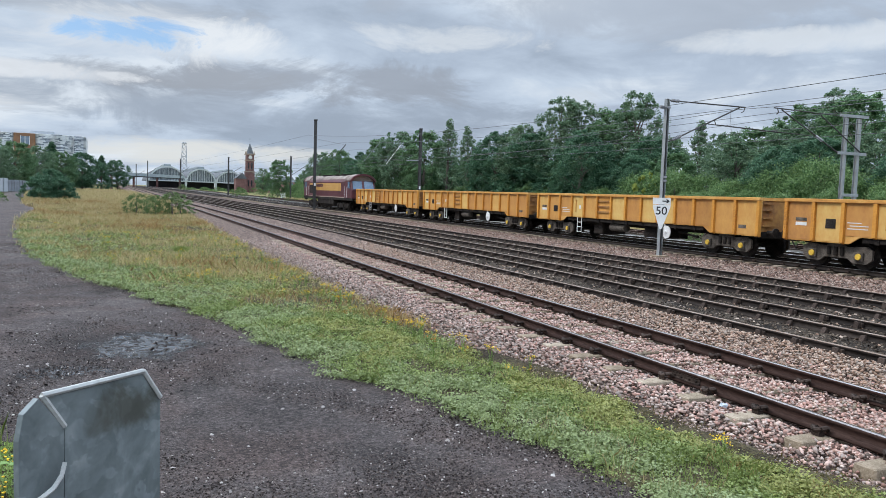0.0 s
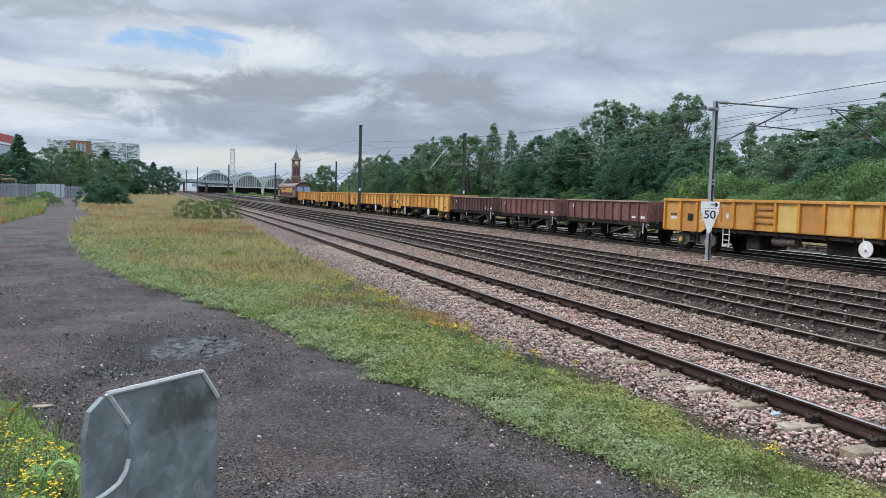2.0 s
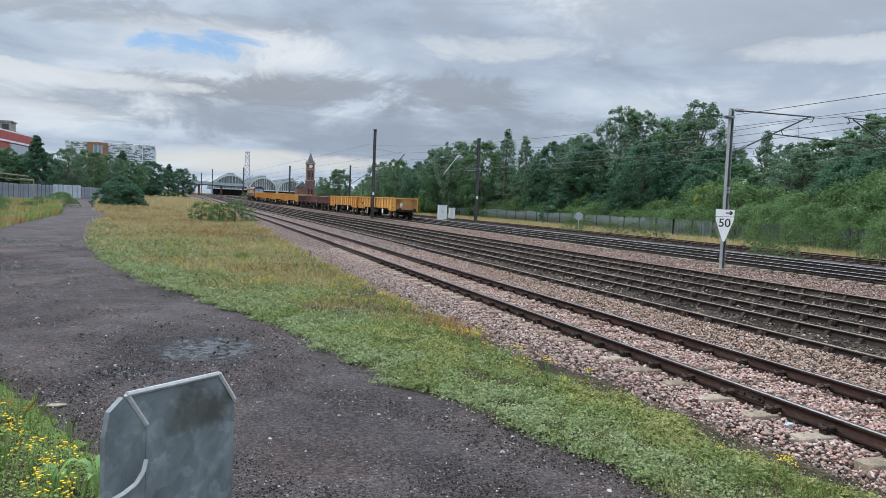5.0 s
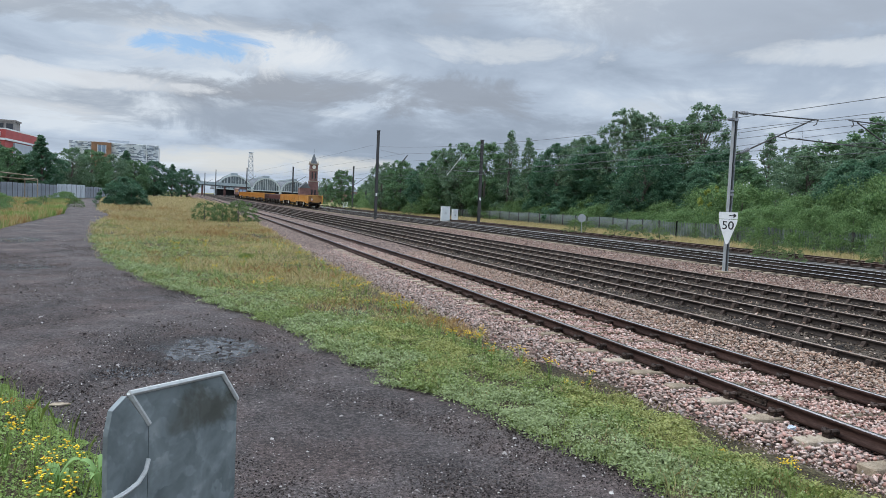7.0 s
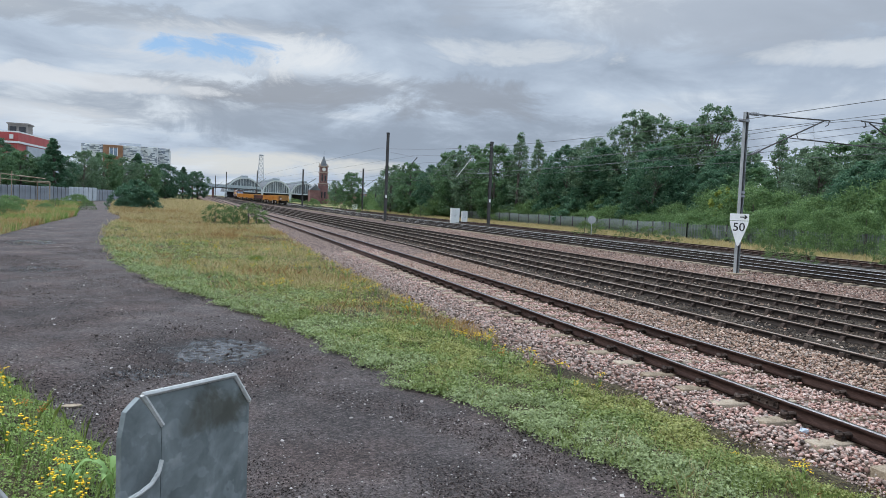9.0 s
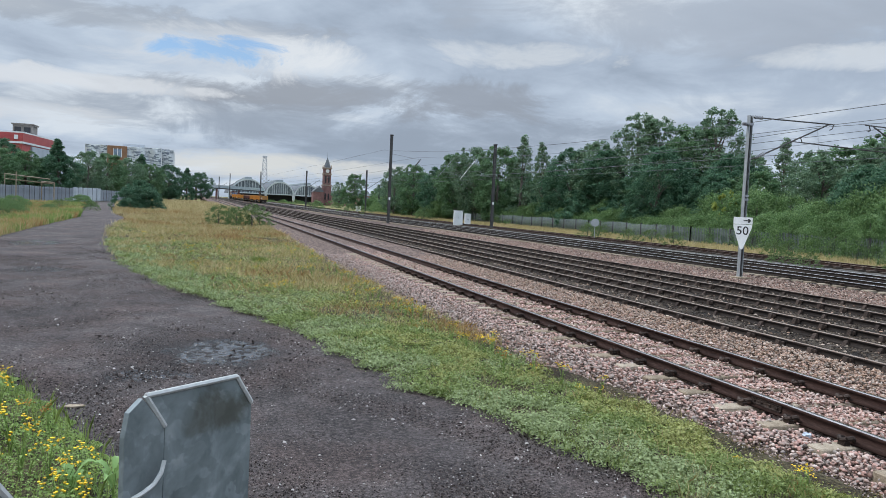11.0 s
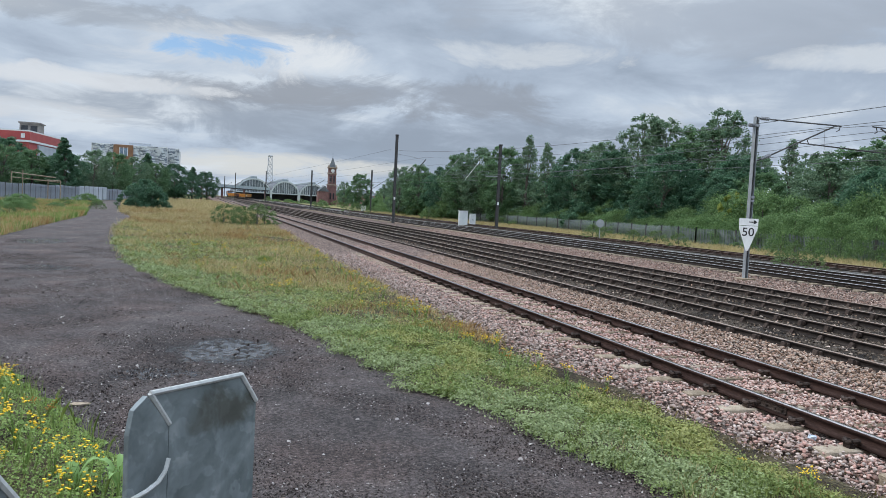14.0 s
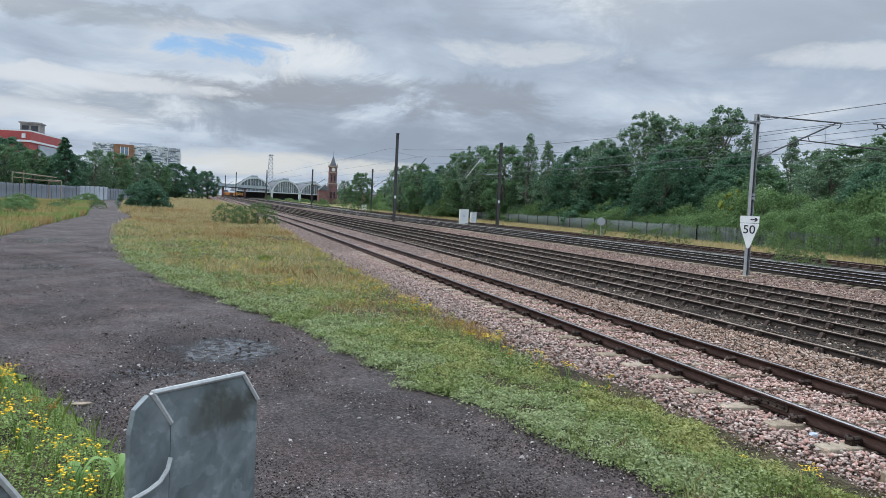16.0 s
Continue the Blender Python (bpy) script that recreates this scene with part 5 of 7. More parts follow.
# ---- station, tower and distance ----
def arc_points(cx, half, z0, z1, n=22):
    rise = z1 - z0
    r = (half ** 2 + rise ** 2) / (2 * rise)
    a = math.asin(min(half / r, 1.0))
    return [(cx + r * math.sin(-a + 2 * a * i / n), z1 - r + r * math.cos(-a + 2 * a * i / n)) for i in range(n + 1)]


def build_station():
    y = 448.0
    st = thing("train_shed", pose(0, y, 0), "Victorian railway train shed with three arched glazed ends", "station")
    for cx, half, z1 in ((22.4, 10.0, 12.8), (40.2, 8.2, 12.1), (56.0, 7.9, 11.3)):
        z0 = 4.9
        pts = arc_points(cx, half, z0, z1)
        inner = arc_points(cx, half - 0.75, z0, z1 - 0.85)
        bm = bmesh.new()
        prism(bm, pts + inner[::-1], -0.4, 0.0, "y")
        rim = part("arch_rim", bm, M_ARCH, st, "pale painted iron arch")
        bm = bmesh.new()
        prism(bm, inner, 0.3, 0.42, "y")
        part("end_glazing", bm, M_SHED, st, "dark glass with pale glazing bars")
        n = 13
        for i in range(1, n):
            x = cx - half + 2 * half * i / n
            z = np.interp(x, [p[0] for p in inner], [p[1] for p in inner])
            bm = bmesh.new()
            box(bm, x - 0.09, x + 0.09, -0.1, 0.297, z0, float(z))
            part("glazing_bar", bm, M_ARCH, rim)
        bm = bmesh.new()
        box(bm, cx - half, cx + half, -0.3, 0.25, z0 - 0.5, z0 - 0.003)
        part("tie_beam", bm, M_ARCH, st)
        bm = bmesh.new()
        prism(bm, pts, 0.45, 160, "y")
        part("roof", bm, M_SLATE, st)
        bm = bmesh.new()
        box(bm, cx - 1.8, cx + 1.8, 2, 150, z1 + 0.003, z1 + 1.0)
        part("roof_vent", bm, M_DECK, st)
        # near-black block added in place of the shade inside the hall
        bm = bmesh.new()
        box(bm, cx - half + 0.4, cx + half - 0.4, 6.0, 7.0, GROUND, z0 - 0.55)
        part("shadowed_hall", bm, M_SHADE, st, "near-black block standing in for the shade under the arch")
    for x in (12.0, 32.2, 48.2, 64.2):
        bm = bmesh.new()
        box(bm, x - 0.55, x + 0.55, -0.6, 0.6, GROUND, 4.9)
        box(bm, x - 0.8, x + 0.8, -0.8, 0.8, 4.903, 5.4)
        part("pier", bm, M_ARCH, st, "pale stone pier")
    t = thing("clock_tower", pose(65.8, 441, 0), "tall red brick clock tower with a pointed spire", "clock tower")
    bm = bmesh.new()
    box(bm, -2.5, 2.5, -2.5, 2.5, GROUND, 11.0)
    part("base_stage", bm, M_BRICK, t)
    bm = bmesh.new()
    box(bm, -2.15, 2.15, -2.15, 2.15, 11.6, 17.4)
    part("shaft", bm, M_BRICK, t)
    for z, w in ((11.003, 2.75), (17.403, 2.5), (20.803, 2.6)):
        bm = bmesh.new()
        box(bm, -w, w, -w, w, z, z + 0.59)
        part("cornice", bm, M_SANDST, t, "stone string course")
    bm = bmesh.new()
    box(bm, -2.1, 2.1, -2.1, 2.1, 18.0, 20.8)
    part("clock_stage", bm, M_BRICK, t)
    bm = bmesh.new()
    rod(bm, (0, -2.2, 19.4), (0, -2.105, 19.4), 1.05, n=24)
    part("clock_face", bm, M_BARE, t, "pale round clock face")
    for z0, z1 in ((3.0, 6.5), (12.6, 16.4)):
        for x in (-0.9, 0.9):
            bm = bmesh.new()
            box(bm, x - 0.4, x + 0.4, -2.56 if z0 < 10 else -2.2, -2.505 if z0 < 10 else -2.155, z0, z1)
            part("window", bm, M_SHADE, t)
    bm = bmesh.new()
    rod(bm, (0, 0, 21.4), (0, 0, 27.0), 2.6, 0.25, n=4)
    bmesh.ops.rotate(bm, verts=bm.verts[:], cent=(0, 0, 0), matrix=Matrix.Rotation(math.pi / 4, 3, "Z"))
    part("spire", bm, M_SLATE, t)
    bm = bmesh.new()
    rod(bm, (0, 0, 27.0), (0, 0, 30.0), 0.07, n=5)
    part("finial", bm, M_SLATE, t)
    for sx in (-1, 1):
        for sy in (-1, 1):
            bm = bmesh.new()
            rod(bm, (sx * 2.1, sy * 2.1, 21.4), (sx * 2.1, sy * 2.1, 23.0), 0.35, 0.05, n=6)
            part("pinnacle", bm, M_SANDST, t)
    # brick block beside the tower
    b = thing("station_building", pose(61.5, 436, 0), "low red brick station building", "building")
    bm = bmesh.new()
    box(bm, -4, 1.8, -2, 6, GROUND, 7.2)
    part("wall", bm, M_BRICK, b)
    bm = bmesh.new()
    prism(bm, [(-4.3, 7.203), (2.0, 7.203), (-0.6, 10.6)], -2.3, 6.3, "y")
    part("roof", bm, M_SLATE, b)
    # lattice mast
    m = thing("lattice_tower", pose(36.0, 519, 0), "tall steel lattice communications tower", "lattice tower")
    for sx in (-1, 1):
        for sy in (-1, 1):
            bm = bmesh.new()
            rod(bm, (sx * 2.4, sy * 2.4, GROUND), (sx * 1.1, sy * 1.1, 30.0), 0.14, n=4)
            part("leg", bm, M_LATT, m)
    for k in range(10):
        z0, z1 = 3.0 * k, 3.0 * k + 3.0
        a, c = 2.4 - 0.13 * k, 2.4 - 0.13 * (k + 1)
        bm = bmesh.new()
        for s in (-1, 1):
            rod(bm, (-a, s * a, z0), (c, s * c, z1), 0.09, n=4)
            rod(bm, (a, s * a, z0), (-c, s * c, z1), 0.09, n=4)
            rod(bm, (-c, s * c, z1), (c, s * c, z1), 0.09, n=4)
            rod(bm, (s * c, -c, z1), (s * c, c, z1), 0.09, n=4)
        part("bracing", bm, M_LATT, m)
    bm = bmesh.new()
    box(bm, -1.5, 1.5, -1.5, 1.5, 29.4, 29.7)
    part("platform", bm, M_LATT, m)
    # long footbridge
    f = thing("footbridge", pose(0, 0, 0), "long pale blue-grey footbridge over the tracks", "footbridge")
    a, b = Vector((-6, 372, 5.6)), Vector((29, 434, 5.6))
    d = (b - a).normalized()
    n = Vector((d.y, -d.x, 0))
    for k, (z0, z1, mat, nm) in enumerate(((0, 0.45, M_SHADE, "deck"), (0.453, 1.9, M_DECK, "parapet"))):
        for s in ((0,) if nm == "deck" else (-1, 1)):
            bm = bmesh.new()
            w0, w1 = (-1.6, 1.6) if nm == "deck" else (s * 1.5, s * 1.62)
            v = []
            for z in (z0, z1):
                for p, q in ((a, w0), (b, w0), (b, w1), (a, w1)):
                    v.append(bm.verts.new(p + n * q + Vector((0, 0, z))))
            for fc in ((0, 1, 2, 3), (4, 5, 6, 7), (0, 1, 5, 4), (1, 2, 6, 5), (2, 3, 7, 6), (3, 0, 4, 7)):
                bm.faces.new([v[i] for i in fc])
            part(nm, bm, mat, f)
    for u in (0.03, 0.3, 0.62, 0.97):
        p = a.lerp(b, u)
        bm = bmesh.new()
        box(bm, p.x - 0.5, p.x + 0.5, p.y - 0.5, p.y + 0.5, GROUND, 5.597)
        part("pier", bm, M_BRICK, f)


def build_distant_buildings():
    # flat block with chequered panels
    b = thing("flat_block", pose(-36, 402, 0), "long white and grey panelled block of flats with a brown bay", "block of flats")
    bm = bmesh.new()
    box(bm, -20.5, 14.0, 0, 14, GROUND, 24.2)
    part("wall", bm, M_BLOCKW, b)
    bm = bmesh.new()
    box(bm, 14.003, 19.6, 3, 17, GROUND, 23.2)
    part("wing", bm, M_BLOCKW, b)
    bm = bmesh.new()
    box(bm, -10.6, -1.8, -0.8, -0.003, GROUND, 24.0)
    bay = part("bay", bm, M_BLOCKB, b, "brown brick clad bay")
    bm = bmesh.new()
    box(bm, -7.6, -4.2, -0.9, -0.803, 18.8, 22.6)
    part("window", bm, M_PANE, bay)
    for x in (-7.75, -4.15, -5.95):
        bm = bmesh.new()
        box(bm, x - 0.14, x + 0.14, -0.97, -0.903, 18.6, 22.8)
        part("window_frame", bm, M_BLOCKW, bay)
    bm = bmesh.new()
    box(bm, -4, 6, 2, 10, 24.203, 25.4)
    part("roof_plant", bm, M_GREYCLAD, b)
    rng = random.Random(4)
    V, F = [], []
    for row in range(36):
        z = 7.0 + row * 0.475
        for x0, x1, yy in ((-20.4, -10.7, -0.12), (-1.7, 13.9, -0.12), (14.1, 19.5, 2.88)):
            x = x0
            while x < x1 - 0.3:
                w = rng.uniform(0.6, 2.6)
                e = min(x + w, x1)
                i = len(V)
                V += [(x, yy, z), (e - 0.06, yy, z), (e - 0.06, yy, z + 0.43), (x, yy, z + 0.43)]
                V += [(p[0], p[1] + 0.1, p[2]) for p in V[i:i + 4]]
                F += [(i, i + 1, i + 2, i + 3), (i, i + 4, i + 5, i + 1), (i + 3, i + 2, i + 6, i + 7), (i + 1, i + 5, i + 6, i + 2), (i, i + 3, i + 7, i + 4)]
                x = e
    tagged(share("panel_cladding", sheet("panel_cladding", V, F, M_PANEL), b), kind="stuff")
    # red-topped retail building
    r = thing("retail_building", pose(-40.7, 195.8, 0, 0, 0, 0), "large building with a red band and grey cladding", "building")
    def wall(nm, outline, z0, z1, mat, label=""):
        bm = bmesh.new()
        prism(bm, outline, z0, z1, "z")
        return part(nm, bm, mat, r, label)
    base = [(0, 0), (2.4, 27.5), (-40, 34), (-45, 6.0)]
    grown = [(0.25, -0.3), (2.75, 27.8), (-40.3, 34.4), (-45.4, 5.7)]
    wall("wall", base, GROUND, 11.9, M_REDCLAD)
    wall("white_band", grown, 11.903, 12.35, M_WHITE, "white trim band")
    wall("fascia", grown, 12.353, 14.3, M_REDCLAD, "broad red fascia band")
    wall("parapet", grown, 14.303, 14.6, M_WHITE)
    bm = bmesh.new()
    prism(bm, [(0.55, 6.0), (2.35, 26.0), (2.75, 26.0), (0.95, 6.0)], 3.0, 11.6, "z")
    part("grey_cladding", bm, M_GREYCLAD, r, "grey ribbed wall panel")
    bm = bmesh.new()
    prism(bm, [(-1.6, -0.06), (-0.8, -0.17), (-0.8, -0.40), (-1.6, -0.29)], 12.8, 13.8, "z")
    part("logo_mark", bm, M_WHITE, r, "small white mark")
    bm = bmesh.new()
    box(bm, -5.9, -1.5, 18, 24, 14.6, 17.5)
    part("plant_room", bm, M_PLANT, r, "brown louvred rooftop tower")
    for k in range(2):
        bm = bmesh.new()
        box(bm, -5.5 + k * 2.1, -4.0 + k * 2.1, 17.85, 17.997, 15.2, 16.9)
        part("louvre", bm, M_SHADE, r)
    bm = bmesh.new()
    box(bm, -6.2, -1.2, 17.6, 24.4, 17.503, 17.8)
    part("roof", bm, M_PLANT, r)
    # houses beyond the line
    for x, y, w, h, rz in ((92, 470, 9, 6.5, 20), (104, 462, 9, 7.0, 20), (82, 500, 12, 6.0, 10)):
        hs = thing("house", pose(x, y, 0, 0, 0, rz), "distant brick house with a slate roof", "house", "distant houses")
        bm = bmesh.new()
        box(bm, -w / 2, w / 2, -4, 4, GROUND, h)
        part("wall", bm, M_HOUSE, hs)
        bm = bmesh.new()
        prism(bm, [(-4.4, h + 0.003), (4.4, h + 0.003), (0, h + 3.2)], -w / 2 - 0.3, w / 2 + 0.3, "x")
        rf = part("roof", bm, M_SLATE, hs)
        bm = bmesh.new()
        box(bm, w / 2 - 1.4, w / 2 - 0.6, -0.5, 0.5, h + 1.5, h + 4.2)
        part("chimney", bm, M_HOUSE, rf)
        for k in (-0.25, 0.25):
            bm = bmesh.new()
            box(bm, k * w - 0.6, k * w + 0.6, -4.06, -4.003, h - 2.0, h - 0.6)
            part("window", bm, M_PANE, hs)


build_station()
build_distant_buildings()


# ---- fences ----
def pale_mesh(h, w, mat):
    bm = bmesh.new()
    prism(bm, [(-w / 2, 0), (w / 2, 0), (w / 2, h - 0.06), (0, h), (-w / 2, h - 0.06)], -0.012, 0.012, "y")
    return finish("pale", bm, mat)


def run_fence(name, pts, h, mat, label, pitch, w, picked):
    f = thing(name, pose(0, 0, 0), label, "fence", "", "structure")
    me, far = pale_mesh(h, w, mat), []
    count = 0
    for a, b in zip(pts, pts[1:]):
        a, b = Vector(a), Vector(b)
        d = b - a
        n = max(int(d.length / pitch), 1)
        ang = math.degrees(math.atan2(d.y, d.x))
        for i in range(n):
            p = a + d * ((i + 0.5) / n)
            z = GROUND - 0.05 + 0.03 * math.sin(count * 1.7) + 0.05 * math.sin(count * 0.11)
            if count < picked:
                share("pale", me, f, pose(p.x, p.y, z, 0, 1.0 * math.sin(count * 2.3), ang))
            else:
                far.append((p.x, p.y, z, math.radians(ang)))
            count += 1
        for z in (0.35, h - 0.5):
            bm = bmesh.new()
            s = Vector((d.y, -d.x)).normalized() * 0.04
            prism(bm, [(a.x + s.x * 0.6, a.y + s.y * 0.6), (b.x + s.x * 0.6, b.y + s.y * 0.6), (b.x + s.x * 1.8, b.y + s.y * 1.8), (a.x + s.x * 1.8, a.y + s.y * 1.8)], GROUND + z, GROUND + z + 0.05, "z")
            part("fence_rail", bm, mat, f)
        m = max(int(d.length / 2.75), 1)
        for i in range(m + 1):
            p = a + d * (i / m)
            bm = bmesh.new()
            box(bm, p.x - 0.05, p.x + 0.05, p.y - 0.06, p.y + 0.06, GROUND - 0.1, GROUND + h + 0.02)
            part("post", bm, M_DARKMAST, f)
    if far:
        co = np.array([v.co[:] for v in me.vertices])
        tri = np.array([(q.vertices[0], q.vertices[i], q.vertices[i + 1]) for q in me.polygons for i in range(1, len(q.vertices) - 1)])
        A = np.array(far)
        X = co[None, :, 0] * np.cos(A[:, 3:4]) - co[None, :, 1] * np.sin(A[:, 3:4]) + A[:, 0:1]
        Y = co[None, :, 0] * np.sin(A[:, 3:4]) + co[None, :, 1] * np.cos(A[:, 3:4]) + A[:, 1:2]
        Z = co[None, :, 2] + A[:, 2:3]
        V = np.stack([X, Y, Z], -1).reshape(-1, 3)
        F = (tri[None] + (np.arange(len(A)) * len(co))[:, None, None]).reshape(-1, 3)
        tagged(share("pales_far", sheet("pales_far", V, F, mat), f), kind="stuff")


run_fence("palisade_fence", [(38.0, 18.0), (41.2, 36.0), (42.6, 60.0), (42.8, 80.0), (41.5, 100.0), (39.5, 118.0)], 1.8, M_FENCE, "grey-green steel palisade fence half hidden by brambles", 0.155, 0.066, 300)
run_fence("steel_hoarding", [(-29.0, 90.0), (-27.0, 113.0), (-24.3, 159.0)], 2.75, M_HOARD, "tall grey steel fence with pointed pales", 0.30, 0.29, 300)
run_fence("sheet_gate", [(-24.3, 159.0), (-21.5, 176.0)], 2.9, M_HOARDL, "pale steel sheet gate in the grey fence", 0.9, 0.88, 300)
run_fence("steel_hoarding", [(-21.5, 176.0), (-18.5, 215.0)], 2.6, M_HOARD, "grey steel fence running towards the trees", 0.45, 0.43, 120)


def build_scaffold():
    s = thing("barrier_frame", pose(-24.6, 121, GROUND, 0, 0, 10), "pale tubular steel height barrier behind the fence", "barrier")
    for a, b in (((-2.6, 0, 0), (-2.6, 0, 4.3)), ((-1.2, 0, 0), (-1.2, 0, 4.6)), ((2.0, 0.6, 0), (2.0, 0.6, 3.4)), ((3.6, 0.8, 0), (3.6, 0.8, 3.3)),
                 ((-2.6, 0, 4.2), (3.0, 0.7, 3.75)), ((-2.6, 0, 3.5), (3.4, 0.7, 3.1)), ((1.9, 0.6, 3.35), (3.6, 0.8, 3.3))):
        bm = bmesh.new()
        rod(bm, a, b, 0.07, n=8)
        part("tube", bm, M_CONC, s)


build_scaffold()


def build_near_fence():
    """The end of the fence right beside the camera: folded zinc-coated pales with clipped corners."""
    f = thing("palisade_fence_end", pose(0, 0, 0), "weathered galvanised steel palisade fence end with clipped pale tops", "fence")
    fold, back, tip = Vector((-0.0173, 0.4099)), Vector((0.0284, 0.4493)), Vector((-0.0348, 0.3885))
    for shift in (Vector((0, 0)), Vector((-0.0915, -0.153)), Vector((-0.183, -0.306))):
        def plate(nm, a, b, prof, mat, thick, label=""):
            """prof: (share of the way from a to b, height) round the outline."""
            bm = bmesh.new()
            d = (b - a).normalized()
            n = Vector((d.y, -d.x)) * thick
            up = 0.006 * (shift.length > 0)
            va = [bm.verts.new((*(a + (b - a) * u + shift), z + up)) for u, z in prof]
            vb = [bm.verts.new((*(a + (b - a) * u + shift - n), z + up)) for u, z in prof]
            bm.faces.new(va)
            bm.faces.new(vb[::-1])
            for i in range(len(prof)):
                j = (i + 1) % len(prof)
                bm.faces.new((va[i], va[j], vb[j], vb[i]))
            return part(nm, bm, mat, f, label)
        plate("web", fold, back, [(0.0, GROUND), (1.0, GROUND), (1.0, 1.9545), (0.80, 1.9718), (-0.20, 1.9718), (0.0, 1.9535)], M_PALE, 0.003)
        plate("flange", tip, fold, [(0.0, GROUND), (0.985, GROUND), (0.985, 1.9535), (0.42, 1.9722), (0.10, 1.9668), (0.0, 1.955)], M_PALE, 0.003)
        # bright cut edges
        bm = bmesh.new()
        edge = [(*(back + shift), 1.9552), (*(fold + (back - fold) * 0.80 + shift), 1.9725), (*(fold + (fold - back) * 0.20 + shift), 1.9725), (*(fold + shift), 1.9543)]
        up = 0.006 * (shift.length > 0)
        for a, b in zip(edge, edge[1:]):
            rod(bm, (a[0], a[1], a[2] + up), (b[0], b[1], b[2] + up), 0.00145, n=6)
        part("cut_edge", bm, M_CUT, f, "bright bare cut edge")
        bm = bmesh.new()
        arc = [(-0.0168, 0.4030, 1.9385), (-0.0180, 0.4005, 1.9330), (-0.0212, 0.3965, 1.9285), (-0.0262, 0.3918, 1.9260), (-0.0330, 0.3860, 1.9240)]
        for a, b in zip(arc, arc[1:]):
            rod(bm, (a[0] + shift.x, a[1] + shift.y, a[2]), (b[0] + shift.x, b[1] + shift.y, b[2]), 0.0012, n=6)
        part("pressed_rim", bm, M_CUT, f, "bright pressed rim")
    for z in (0.0, 1.55):
        bm = bmesh.new()
        a, b = Vector((-0.25, 0.13)), Vector((0.03, 0.462))
        d = (b - a).normalized()
        n = Vector((-d.y, d.x))
        prism(bm, [tuple(a + n * 0.02), tuple(b + n * 0.02), tuple(b + n * 0.026), tuple(a + n * 0.026)], z, z + 0.05, "z")
        part("fence_rail", bm, M_GALV, f)


build_near_fence()


# ---- trees and bushes ----
def leaf_quads(rng, centres, radii, per, size, flat=0.6):
    """Leaves scattered through clumps: one small folded quad each."""
    C = np.repeat(np.asarray(centres), per, axis=0)
    R = np.repeat(np.asarray(radii), per)[:, None]
    n = len(C)
    d = rng.normal(size=(n, 3))
    d /= np.linalg.norm(d, axis=1, keepdims=True)
    P = C + d * R * (rng.random((n, 1)) ** 0.45) * np.array([1, 1, 0.8])
    a = rng.normal(size=(n, 3))
    a[:, 2] *= flat
    a /= np.linalg.norm(a, axis=1, keepdims=True)
    b = np.cross(a, d + 0.4 * rng.normal(size=(n, 3)))
    b /= np.linalg.norm(b, axis=1, keepdims=True) + 1e-6
    s = size * rng.uniform(0.6, 1.35, (n, 1))
    V = np.stack([P - a * s, P - b * s * 0.55, P + a * s, P + b * s * 0.55], 1).reshape(-1, 3)
    F = np.arange(n * 4).reshape(-1, 4)
    return V, F


def tree(name, seed, h, spread, low, mat, label, clumps=70, per=85, size=0.17, style="round", category="tree"):
    rng = np.random.default_rng(seed)
    t = thing(name, pose(0, 0, 0), label, category, "trees along the line" if category == "tree" else "bushes along the line")
    bm = bmesh.new()
    lean = rng.normal(size=2) * 0.02 * h
    top = Vector((lean[0], lean[1], h * 0.86))
    rod(bm, (0, 0, -0.2), top * 0.5, 0.03 * h * 0.6 + 0.03, 0.018 * h * 0.6 + 0.02, n=8)
    rod(bm, top * 0.5, top, 0.018 * h * 0.6 + 0.02, 0.02, n=6)
    centres, radii = [], []
    for i in range(clumps):
        u = (i + rng.random()) / clumps
        z = low + (1 - low) * u
        if style == "spire":
            prof = (1 - u) ** 0.8 * 0.9 + 0.06
        elif style == "bush":
            prof = math.sqrt(max(1 - u * u, 0.02))
        else:
            prof = math.sin(math.pi * min(max(0.12 + 0.83 * u, 0), 1)) ** 0.7
        ang = rng.random() * 6.283
        r = spread * prof * (0.45 + 0.6 * math.sqrt(rng.random()))
        bump = 1 + 0.28 * math.sin(3 * ang + seed) * math.cos(5 * u + seed)
        c = (lean[0] * z + math.cos(ang) * r * bump, lean[1] * z + math.sin(ang) * r * bump, h * z * (0.94 + 0.06 * rng.random()))
        centres.append(c)
        radii.append(spread * (0.08 + 0.17 * rng.random()) * (0.7 if u > 0.85 else 1.0))
        if i % 9 == 0 and style != "bush":
            st = top * min(max(z - 0.18, 0.12), 0.9)
            rod(bm, st, c, 0.012 * h * 0.5, 0.012, n=5)
    part("trunk", bm, M_BARK, t)
    V, F = leaf_quads(rng, centres, radii, per, size)
    crown = share("crown", sheet("crown", V, F, mat), t)
    return t


def planted(proto, x, y, rz, s, sz=None):
    c = copy_thing(proto, pose(x, y, GROUND, 0, 0, rz))
    c.scale = (s, s, sz or s)
    return c


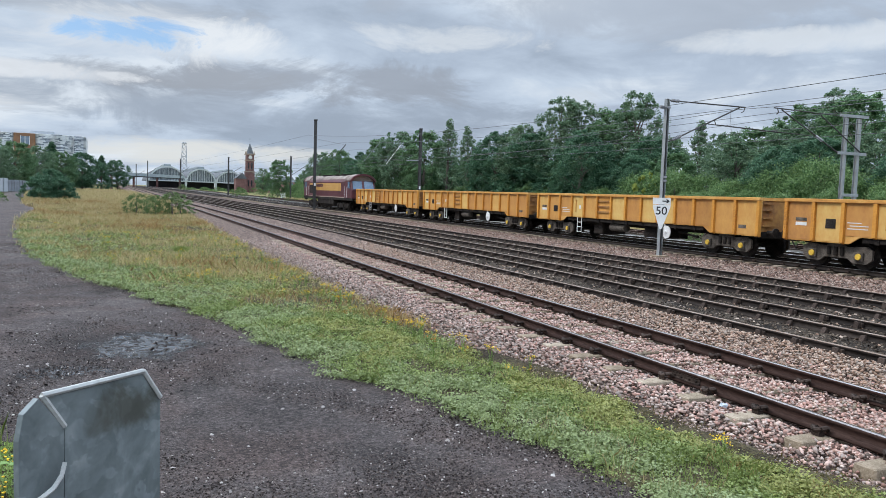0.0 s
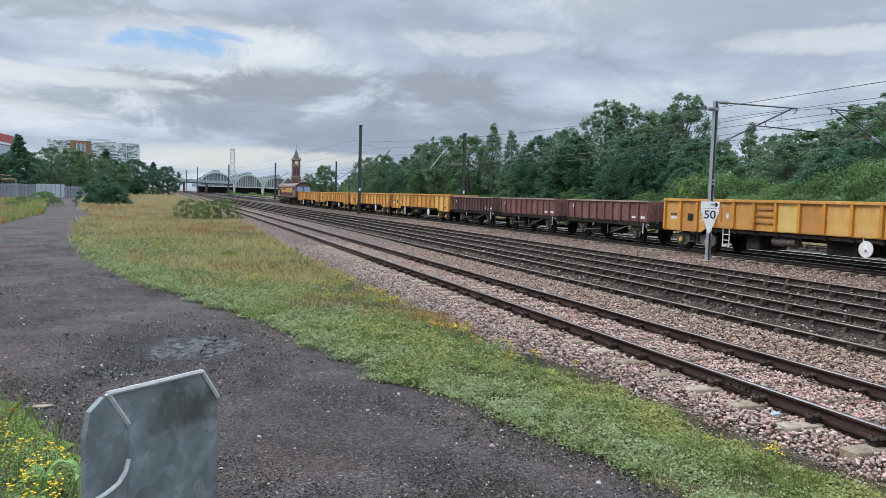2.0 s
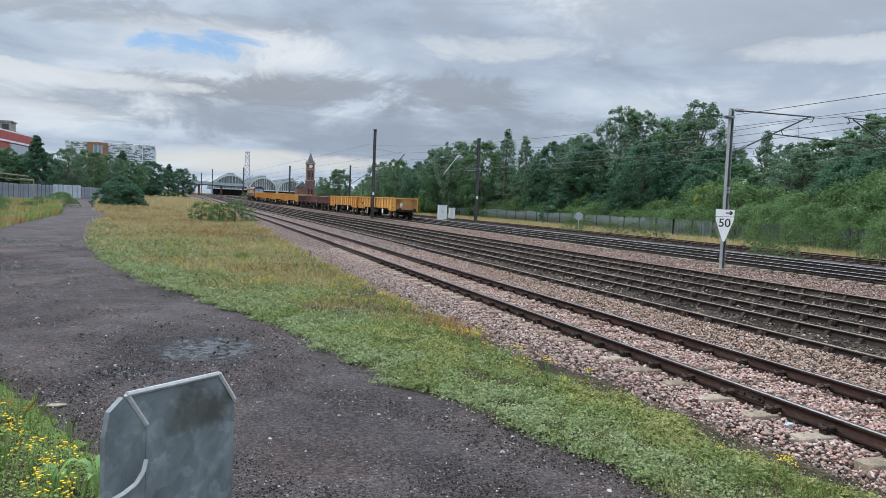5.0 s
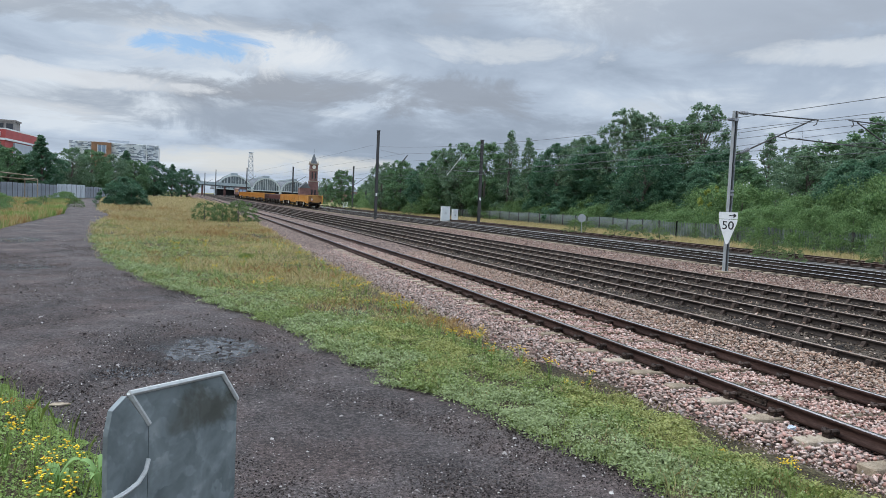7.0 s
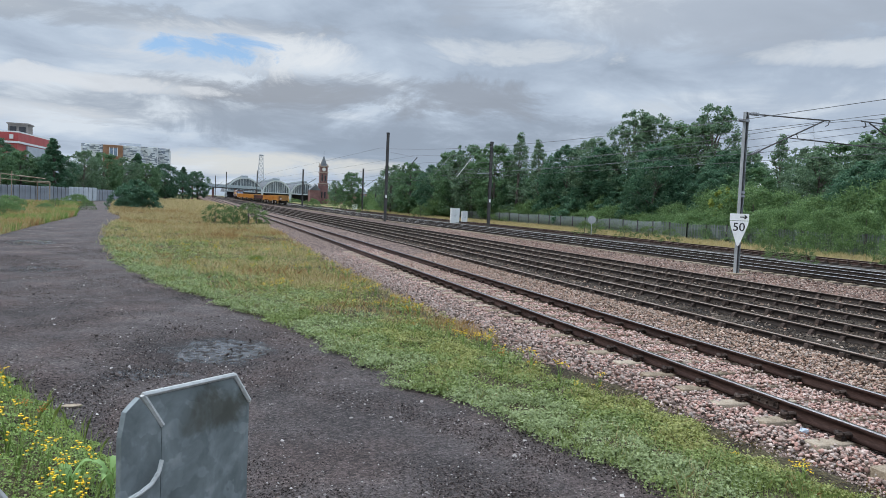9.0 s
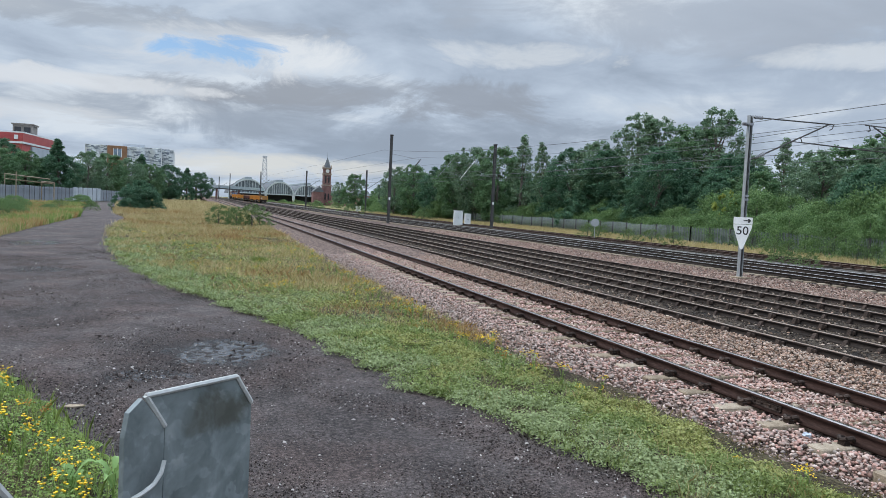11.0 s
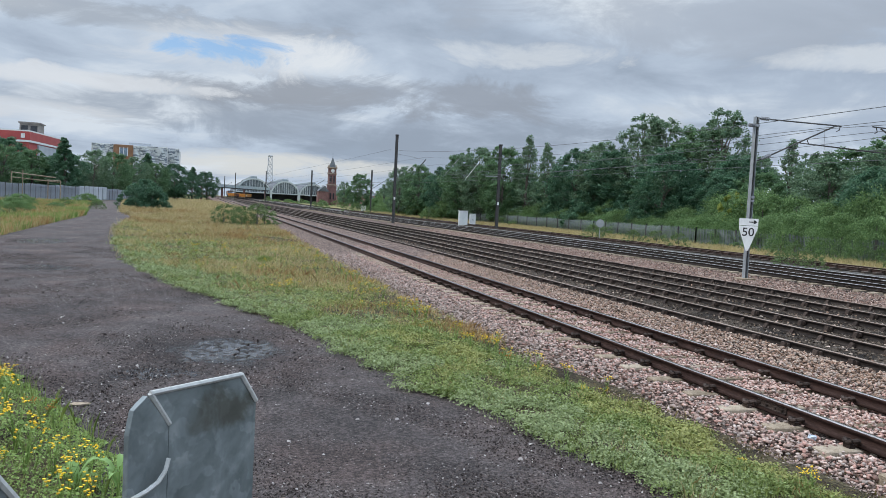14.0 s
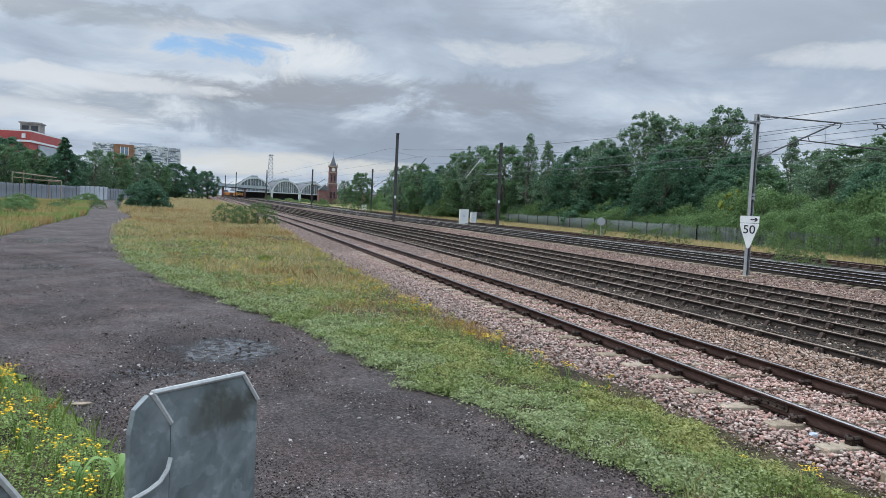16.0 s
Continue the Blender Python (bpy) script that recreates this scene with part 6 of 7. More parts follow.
def build_trees():
    protos = [
        tree("broadleaf_tree", 3, 10.0, 3.6, 0.12, M_LEAF_A, "dense dark green broadleaf tree", 260, 150, 0.095),
        tree("broadleaf_tree", 5, 10.0, 3.3, 0.10, M_LEAF_B, "leafy mid-green broadleaf tree", 260, 150, 0.095),
        tree("willow_tree", 8, 10.0, 3.0, 0.14, M_LEAF_C, "grey-green willow with feathery top", 300, 75, 0.09),
        tree("birch_tree", 11, 10.0, 2.2, 0.12, M_LEAF_C, "slender birch with thin crown", 170, 55, 0.085, "spire"),
        tree("poplar_tree", 14, 14.0, 3.4, 0.15, M_LEAF_C, "tall poplar with open ragged crown", 330, 66, 0.11),
        tree("conifer_tree", 17, 10.0, 2.4, 0.05, M_LEAF_A, "dark green pointed conifer tree", 200, 100, 0.105, "spire"),
    ]
    rng = random.Random(21)
    used = [0] * 6
    def put(k, x, y, h, wide=1.0):
        s = h / (14.0 if k == 4 else 10.0)
        w = s * wide
        if used[k] == 0:
            protos[k].matrix_basis = pose(x, y, GROUND, 0, 0, rng.uniform(0, 360))
            protos[k].scale = (w, w, s)
        else:
            planted(protos[k], x, y, rng.uniform(0, 360), w, s)
        used[k] += 1
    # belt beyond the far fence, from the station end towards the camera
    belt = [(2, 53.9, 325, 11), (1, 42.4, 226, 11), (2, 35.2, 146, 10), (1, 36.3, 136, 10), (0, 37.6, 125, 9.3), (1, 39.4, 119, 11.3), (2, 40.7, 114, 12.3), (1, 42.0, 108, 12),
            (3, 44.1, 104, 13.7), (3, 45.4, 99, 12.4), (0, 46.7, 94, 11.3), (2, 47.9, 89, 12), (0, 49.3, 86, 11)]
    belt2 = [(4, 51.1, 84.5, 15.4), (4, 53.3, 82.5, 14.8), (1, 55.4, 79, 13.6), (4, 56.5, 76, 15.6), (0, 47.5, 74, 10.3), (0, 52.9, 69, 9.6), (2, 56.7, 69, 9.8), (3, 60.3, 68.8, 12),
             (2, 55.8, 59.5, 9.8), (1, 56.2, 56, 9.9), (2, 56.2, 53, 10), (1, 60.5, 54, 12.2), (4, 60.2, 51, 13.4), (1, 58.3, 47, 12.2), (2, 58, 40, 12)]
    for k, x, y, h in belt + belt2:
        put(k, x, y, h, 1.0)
    for i in range(34):
        y = 36 + i * 3.9
        x = float(np.interp(y, [36, 80, 118, 170], [49, 49.5, 45, 40])) + rng.uniform(0, 6)
        put(rng.choice((0, 0, 1, 1, 2)), x, y, rng.uniform(7.0, 9.0), 1.15)
    for i in range(12):
        y = 150 + i * 12
        put(rng.choice((0, 1, 2)), float(np.interp(y, [150, 290], [40, 62])) + rng.uniform(0, 7), y, rng.uniform(8, 11), 1.2)
    for x, y, h in ((72, 430, 9.5), (77, 425, 8.0)):
        put(0, x, y, h, 1.2)
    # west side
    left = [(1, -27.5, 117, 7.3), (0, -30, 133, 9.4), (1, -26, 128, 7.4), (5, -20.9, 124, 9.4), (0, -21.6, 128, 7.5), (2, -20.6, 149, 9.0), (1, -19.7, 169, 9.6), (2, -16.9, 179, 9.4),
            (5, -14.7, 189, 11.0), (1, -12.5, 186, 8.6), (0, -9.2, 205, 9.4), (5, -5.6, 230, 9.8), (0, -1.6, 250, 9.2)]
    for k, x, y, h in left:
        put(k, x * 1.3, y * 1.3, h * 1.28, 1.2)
    for i in range(18):
        y = 135 + i * 11
        x = float(np.interp(y, [135, 170, 230, 330], [-38, -34, -25, -3])) + rng.uniform(-9, 0)
        put(rng.choice((0, 1, 1, 2)), x, y, rng.uniform(6.5, 8.4), 1.35)
    # bushes
    bushes = [tree("bramble_bush", 31, 2.4, 2.2, 0.0, M_LEAF_D, "sprawling green bramble thicket", 190, 110, 0.045, "bush", "bush"),
              tree("dark_bush", 33, 3.4, 2.4, 0.0, M_LEAF_A, "dense dark green rounded bush", 120, 130, 0.075, "bush", "bush"),
              tree("buddleia_bush", 35, 1.7, 1.3, 0.0, M_LEAF_F, "loose straggling green buddleia bush", 66, 40, 0.048, "bush", "bush"),
              tree("elder_sapling", 37, 3.0, 0.95, 0.2, M_LEAF_E, "yellow-green sapling with sparse leaves", 22, 40, 0.11, "round", "bush")]
    first = [True] * 4
    def bush(k, x, y, s, sz=None):
        if first[k]:
            bushes[k].matrix_basis = pose(x, y, GROUND, 0, 0, rng.uniform(0, 360))
            bushes[k].scale = (s, s, sz or s)
            first[k] = False
        else:
            planted(bushes[k], x, y, rng.uniform(0, 360), s, sz)
    for i in range(46):
        y = 22 + i * 2.1
        fx = float(np.interp(y, [18, 36, 60, 80, 100, 118], [38, 41.2, 42.6, 42.8, 41.5, 39.5]))
        bush(0, fx + rng.uniform(2.0, 3.6), y, rng.uniform(0.9, 1.3), rng.uniform(0.95, 1.4))
        bush(0 if y < 62 else rng.choice((0, 0, 1)), fx + rng.uniform(4.5, 7.5), y + 1, rng.uniform(1.2, 1.7), rng.uniform(1.7, 2.5) if y < 62 else rng.uniform(1.3, 2.0))
    for x, y, s in ((43.4, 51, 0.85), (43.2, 47.5, 0.9), (42.9, 43.0, 0.95), (42.6, 39.5, 0.9), (42.0, 35.0, 0.95), (41.4, 30.5, 0.95), (43.6, 56.5, 0.7), (40.6, 27.0, 0.95)):
        bush(0, x - (0.8 if y < 48 else 0.1), y, s, s * 1.5)
    for x, y, s in ((33.9, 63.5, 0.9), (35.2, 58.5, 0.8), (36.6, 57.0, 0.85), (35.4, 52.0, 0.8), (36.0, 41.5, 0.75), (31.8, 36.0, 0.6), (33.6, 37.5, 0.8), (31.5, 33.5, 0.55), (36.8, 66.5, 0.8), (34.6, 30.5, 0.9), (36.2, 28.5, 1.0), (37.3, 33.0, 0.9),
                    (34.0, 120, 1.3), (36.0, 135, 1.5), (29.5, 170, 1.3), (33.0, 178, 1.4), (25.5, 182, 1.2), (28.0, 205, 1.6), (30.5, 150, 1.0)):
        bush(2, x, y, s)
    for x, y, s in ((-9.2, 104, 0.92), (-7.4, 105, 0.9), (-8.3, 107, 1.15)):
        bush(1, x, y, s, s * 1.02)
    for x, y, s in ((1.0, 66.0, 0.95), (2.4, 64.5, 0.9), (3.6, 64.2, 1.05), (4.3, 65.5, 0.95), (1.8, 68, 0.9)):
        bush(2, x, y, s, s * 1.1)
    for x, y, s in ((23.0, 338, 2.0), (24.5, 346, 1.6), (31, 330, 1.5), (36, 325, 1.7), (42, 305, 1.7), (46, 292, 1.9), (50, 272, 1.6), (28, 300, 1.2), (33.5, 262, 1.3), (39, 240, 1.5)):
        bush(2, x, y, s, s * 0.9)
    for i in range(17):
        y = 122 + i * 8.5
        x = float(np.interp(y, [118, 150, 260], [40.5, 39.5, 55])) - rng.uniform(0.5, 3.0)
        bush(0, x, y, rng.uniform(1.1, 1.7), rng.uniform(1.1, 2.0))
        bush(0, x + rng.uniform(3, 5), y + 3, rng.uniform(1.5, 2.0), rng.uniform(1.8, 2.6))
    for x, y, s in ((-15.5, 56, 0.9), (-17.5, 70, 1.0), (-13.6, 60, 0.6), (-20.5, 80, 1.1), (-15.0, 90, 0.9), (-12.8, 96, 0.8)):
        bush(2, x, y, s, s * 0.9)
    bush(3, 45.2, 58.6, 1.15, 1.75)
    bush(3, 46.3, 58.0, 0.95, 1.35)
    for x, y, s in ((-14.8, 68, 0.62), (-16.2, 62, 0.75), (-18, 58, 0.8), (-16.5, 74, 0.7), (-14.6, 82, 0.5), (-20, 66, 0.9), (-14.5, 52, 0.6), (-13.4, 46, 0.5), (-22, 76, 0.9), (-19, 88, 0.8), (-17, 118, 0.9), (26, 330, 1.0), (34, 360, 1.2), (44, 380, 1.1), (55, 395, 1.2), (30, 290, 0.9)):
        bush(0, x, y, s, s * 0.8)


build_trees()


# ---- loose stones, grass and weeds ----
def stones(name, X, Y, Z, size, mat, label, seed, chips=False):
    rng = np.random.default_rng(seed)
    bm = bmesh.new()
    if chips:
        ring = [bm.verts.new((math.cos(a), math.sin(a), -0.3)) for a in (0, 1.3, 2.5, 3.9, 5.1)]
        cap = [bm.verts.new((0.45 * math.cos(a), 0.45 * math.sin(a), 0.75)) for a in (0.5, 2.6, 4.7)]
        for i, j, c in ((0, 1, 0), (1, 2, 1), (2, 3, 1), (3, 4, 2), (4, 0, 0)):
            bm.faces.new((ring[i], ring[j], cap[c]))
        bm.faces.new((ring[1], cap[1], cap[0]))
        bm.faces.new((ring[3], cap[2], cap[1]))
        bm.faces.new((ring[4], cap[0], cap[2]))
        bm.faces.new(cap)
        bm.verts.index_update()
    else:
        bmesh.ops.create_icosphere(bm, subdivisions=1, radius=1.0)
    base = np.array([v.co[:] for v in bm.verts])
    tri = np.array([[v.index for v in f.verts] for f in bm.faces])
    bm.free()
    n = len(X)
    S = size * rng.uniform(0.55, 1.3, (n, 1, 1)) * rng.uniform(0.6, 1.2, (n, 1, 3)) * np.array([1, 1, 0.62])
    V = (base[None] + 0.19 * rng.normal(size=(n, len(base), 3))) * S
    a, b = rng.uniform(0, 6.283, n), rng.normal(size=n) * 0.5
    ca, sa, cb, sb = np.cos(a)[:, None], np.sin(a)[:, None], np.cos(b)[:, None], np.sin(b)[:, None]
    x, y, z = V[..., 0], V[..., 1], V[..., 2]
    y, z = y * cb - z * sb, y * sb + z * cb
    x, y = x * ca - y * sa, x * sa + y * ca
    V = np.stack([x + X[:, None], y + Y[:, None], z + Z[:, None]], -1).reshape(-1, 3)
    F = (tri[None] + (np.arange(n) * len(base))[:, None, None]).reshape(-1, 3)
    structure(name, sheet(name, V, F, mat), label, "stones", "stuff")


def build_stones():
    rng = np.random.default_rng(5)
    n = 140000
    Y = 3.0 + 36 * rng.random(n) ** 1.7
    X0 = rng.uniform(4.5, 10.35, n)
    keep = X0 > stone_edge(Y) + 0.08 + 0.4 * rng.random(n) ** 2 + 0.12 * ripple(Y, Y, 2.3, 3)
    for x0 in (7.2 - 0.7525, 7.2 + 0.7525, 10.76 - 0.7525):
        keep &= np.abs(X0 - x0) > 0.085
    ph = ((Y + 30 - 0.43) / 0.775) % 1.0
    onsl = (np.minimum(ph, 1 - ph) * 0.775 < 0.125) & (np.abs(X0 - 7.2) < 1.25)
    crib = np.abs(X0 - 7.2) < 0.60
    keep &= ~onsl | (crib & (rng.random(n) < 0.8)) | ((X0 > 7.2) & (rng.random(n) < 0.5)) | (rng.random(n) < 0.05)
    X0, Y, onsl = X0[keep], Y[keep], onsl[keep]
    Z = BED + 0.014 + 0.044 * rng.random(len(Y)) - 0.16 * np.clip(1 - (X0 - stone_edge(Y) + 0.35) / 0.9, 0, 1) + np.where(onsl, 0.045, 0.0)
    Z = Z + 0.075 * np.clip((X0 - 8.6) / 1.0, 0, 1)
    u = X0 + 0.5 * rng.normal(size=len(Y))
    kind = np.where(u < 5.75, 0, np.where(u < 8.5, 1, 2))
    for k, name, mat, label in ((0, "shoulder_stones", M_SHOULDER, "loose grey-brown stones on the ballast shoulder"), (1, "ballast_stones", M_STONE, "loose pink and grey ballast stones"), (2, "rusty_stones", M_TAN, "loose tan and pink stones between the tracks")):
        q = kind == k
        stones(name, lane(X0[q], Y[q]), Y[q], Z[q], 0.0245, mat, label, 6 + 20 * k)
    n = 9000
    Y = 3.5 + 28 * rng.random(n) ** 1.5
    X = stone_edge(Y) + 0.05 + rng.normal(size=n) * 0.22
    stones("edge_grit", X, Y, PATHZ + 0.01 + 0.03 * rng.random(n), 0.013, M_SHOULDER, "grit and small stones on bare soil beside the ballast", 16, True)
    n = 36000
    Y = 5 + 45 * rng.random(n) ** 1.5
    X0 = rng.uniform(9.9, 17.7, n)
    stones("oily_stones", lane(X0, Y), Y, np.full(n, -0.14) + 0.014 * rng.random(n), 0.025, M_DSTONE, "dark oily ballast stones", 7, True)
    n = 1800
    Y = 6 + 40 * rng.random(n) ** 1.4
    X0 = 10.0 + 7.6 * rng.random(n) ** 1.6
    stones("stray_stones", lane(X0, Y), Y, np.full(n, -0.125), 0.03, M_TAN, "stray tan stones on the oily ballast", 27, True)
    n = 30000
    Y = 12 + 60 * rng.random(n) ** 1.4
    X0 = rng.uniform(17.5, 22.6, n)
    stones("brown_stones", lane(X0, Y), Y, np.full(n, BED) + 0.03 * rng.random(n), 0.036, M_BSTONE, "brown and pink ballast stones", 8, True)
    n = 90000
    Y = 4 + 30 * rng.random(n) ** 1.7
    X = path_west(Y) + (path_east(Y) - path_west(Y)) * rng.random(n)
    dry = ((X - 0.35) / 1.0) ** 2 + ((Y - 12.1) / 1.1) ** 2 > 0.5 + rng.random(n)
    X, Y = X[dry], Y[dry]
    n = len(X)
    stones("path_clinker", X, Y, np.full(n, PATHZ + 0.001), 0.0105, M_CLOD, "small dark clinker lumps on the track", 9, True)
    n = 4500
    Y = 4 + 30 * rng.random(n) ** 1.4
    X = path_west(Y) + (path_east(Y) - path_west(Y)) * rng.random(n)
    stones("path_pebbles", X, Y, np.full(n, PATHZ + 0.004), 0.0105, M_PEBBLE, "scattered pale pebbles on the track", 10, True)
    n = 2600
    Y = 5 + 32 * rng.random(n) ** 1.3
    X = path_west(Y) + (path_east(Y) - path_west(Y)) * rng.random(n)
    clump = (ripple(X, Y, 1.1, 6) > -0.15) & (Y > 9)
    stones("path_lumps", X[clump], Y[clump], np.full(int(clump.sum()), PATHZ + 0.006), 0.026, M_CLOD, "larger dark lumps lying on the track", 11, True)
    n = 260
    Y = 5 + 34 * rng.random(n) ** 1.2
    X = path_west(Y) + (path_east(Y) - path_west(Y)) * rng.random(n)
    stones("pale_chips", X, Y, np.full(n, PATHZ + 0.006), 0.024, M_PEBBLE, "pale flat stone chips on the track", 13, True)


def blades(rng, X, Y, Z, h, w, lean=0.35):
    n = len(X)
    a = rng.uniform(0, 6.283, n)
    dx, dy = np.cos(a), np.sin(a)
    H = h * rng.uniform(0.5, 1.25, n)
    lx, ly = rng.normal(size=n) * lean * H, rng.normal(size=n) * lean * H
    W = w * rng.uniform(0.7, 1.3, n)
    P = np.stack([X, Y, Z], -1)
    D = np.stack([dx * W, dy * W, np.zeros(n)], -1)
    M = P + np.stack([lx * 0.35, ly * 0.35, H * 0.6], -1)
    T = P + np.stack([lx, ly, H], -1)
    V = np.stack([P - D, P + D, M + D * 0.8, T, M - D * 0.8], 1).reshape(-1, 3)
    F = np.arange(n * 5).reshape(-1, 5)
    return V, F


def leaflets(rng, X, Y, Z, s):
    """Small flat leaves held at all heights of a low mat."""
    n = len(X)
    nrm = rng.normal(size=(n, 3)) * 0.45 + np.array([0, 0, 1.0])
    nrm /= np.linalg.norm(nrm, axis=1, keepdims=True)
    a = np.cross(nrm, rng.normal(size=(n, 3)))
    a /= np.linalg.norm(a, axis=1, keepdims=True) + 1e-6
    b = np.cross(nrm, a)
    S = (s * rng.uniform(0.6, 1.4, n))[:, None]
    P = np.stack([X, Y, Z], -1)
    V = np.stack([P - a * S, P - b * S * 0.6, P + a * S, P + b * S * 0.6], 1).reshape(-1, 3)
    return V, np.arange(n * 4).reshape(-1, 4)


def green_mask(X, Y):
    """1 where the verge is low and green, 0 where tall dry grass takes over."""
    u = (X - path_east(Y)) / np.maximum(stone_edge(Y) - path_east(Y), 0.3)
    edge = np.interp(Y, [0, 11, 16, 22, 34, 60], [1.7, 1.35, 0.62, 0.34, 0.12, -0.1])
    return np.clip((edge - u) * 2.0 + 0.35 + 0.5 * ripple(X, Y, 1.3, 4) + 0.35 * ripple(X, Y, 0.45, 9), 0, 1)


def build_grass():
    rng = np.random.default_rng(12)
    def scatter(n, y0, y1, power, spill=0.32):
        Y = y0 + (y1 - y0) * rng.random(n) ** power
        w, e = path_east(Y) - spill * rng.random(n), stone_edge(Y) + spill * rng.random(n)
        w = w + 0.22 * ripple(Y, Y * 0.3, 2.1, 5)
        X = w + (e - w) * rng.random(n)
        return X, Y
    def margin(X, Y):
        """Distance west of the bare strip along the stones, ragged."""
        return stone_edge(Y) - 0.30 - X + 0.28 * ripple(X, Y, 1.9, 13) + 0.14 * ripple(X, Y, 6.1, 5)

    # cushions of small leaves, each a low dome of its own
    n = 17000
    CX, CY = scatter(n, 3.2, 40, 1.75, 0.22)
    g = green_mask(CX, CY)
    cover = 0.5 * mottle(CX, CY, 0.55, 71) + 0.5 * mottle(CX, CY, 0.22, 72)
    keep = (rng.random(n) < 0.12 + 0.88 * g) & (cover > 0.40 + 0.07 * rng.normal(size=n)) & (margin(CX, CY) > 0)
    CX, CY = CX[keep], CY[keep]
    n = len(CX)
    R = rng.uniform(0.05, 0.17, n) * (1 + 0.015 * CY)
    H = R * rng.uniform(0.35, 0.95, n)
    west = (CX - path_east(CY)) / np.maximum(stone_edge(CY) - path_east(CY), 0.4)
    mood = west + 1.1 * (mottle(CX, CY, 0.8, 73) - 0.5) + 0.5 * (mottle(CX, CY, 0.25, 74) - 0.5) + 0.1 * rng.normal(size=n)
    kind = np.where(mood < 0.27, 0, np.where(mood < 0.72, 1, 2))
    for k, name, mat, label in ((0, "silver_leaf_mat", M_SILVER, "low mat of pale grey-green leaves"), (1, "clover_mat", M_CLOVER, "low mat of clover and small green leaves"), (2, "olive_mat", M_OLIVE, "low olive-green ground cover")):
        q = np.repeat(np.where(kind == k)[0], 36)
        a, r = rng.uniform(0, 6.283, len(q)), np.sqrt(rng.random(len(q)))
        X, Y = CX[q] + np.cos(a) * r * R[q], CY[q] + np.sin(a) * r * R[q]
        Z = PATHZ + 0.035 + 0.02 * ripple(X, Y, 3.1, 7) + H[q] * (1 - r * r) * rng.uniform(0.55, 1.1, len(q))
        V, F = leaflets(rng, X, Y, Z, 0.0145 + 0.0006 * np.clip(Y - 5, 0, 40))
        structure(name, sheet(name, V, F, mat), label, "ground cover", "stuff")
    # loose leaves between the cushions
    X, Y = scatter(85000, 3.2, 42, 1.6)
    keep = (rng.random(len(X)) < 0.2 + 0.8 * green_mask(X, Y)) & (margin(X, Y) > -0.1) & (mottle(X, Y, 0.3, 75) > 0.35 + 0.12 * rng.normal(size=len(X)))
    X, Y = X[keep], Y[keep]
    V, F = leaflets(rng, X, Y, PATHZ + 0.045 + 0.02 * ripple(X, Y, 3.1, 7) + 0.02 * rng.random(len(X)), 0.010 + 0.0005 * np.clip(Y - 5, 0, 40))
    structure("creeping_leaves", sheet("creeping_leaves", V, F, M_CLOVER), "creeping small leaves on dark soil", "ground cover", "stuff")
    X, Y = scatter(60000, 3.2, 75, 1.5)
    keep = (rng.random(len(X)) < (0.1 + 0.9 * np.clip(0.3 + 0.8 * ripple(X, Y, 2.2, 3), 0, 1)) * (0.3 + 0.7 * green_mask(X, Y))) & (margin(X, Y) > -0.05)
    X, Y = X[keep], Y[keep]
    V, F = blades(rng, X, Y, np.full(len(X), PATHZ + 0.03), 0.09 + 0.002 * np.clip(Y, 0, 40), 0.0020 + 0.0001 * Y)
    structure("green_grass", sheet("green_grass", V, F, M_BLADE), "short green grass blades", "grass", "stuff")
    # dry grass, straw coloured and in patches rust brown
    X, Y = scatter(105000, 12, 110, 1.35)
    g = green_mask(X, Y)
    lush = np.clip(1.9 * (0.6 * mottle(X, Y, 2.2, 81) + 0.4 * mottle(X, Y, 0.7, 82)) - 0.45, 0, 1)
    keep = rng.random(len(X)) < (1 - g) * (0.08 + 0.95 * lush)
    X, Y, lush = X[keep], Y[keep], lush[keep]
    rust = 0.65 * mottle(X, Y, 2.6, 83) + 0.35 * mottle(X, Y, 0.8, 84) + 0.10 * rng.normal(size=len(X)) > 0.60
    V, F = blades(rng, X, Y, np.full(len(X), PATHZ), (0.14 + 0.002 * Y) * (0.55 + 0.8 * lush), 0.0024 + 0.00018 * Y, 0.45)
    Vr, Fr = V.reshape(-1, 5, 3)[rust].reshape(-1, 3), np.arange(int(rust.sum()) * 5).reshape(-1, 5)
    V, F = V.reshape(-1, 5, 3)[~rust].reshape(-1, 3), np.arange(int((~rust).sum()) * 5).reshape(-1, 5)
    structure("rusty_grass", sheet("rusty_grass", Vr, Fr, M_RUST), "rust-brown sorrel and dead grass stalks", "grass", "stuff")
    n = 26000
    Yf = 100 + 190 * rng.random(n) ** 1.2
    Xf = path_east(Yf) + (stone_edge(Yf) + 2 - path_east(Yf)) * rng.random(n)
    V2, F2 = blades(rng, Xf, Yf, np.full(n, PATHZ), 0.5, 0.05, 0.4)
    F = np.concatenate([F, F2 + len(V)])
    V = np.concatenate([V, V2])
    structure("dry_grass", sheet("dry_grass", V, F, M_STRAW), "tall straw-coloured dry grass", "grass", "stuff")
    # low green leaves showing among the dry grass
    X, Y = scatter(52000, 14, 62, 1.3)
    keep = (rng.random(len(X)) < np.clip(2.2 * mottle(X, Y, 1.6, 85) - 0.75, 0, 1)) & (green_mask(X, Y) < 0.6)
    X, Y = X[keep], Y[keep]
    V, F = leaflets(rng, X, Y, PATHZ + 0.05 + 0.10 * rng.random(len(X)), 0.014 + 0.0006 * Y)
    structure("verge_herbs", sheet("verge_herbs", V, F, M_OLIVE), "low olive herbs among the dry grass", "ground cover", "stuff")
    X, Y = scatter(15000, 3.5, 24, 1.6, 0.0)
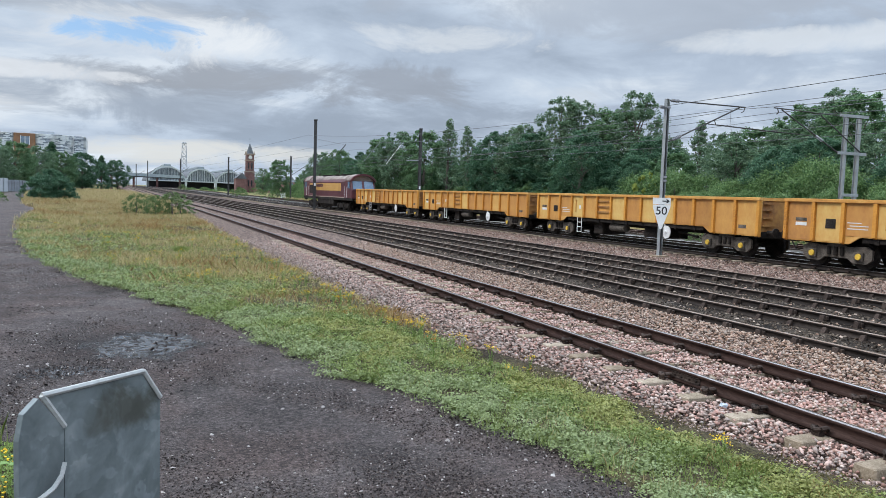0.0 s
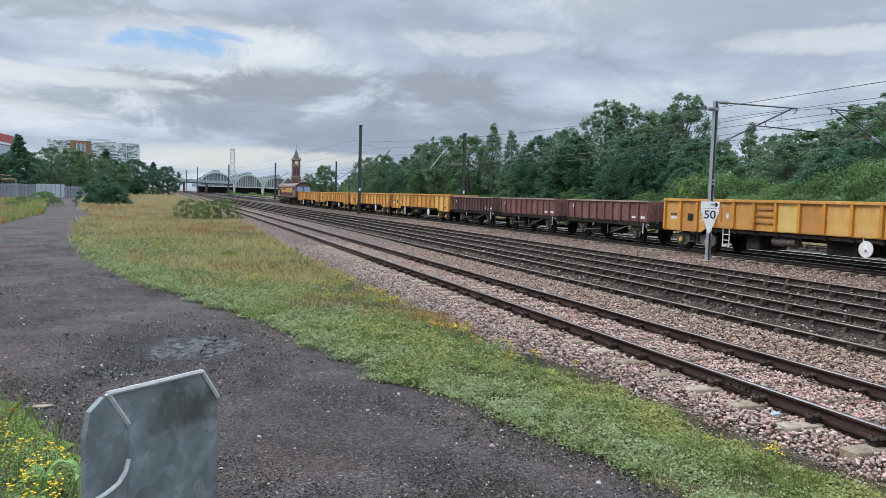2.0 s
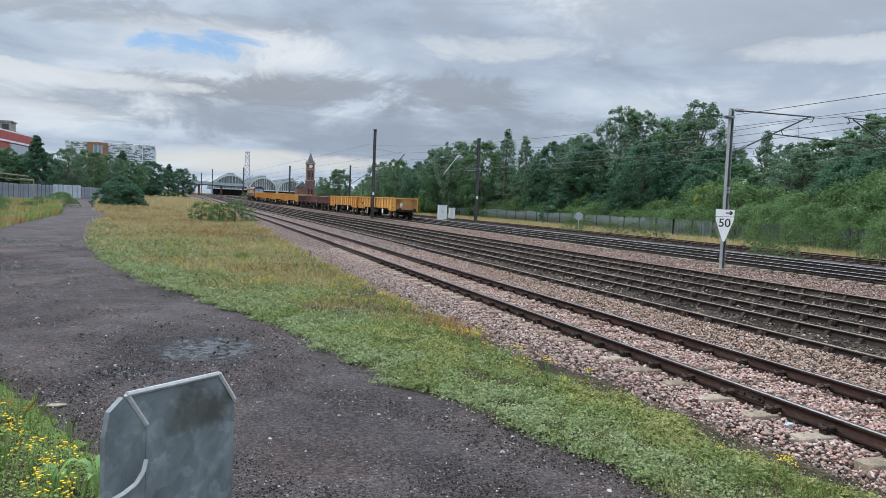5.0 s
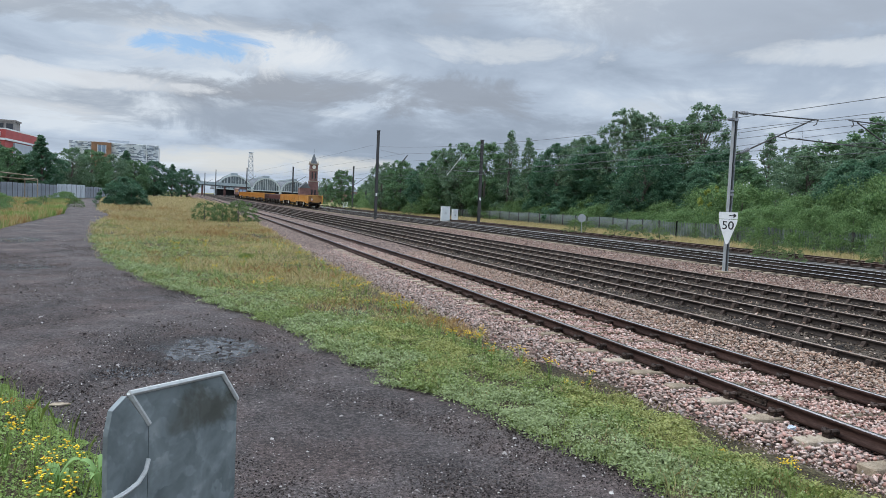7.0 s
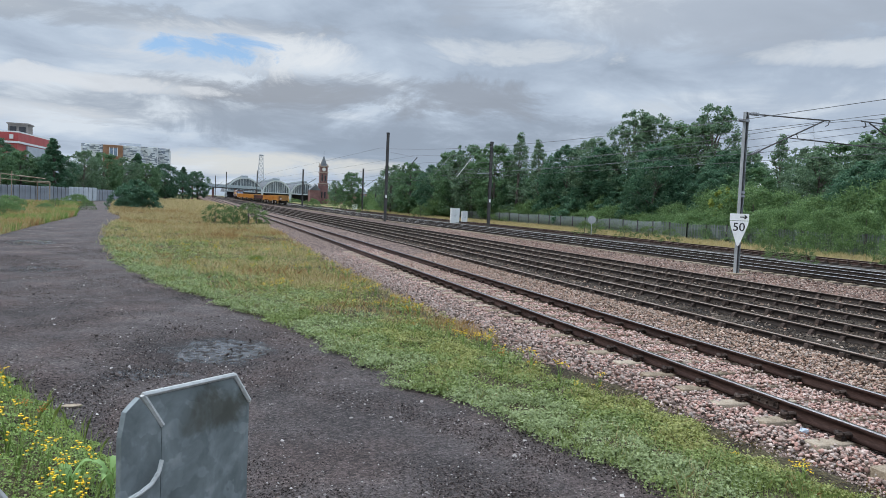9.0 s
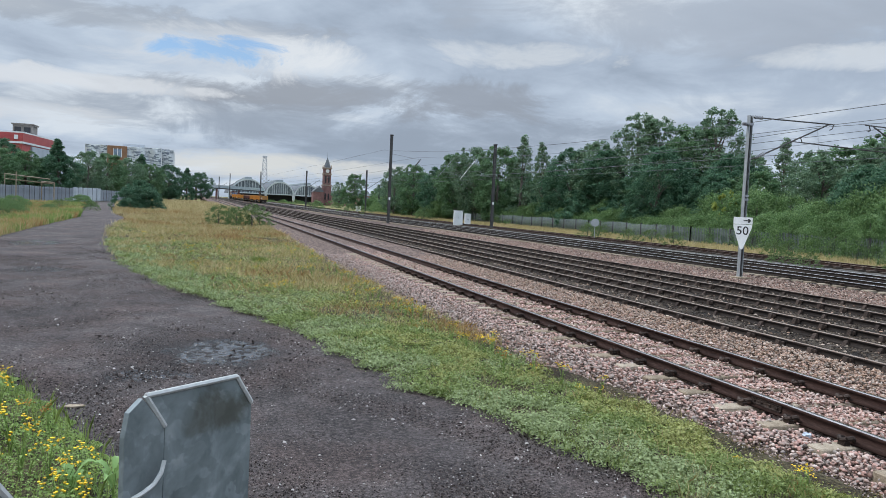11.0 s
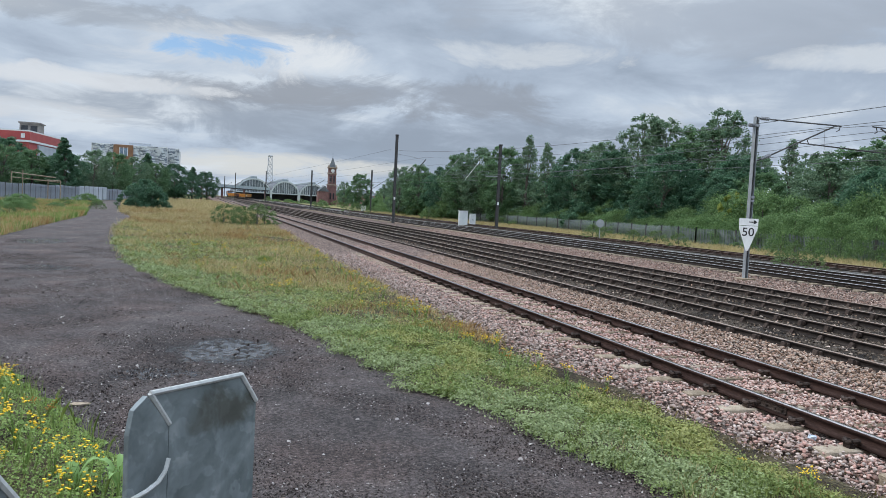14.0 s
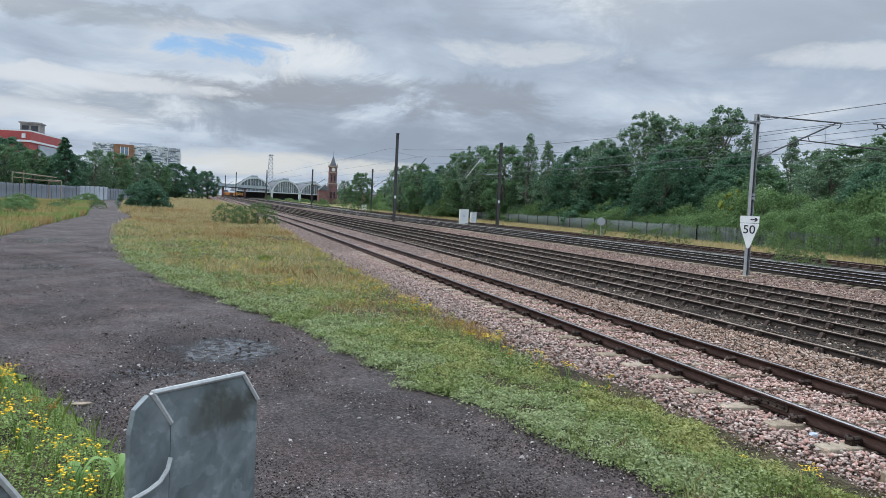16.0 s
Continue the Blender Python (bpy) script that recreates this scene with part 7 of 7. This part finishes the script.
    keep = (rng.random(len(X)) < np.clip(0.1 + 0.8 * ripple(X, Y, 1.7, 11), 0, 1)) & (margin(X, Y) > -0.15)
    V, F = blades(rng, X[keep], Y[keep], np.full(keep.sum(), PATHZ + 0.03), 0.13, 0.0020, 0.4)
    structure("thin_dry_grass", sheet("thin_dry_grass", V, F, M_STRAW), "thin dry grass stalks in the mossy verge", "grass", "stuff")
    n = 34000
    Y = 3.5 + 32 * rng.random(n) ** 1.6
    X = stone_edge(Y) - 0.12 + rng.normal(size=n) * 0.24
    keep = ripple(X, Y, 3.4, 15) + 0.4 * rng.normal(size=n) > 0.05
    X, Y = X[keep], Y[keep]
    V, F = leaflets(rng, X, Y, PATHZ + 0.03 + 0.03 * rng.random(len(X)), np.full(len(X), 0.011))
    structure("moss_edge", sheet("moss_edge", V, F, M_MOSS), "brown moss along the ballast edge", "moss", "stuff")
    n = 5200
    Y = 4.0 + 20 * rng.random(n) ** 1.4
    X = stone_edge(Y) - 0.35 + rng.normal(size=n) * 0.22
    keep = ripple(X, Y, 1.6, 19) > 0.55
    V, F = blades(rng, X[keep], Y[keep], np.full(int(keep.sum()), PATHZ + 0.02), 0.12, 0.0028, 0.5)
    structure("dead_sorrel", sheet("dead_sorrel", V, F, M_RUST), "dead rust-coloured sorrel stalks by the stones", "weeds", "stuff")
    # west verge and the strip by the far fence
    n = 60000
    Y = 32 + 90 * rng.random(n) ** 1.3
    X = path_west(Y) + 0.2 - 16 * rng.random(n) ** 1.4
    V, F = blades(rng, X, Y, np.full(n, PATHZ), 0.38 + 0.002 * Y, 0.006 + 0.0002 * Y, 0.3)
    pick = mottle(X, Y, 3.5, 91) + 0.18 * rng.normal(size=n)
    half = pick < 0.52
    brown = (pick < 0.30)
    F = F.reshape(-1, 5)
    structure("west_rusty_grass", sheet("west_rusty_grass", V, F[brown], M_RUST), "rust-brown dead stalks on the west verge", "grass", "stuff")
    half &= ~brown
    structure("west_dry_grass", sheet("west_dry_grass", V, F[half], M_STRAW), "tall dry grass on the west verge", "grass", "stuff")
    structure("west_green_grass", sheet("west_green_grass", V, F[~half & ~brown], M_WEED), "rank green grass on the west verge", "grass", "stuff")
    n = 40000
    Y = 18 + 150 * rng.random(n) ** 1.2
    X = lane(rng.uniform(35.4, 44.0, n), Y)
    V, F = blades(rng, X, Y, np.full(n, BED - 0.06), 0.40 + 0.001 * Y, 0.008 + 0.00015 * Y, 0.3)
    structure("lineside_dry_grass", sheet("lineside_dry_grass", V, F, M_STRAW), "dry yellow grass along the far fence", "grass", "stuff")
    # weeds by the camera's fence
    n = 62000
    Y = 4.4 + 7.5 * rng.random(n)
    X = path_west(Y) + 0.12 - 3.2 * rng.random(n) ** 1.3 + 0.12 * ripple(Y, Y, 5.0, 3)
    d = np.clip((path_west(Y) - X) / 0.8, 0, 1)
    V, F = leaflets(rng, X, Y, PATHZ + 0.02 + 0.34 * d * rng.random(n) * (0.55 + 0.45 * ripple(X, Y, 6.0, 2)), np.full(n, 0.013))
    structure("weed_mat", sheet("weed_mat", V, F, M_WEED), "tangled low green weeds beside the fence", "weeds", "stuff")
    n = 3200
    Y = 4.4 + 7.5 * rng.random(n)
    X = path_west(Y) + 0.1 - 3.0 * rng.random(n) ** 1.2
    V, F = blades(rng, X, Y, np.full(n, PATHZ), 0.26, 0.0028, 0.3)
    structure("weed_stems", sheet("weed_stems", V, F, M_BLADE), "upright green weed stems beside the fence", "weeds", "stuff")


def ragwort(seed, h, heads, mat):
    """A branching weed with flat heads of small flowers."""
    rng = random.Random(seed)
    p = thing("ragwort_plant", pose(0, 0, 0), "yellow-flowering ragwort plant in the verge", "wild flower", "ragwort plants")
    bm = bmesh.new()
    tips = []
    for i in range(heads):
        a = rng.uniform(0, 6.28)
        r = rng.uniform(0.02, 0.11)
        tip = Vector((math.cos(a) * r, math.sin(a) * r, h * rng.uniform(0.72, 1.0)))
        fork = Vector((tip.x * 0.3, tip.y * 0.3, h * 0.5))
        rod(bm, (0, 0, 0), fork, 0.004, 0.003, n=4)
        rod(bm, fork, tip, 0.003, 0.002, n=4)
        tips.append(tip)
    part("stem", bm, M_WEED, p)
    bm = bmesh.new()
    for i in range(16):
        a, z = rng.uniform(0, 6.28), h * rng.uniform(0.05, 0.8)
        l = rng.uniform(0.03, 0.075)
        c, s = math.cos(a), math.sin(a)
        v = [bm.verts.new(q) for q in ((0, 0, z), (c * l * 0.5 - s * 0.012, s * l * 0.5 + c * 0.012, z + 0.015), (c * l, s * l, z + 0.005), (c * l * 0.5 + s * 0.012, s * l * 0.5 - c * 0.012, z + 0.015))]
        bm.faces.new(v)
    part("foliage", bm, M_WEED, p)
    for tip in tips:
        bm = bmesh.new()
        for i in range(5):
            q = tip + Vector((rng.uniform(-0.034, 0.034), rng.uniform(-0.034, 0.034), rng.uniform(-0.03, 0.02)))
            r = rng.uniform(0.007, 0.0115)
            rod(bm, q, q + Vector((0, 0, 0.007)), r * 0.6, r, n=7)
        part("flower_head", bm, mat, p)
    return p


def build_flowers():
    protos = [ragwort(1, 0.34, 5, M_PETAL), ragwort(2, 0.26, 4, M_PETAL), ragwort(3, 0.40, 6, M_PETAL), ragwort(4, 0.36, 5, M_ORANGE)]
    tagged(protos[3], "ragwort plant gone over to orange seed heads")
    rng = random.Random(8)
    seen = [True] * 4
    def put(k, x, y, s):
        m = pose(x, y, PATHZ + 0.02, rng.uniform(-8, 8), rng.uniform(-8, 8), rng.uniform(0, 360))
        if seen[k]:
            protos[k].matrix_basis = m
            protos[k].scale = (s, s, s)
            seen[k] = False
        else:
            copy_thing(protos[k], m).scale = (s, s, s)
    for x, y, s in ((5.0, 5.2, 0.8), (5.15, 5.3, 0.7), (4.85, 5.9, 0.45), (4.9, 8.6, 0.6), (5.1, 8.9, 0.7), (4.6, 8.5, 0.55), (4.4, 11.2, 1.0), (4.55, 11.5, 1.0), (4.3, 12.2, 0.9), (4.6, 10.4, 0.7),
                    (3.9, 13.4, 0.8), (4.2, 14.6, 1.1), (4.4, 15.4, 1.1), (4.1, 16.4, 1.0), (4.0, 18.4, 1.1), (3.7, 19.0, 1.0), (4.2, 21, 1.2), (4.0, 24, 1.2), (3.6, 27, 1.3), (1.0, 26, 1.2), (-0.5, 31, 1.3), (0.2, 34, 1.3), (2.4, 30, 1.2)):
        put(rng.choice((0, 1, 2)), x, y, s)
    for i in range(48):
        y = 8.5 + 26 * rng.random() ** 1.2
        x = float(stone_edge(y)) - 0.25 - abs(rng.gauss(0, 0.55))
        put(rng.choice((0, 1, 1, 2, 2, 0, 3)), x, y, rng.uniform(0.6, 1.2))
    for i in range(26):
        y = rng.uniform(17, 42)
        x = float(path_east(y)) + 0.4 + (float(stone_edge(y)) - float(path_east(y)) - 0.8) * rng.random()
        put(rng.choice((0, 1, 2)), x, y, rng.uniform(0.9, 1.3))
    for i in range(46):
        y = rng.uniform(5.2, 9.8)
        x = float(path_west(y)) - 0.15 - 1.5 * rng.random()
        put(rng.choice((0, 0, 1, 2, 2, 3)), x, y, rng.uniform(0.8, 1.35))


def build_broad_weed(x, y, h, seed):
    rng = random.Random(seed)
    w = thing("broadleaf_weed", pose(x, y, PATHZ, 0, 0, rng.uniform(0, 360)), "pale green broad-leaved weed beside the fence", "weed", "broad-leaved weeds")
    bm = bmesh.new()
    rod(bm, (0, 0, 0), (0.01, 0, h), 0.012, 0.006, n=6)
    part("stem", bm, M_WEED, w)
    for i in range(7):
        a, z = i * 2.4 + rng.uniform(-0.3, 0.3), h * (0.2 + 0.75 * i / 7)
        l, wd = rng.uniform(0.12, 0.19), rng.uniform(0.026, 0.038)
        bm = bmesh.new()
        c, s = math.cos(a), math.sin(a)
        rows = []
        for k in range(6):
            u = k / 5
            ww = wd * math.sin(math.pi * (0.08 + 0.9 * u)) + 0.001
            r, zz = l * u, z + 0.16 * math.sin(u * 2.2) * l / 0.2
            rows.append([bm.verts.new((c * r - s * q, s * r + c * q, zz + abs(q) * 0.5)) for q in (-ww, 0, ww)])
        for p, q in zip(rows, rows[1:]):
            for j in range(2):
                bm.faces.new((p[j], p[j + 1], q[j + 1], q[j]))
        part("leaf", bm, M_BROAD, w, smooth=True)


def build_small():
    l = tagged(new("litter", None), "crumpled pale plastic litter by the rail", "litter")
    l.matrix_basis = pose(6.2, 6.45, BED + 0.06)
    rng = random.Random(3)
    bm = bmesh.new()
    bmesh.ops.create_icosphere(bm, subdivisions=2, radius=0.05)
    for v in bm.verts:
        v.co *= rng.uniform(0.55, 1.15)
        v.co.z *= 0.7
    part("crumpled_sheet", bm, M_LITTER, l)
    s = thing("flat_stone", pose(-1.32, 9.0, PATHZ + 0.012), "flat buff stone lying on the track", "stone")
    bm = bmesh.new()
    prism(bm, [(-0.11, -0.03), (0.0, -0.06), (0.12, -0.01), (0.06, 0.05), (-0.06, 0.05)], -0.01, 0.004, "z")
    part("slab", bm, M_CONC, s, bevel=0.003)


build_stones()
build_grass()
build_flowers()
build_broad_weed(-0.93, 6.3, 0.17, 1)
build_broad_weed(-0.62, 6.2, 0.25, 2)
build_small()


def build_tufts():
    rng = np.random.default_rng(44)
    for x, y, n, h in ((1.9, 28.1, 360, 0.22), (4.6, 5.4, 160, 0.09), (5.0, 4.9, 200, 0.11), (4.5, 8.2, 140, 0.08)):
        t = tagged(new("grass_tuft"), "thick tuft of fresh green grass in the verge", "grass tuft", "grass tufts")
        t.matrix_basis = pose(x, y, PATHZ + 0.03)
        a, r = rng.uniform(0, 6.283, n), 0.16 * np.sqrt(rng.random(n))
        V, F = blades(rng, np.cos(a) * r * 1.5, np.sin(a) * r, np.zeros(n), h, 0.0035 + 0.00015 * y, 0.5)
        share("blade_clump", sheet("blade_clump", V, F, M_BLADE), t)


build_tufts()


# ---- what moves ----
def on_line(y):
    x = float(lane(23.75, y))
    slope = (float(lane(23.75, y + 2)) - float(lane(23.75, y - 2))) / 4
    return pose(x, y, float(climb(y)), 0, 0, -math.degrees(math.atan(slope)))


def motions():
    for vehicle, y0 in TRAIN:
        walk(vehicle, [(k * 0.5, on_line(y0 + 28.7 * k * 0.5)) for k in range(33)])


motions()
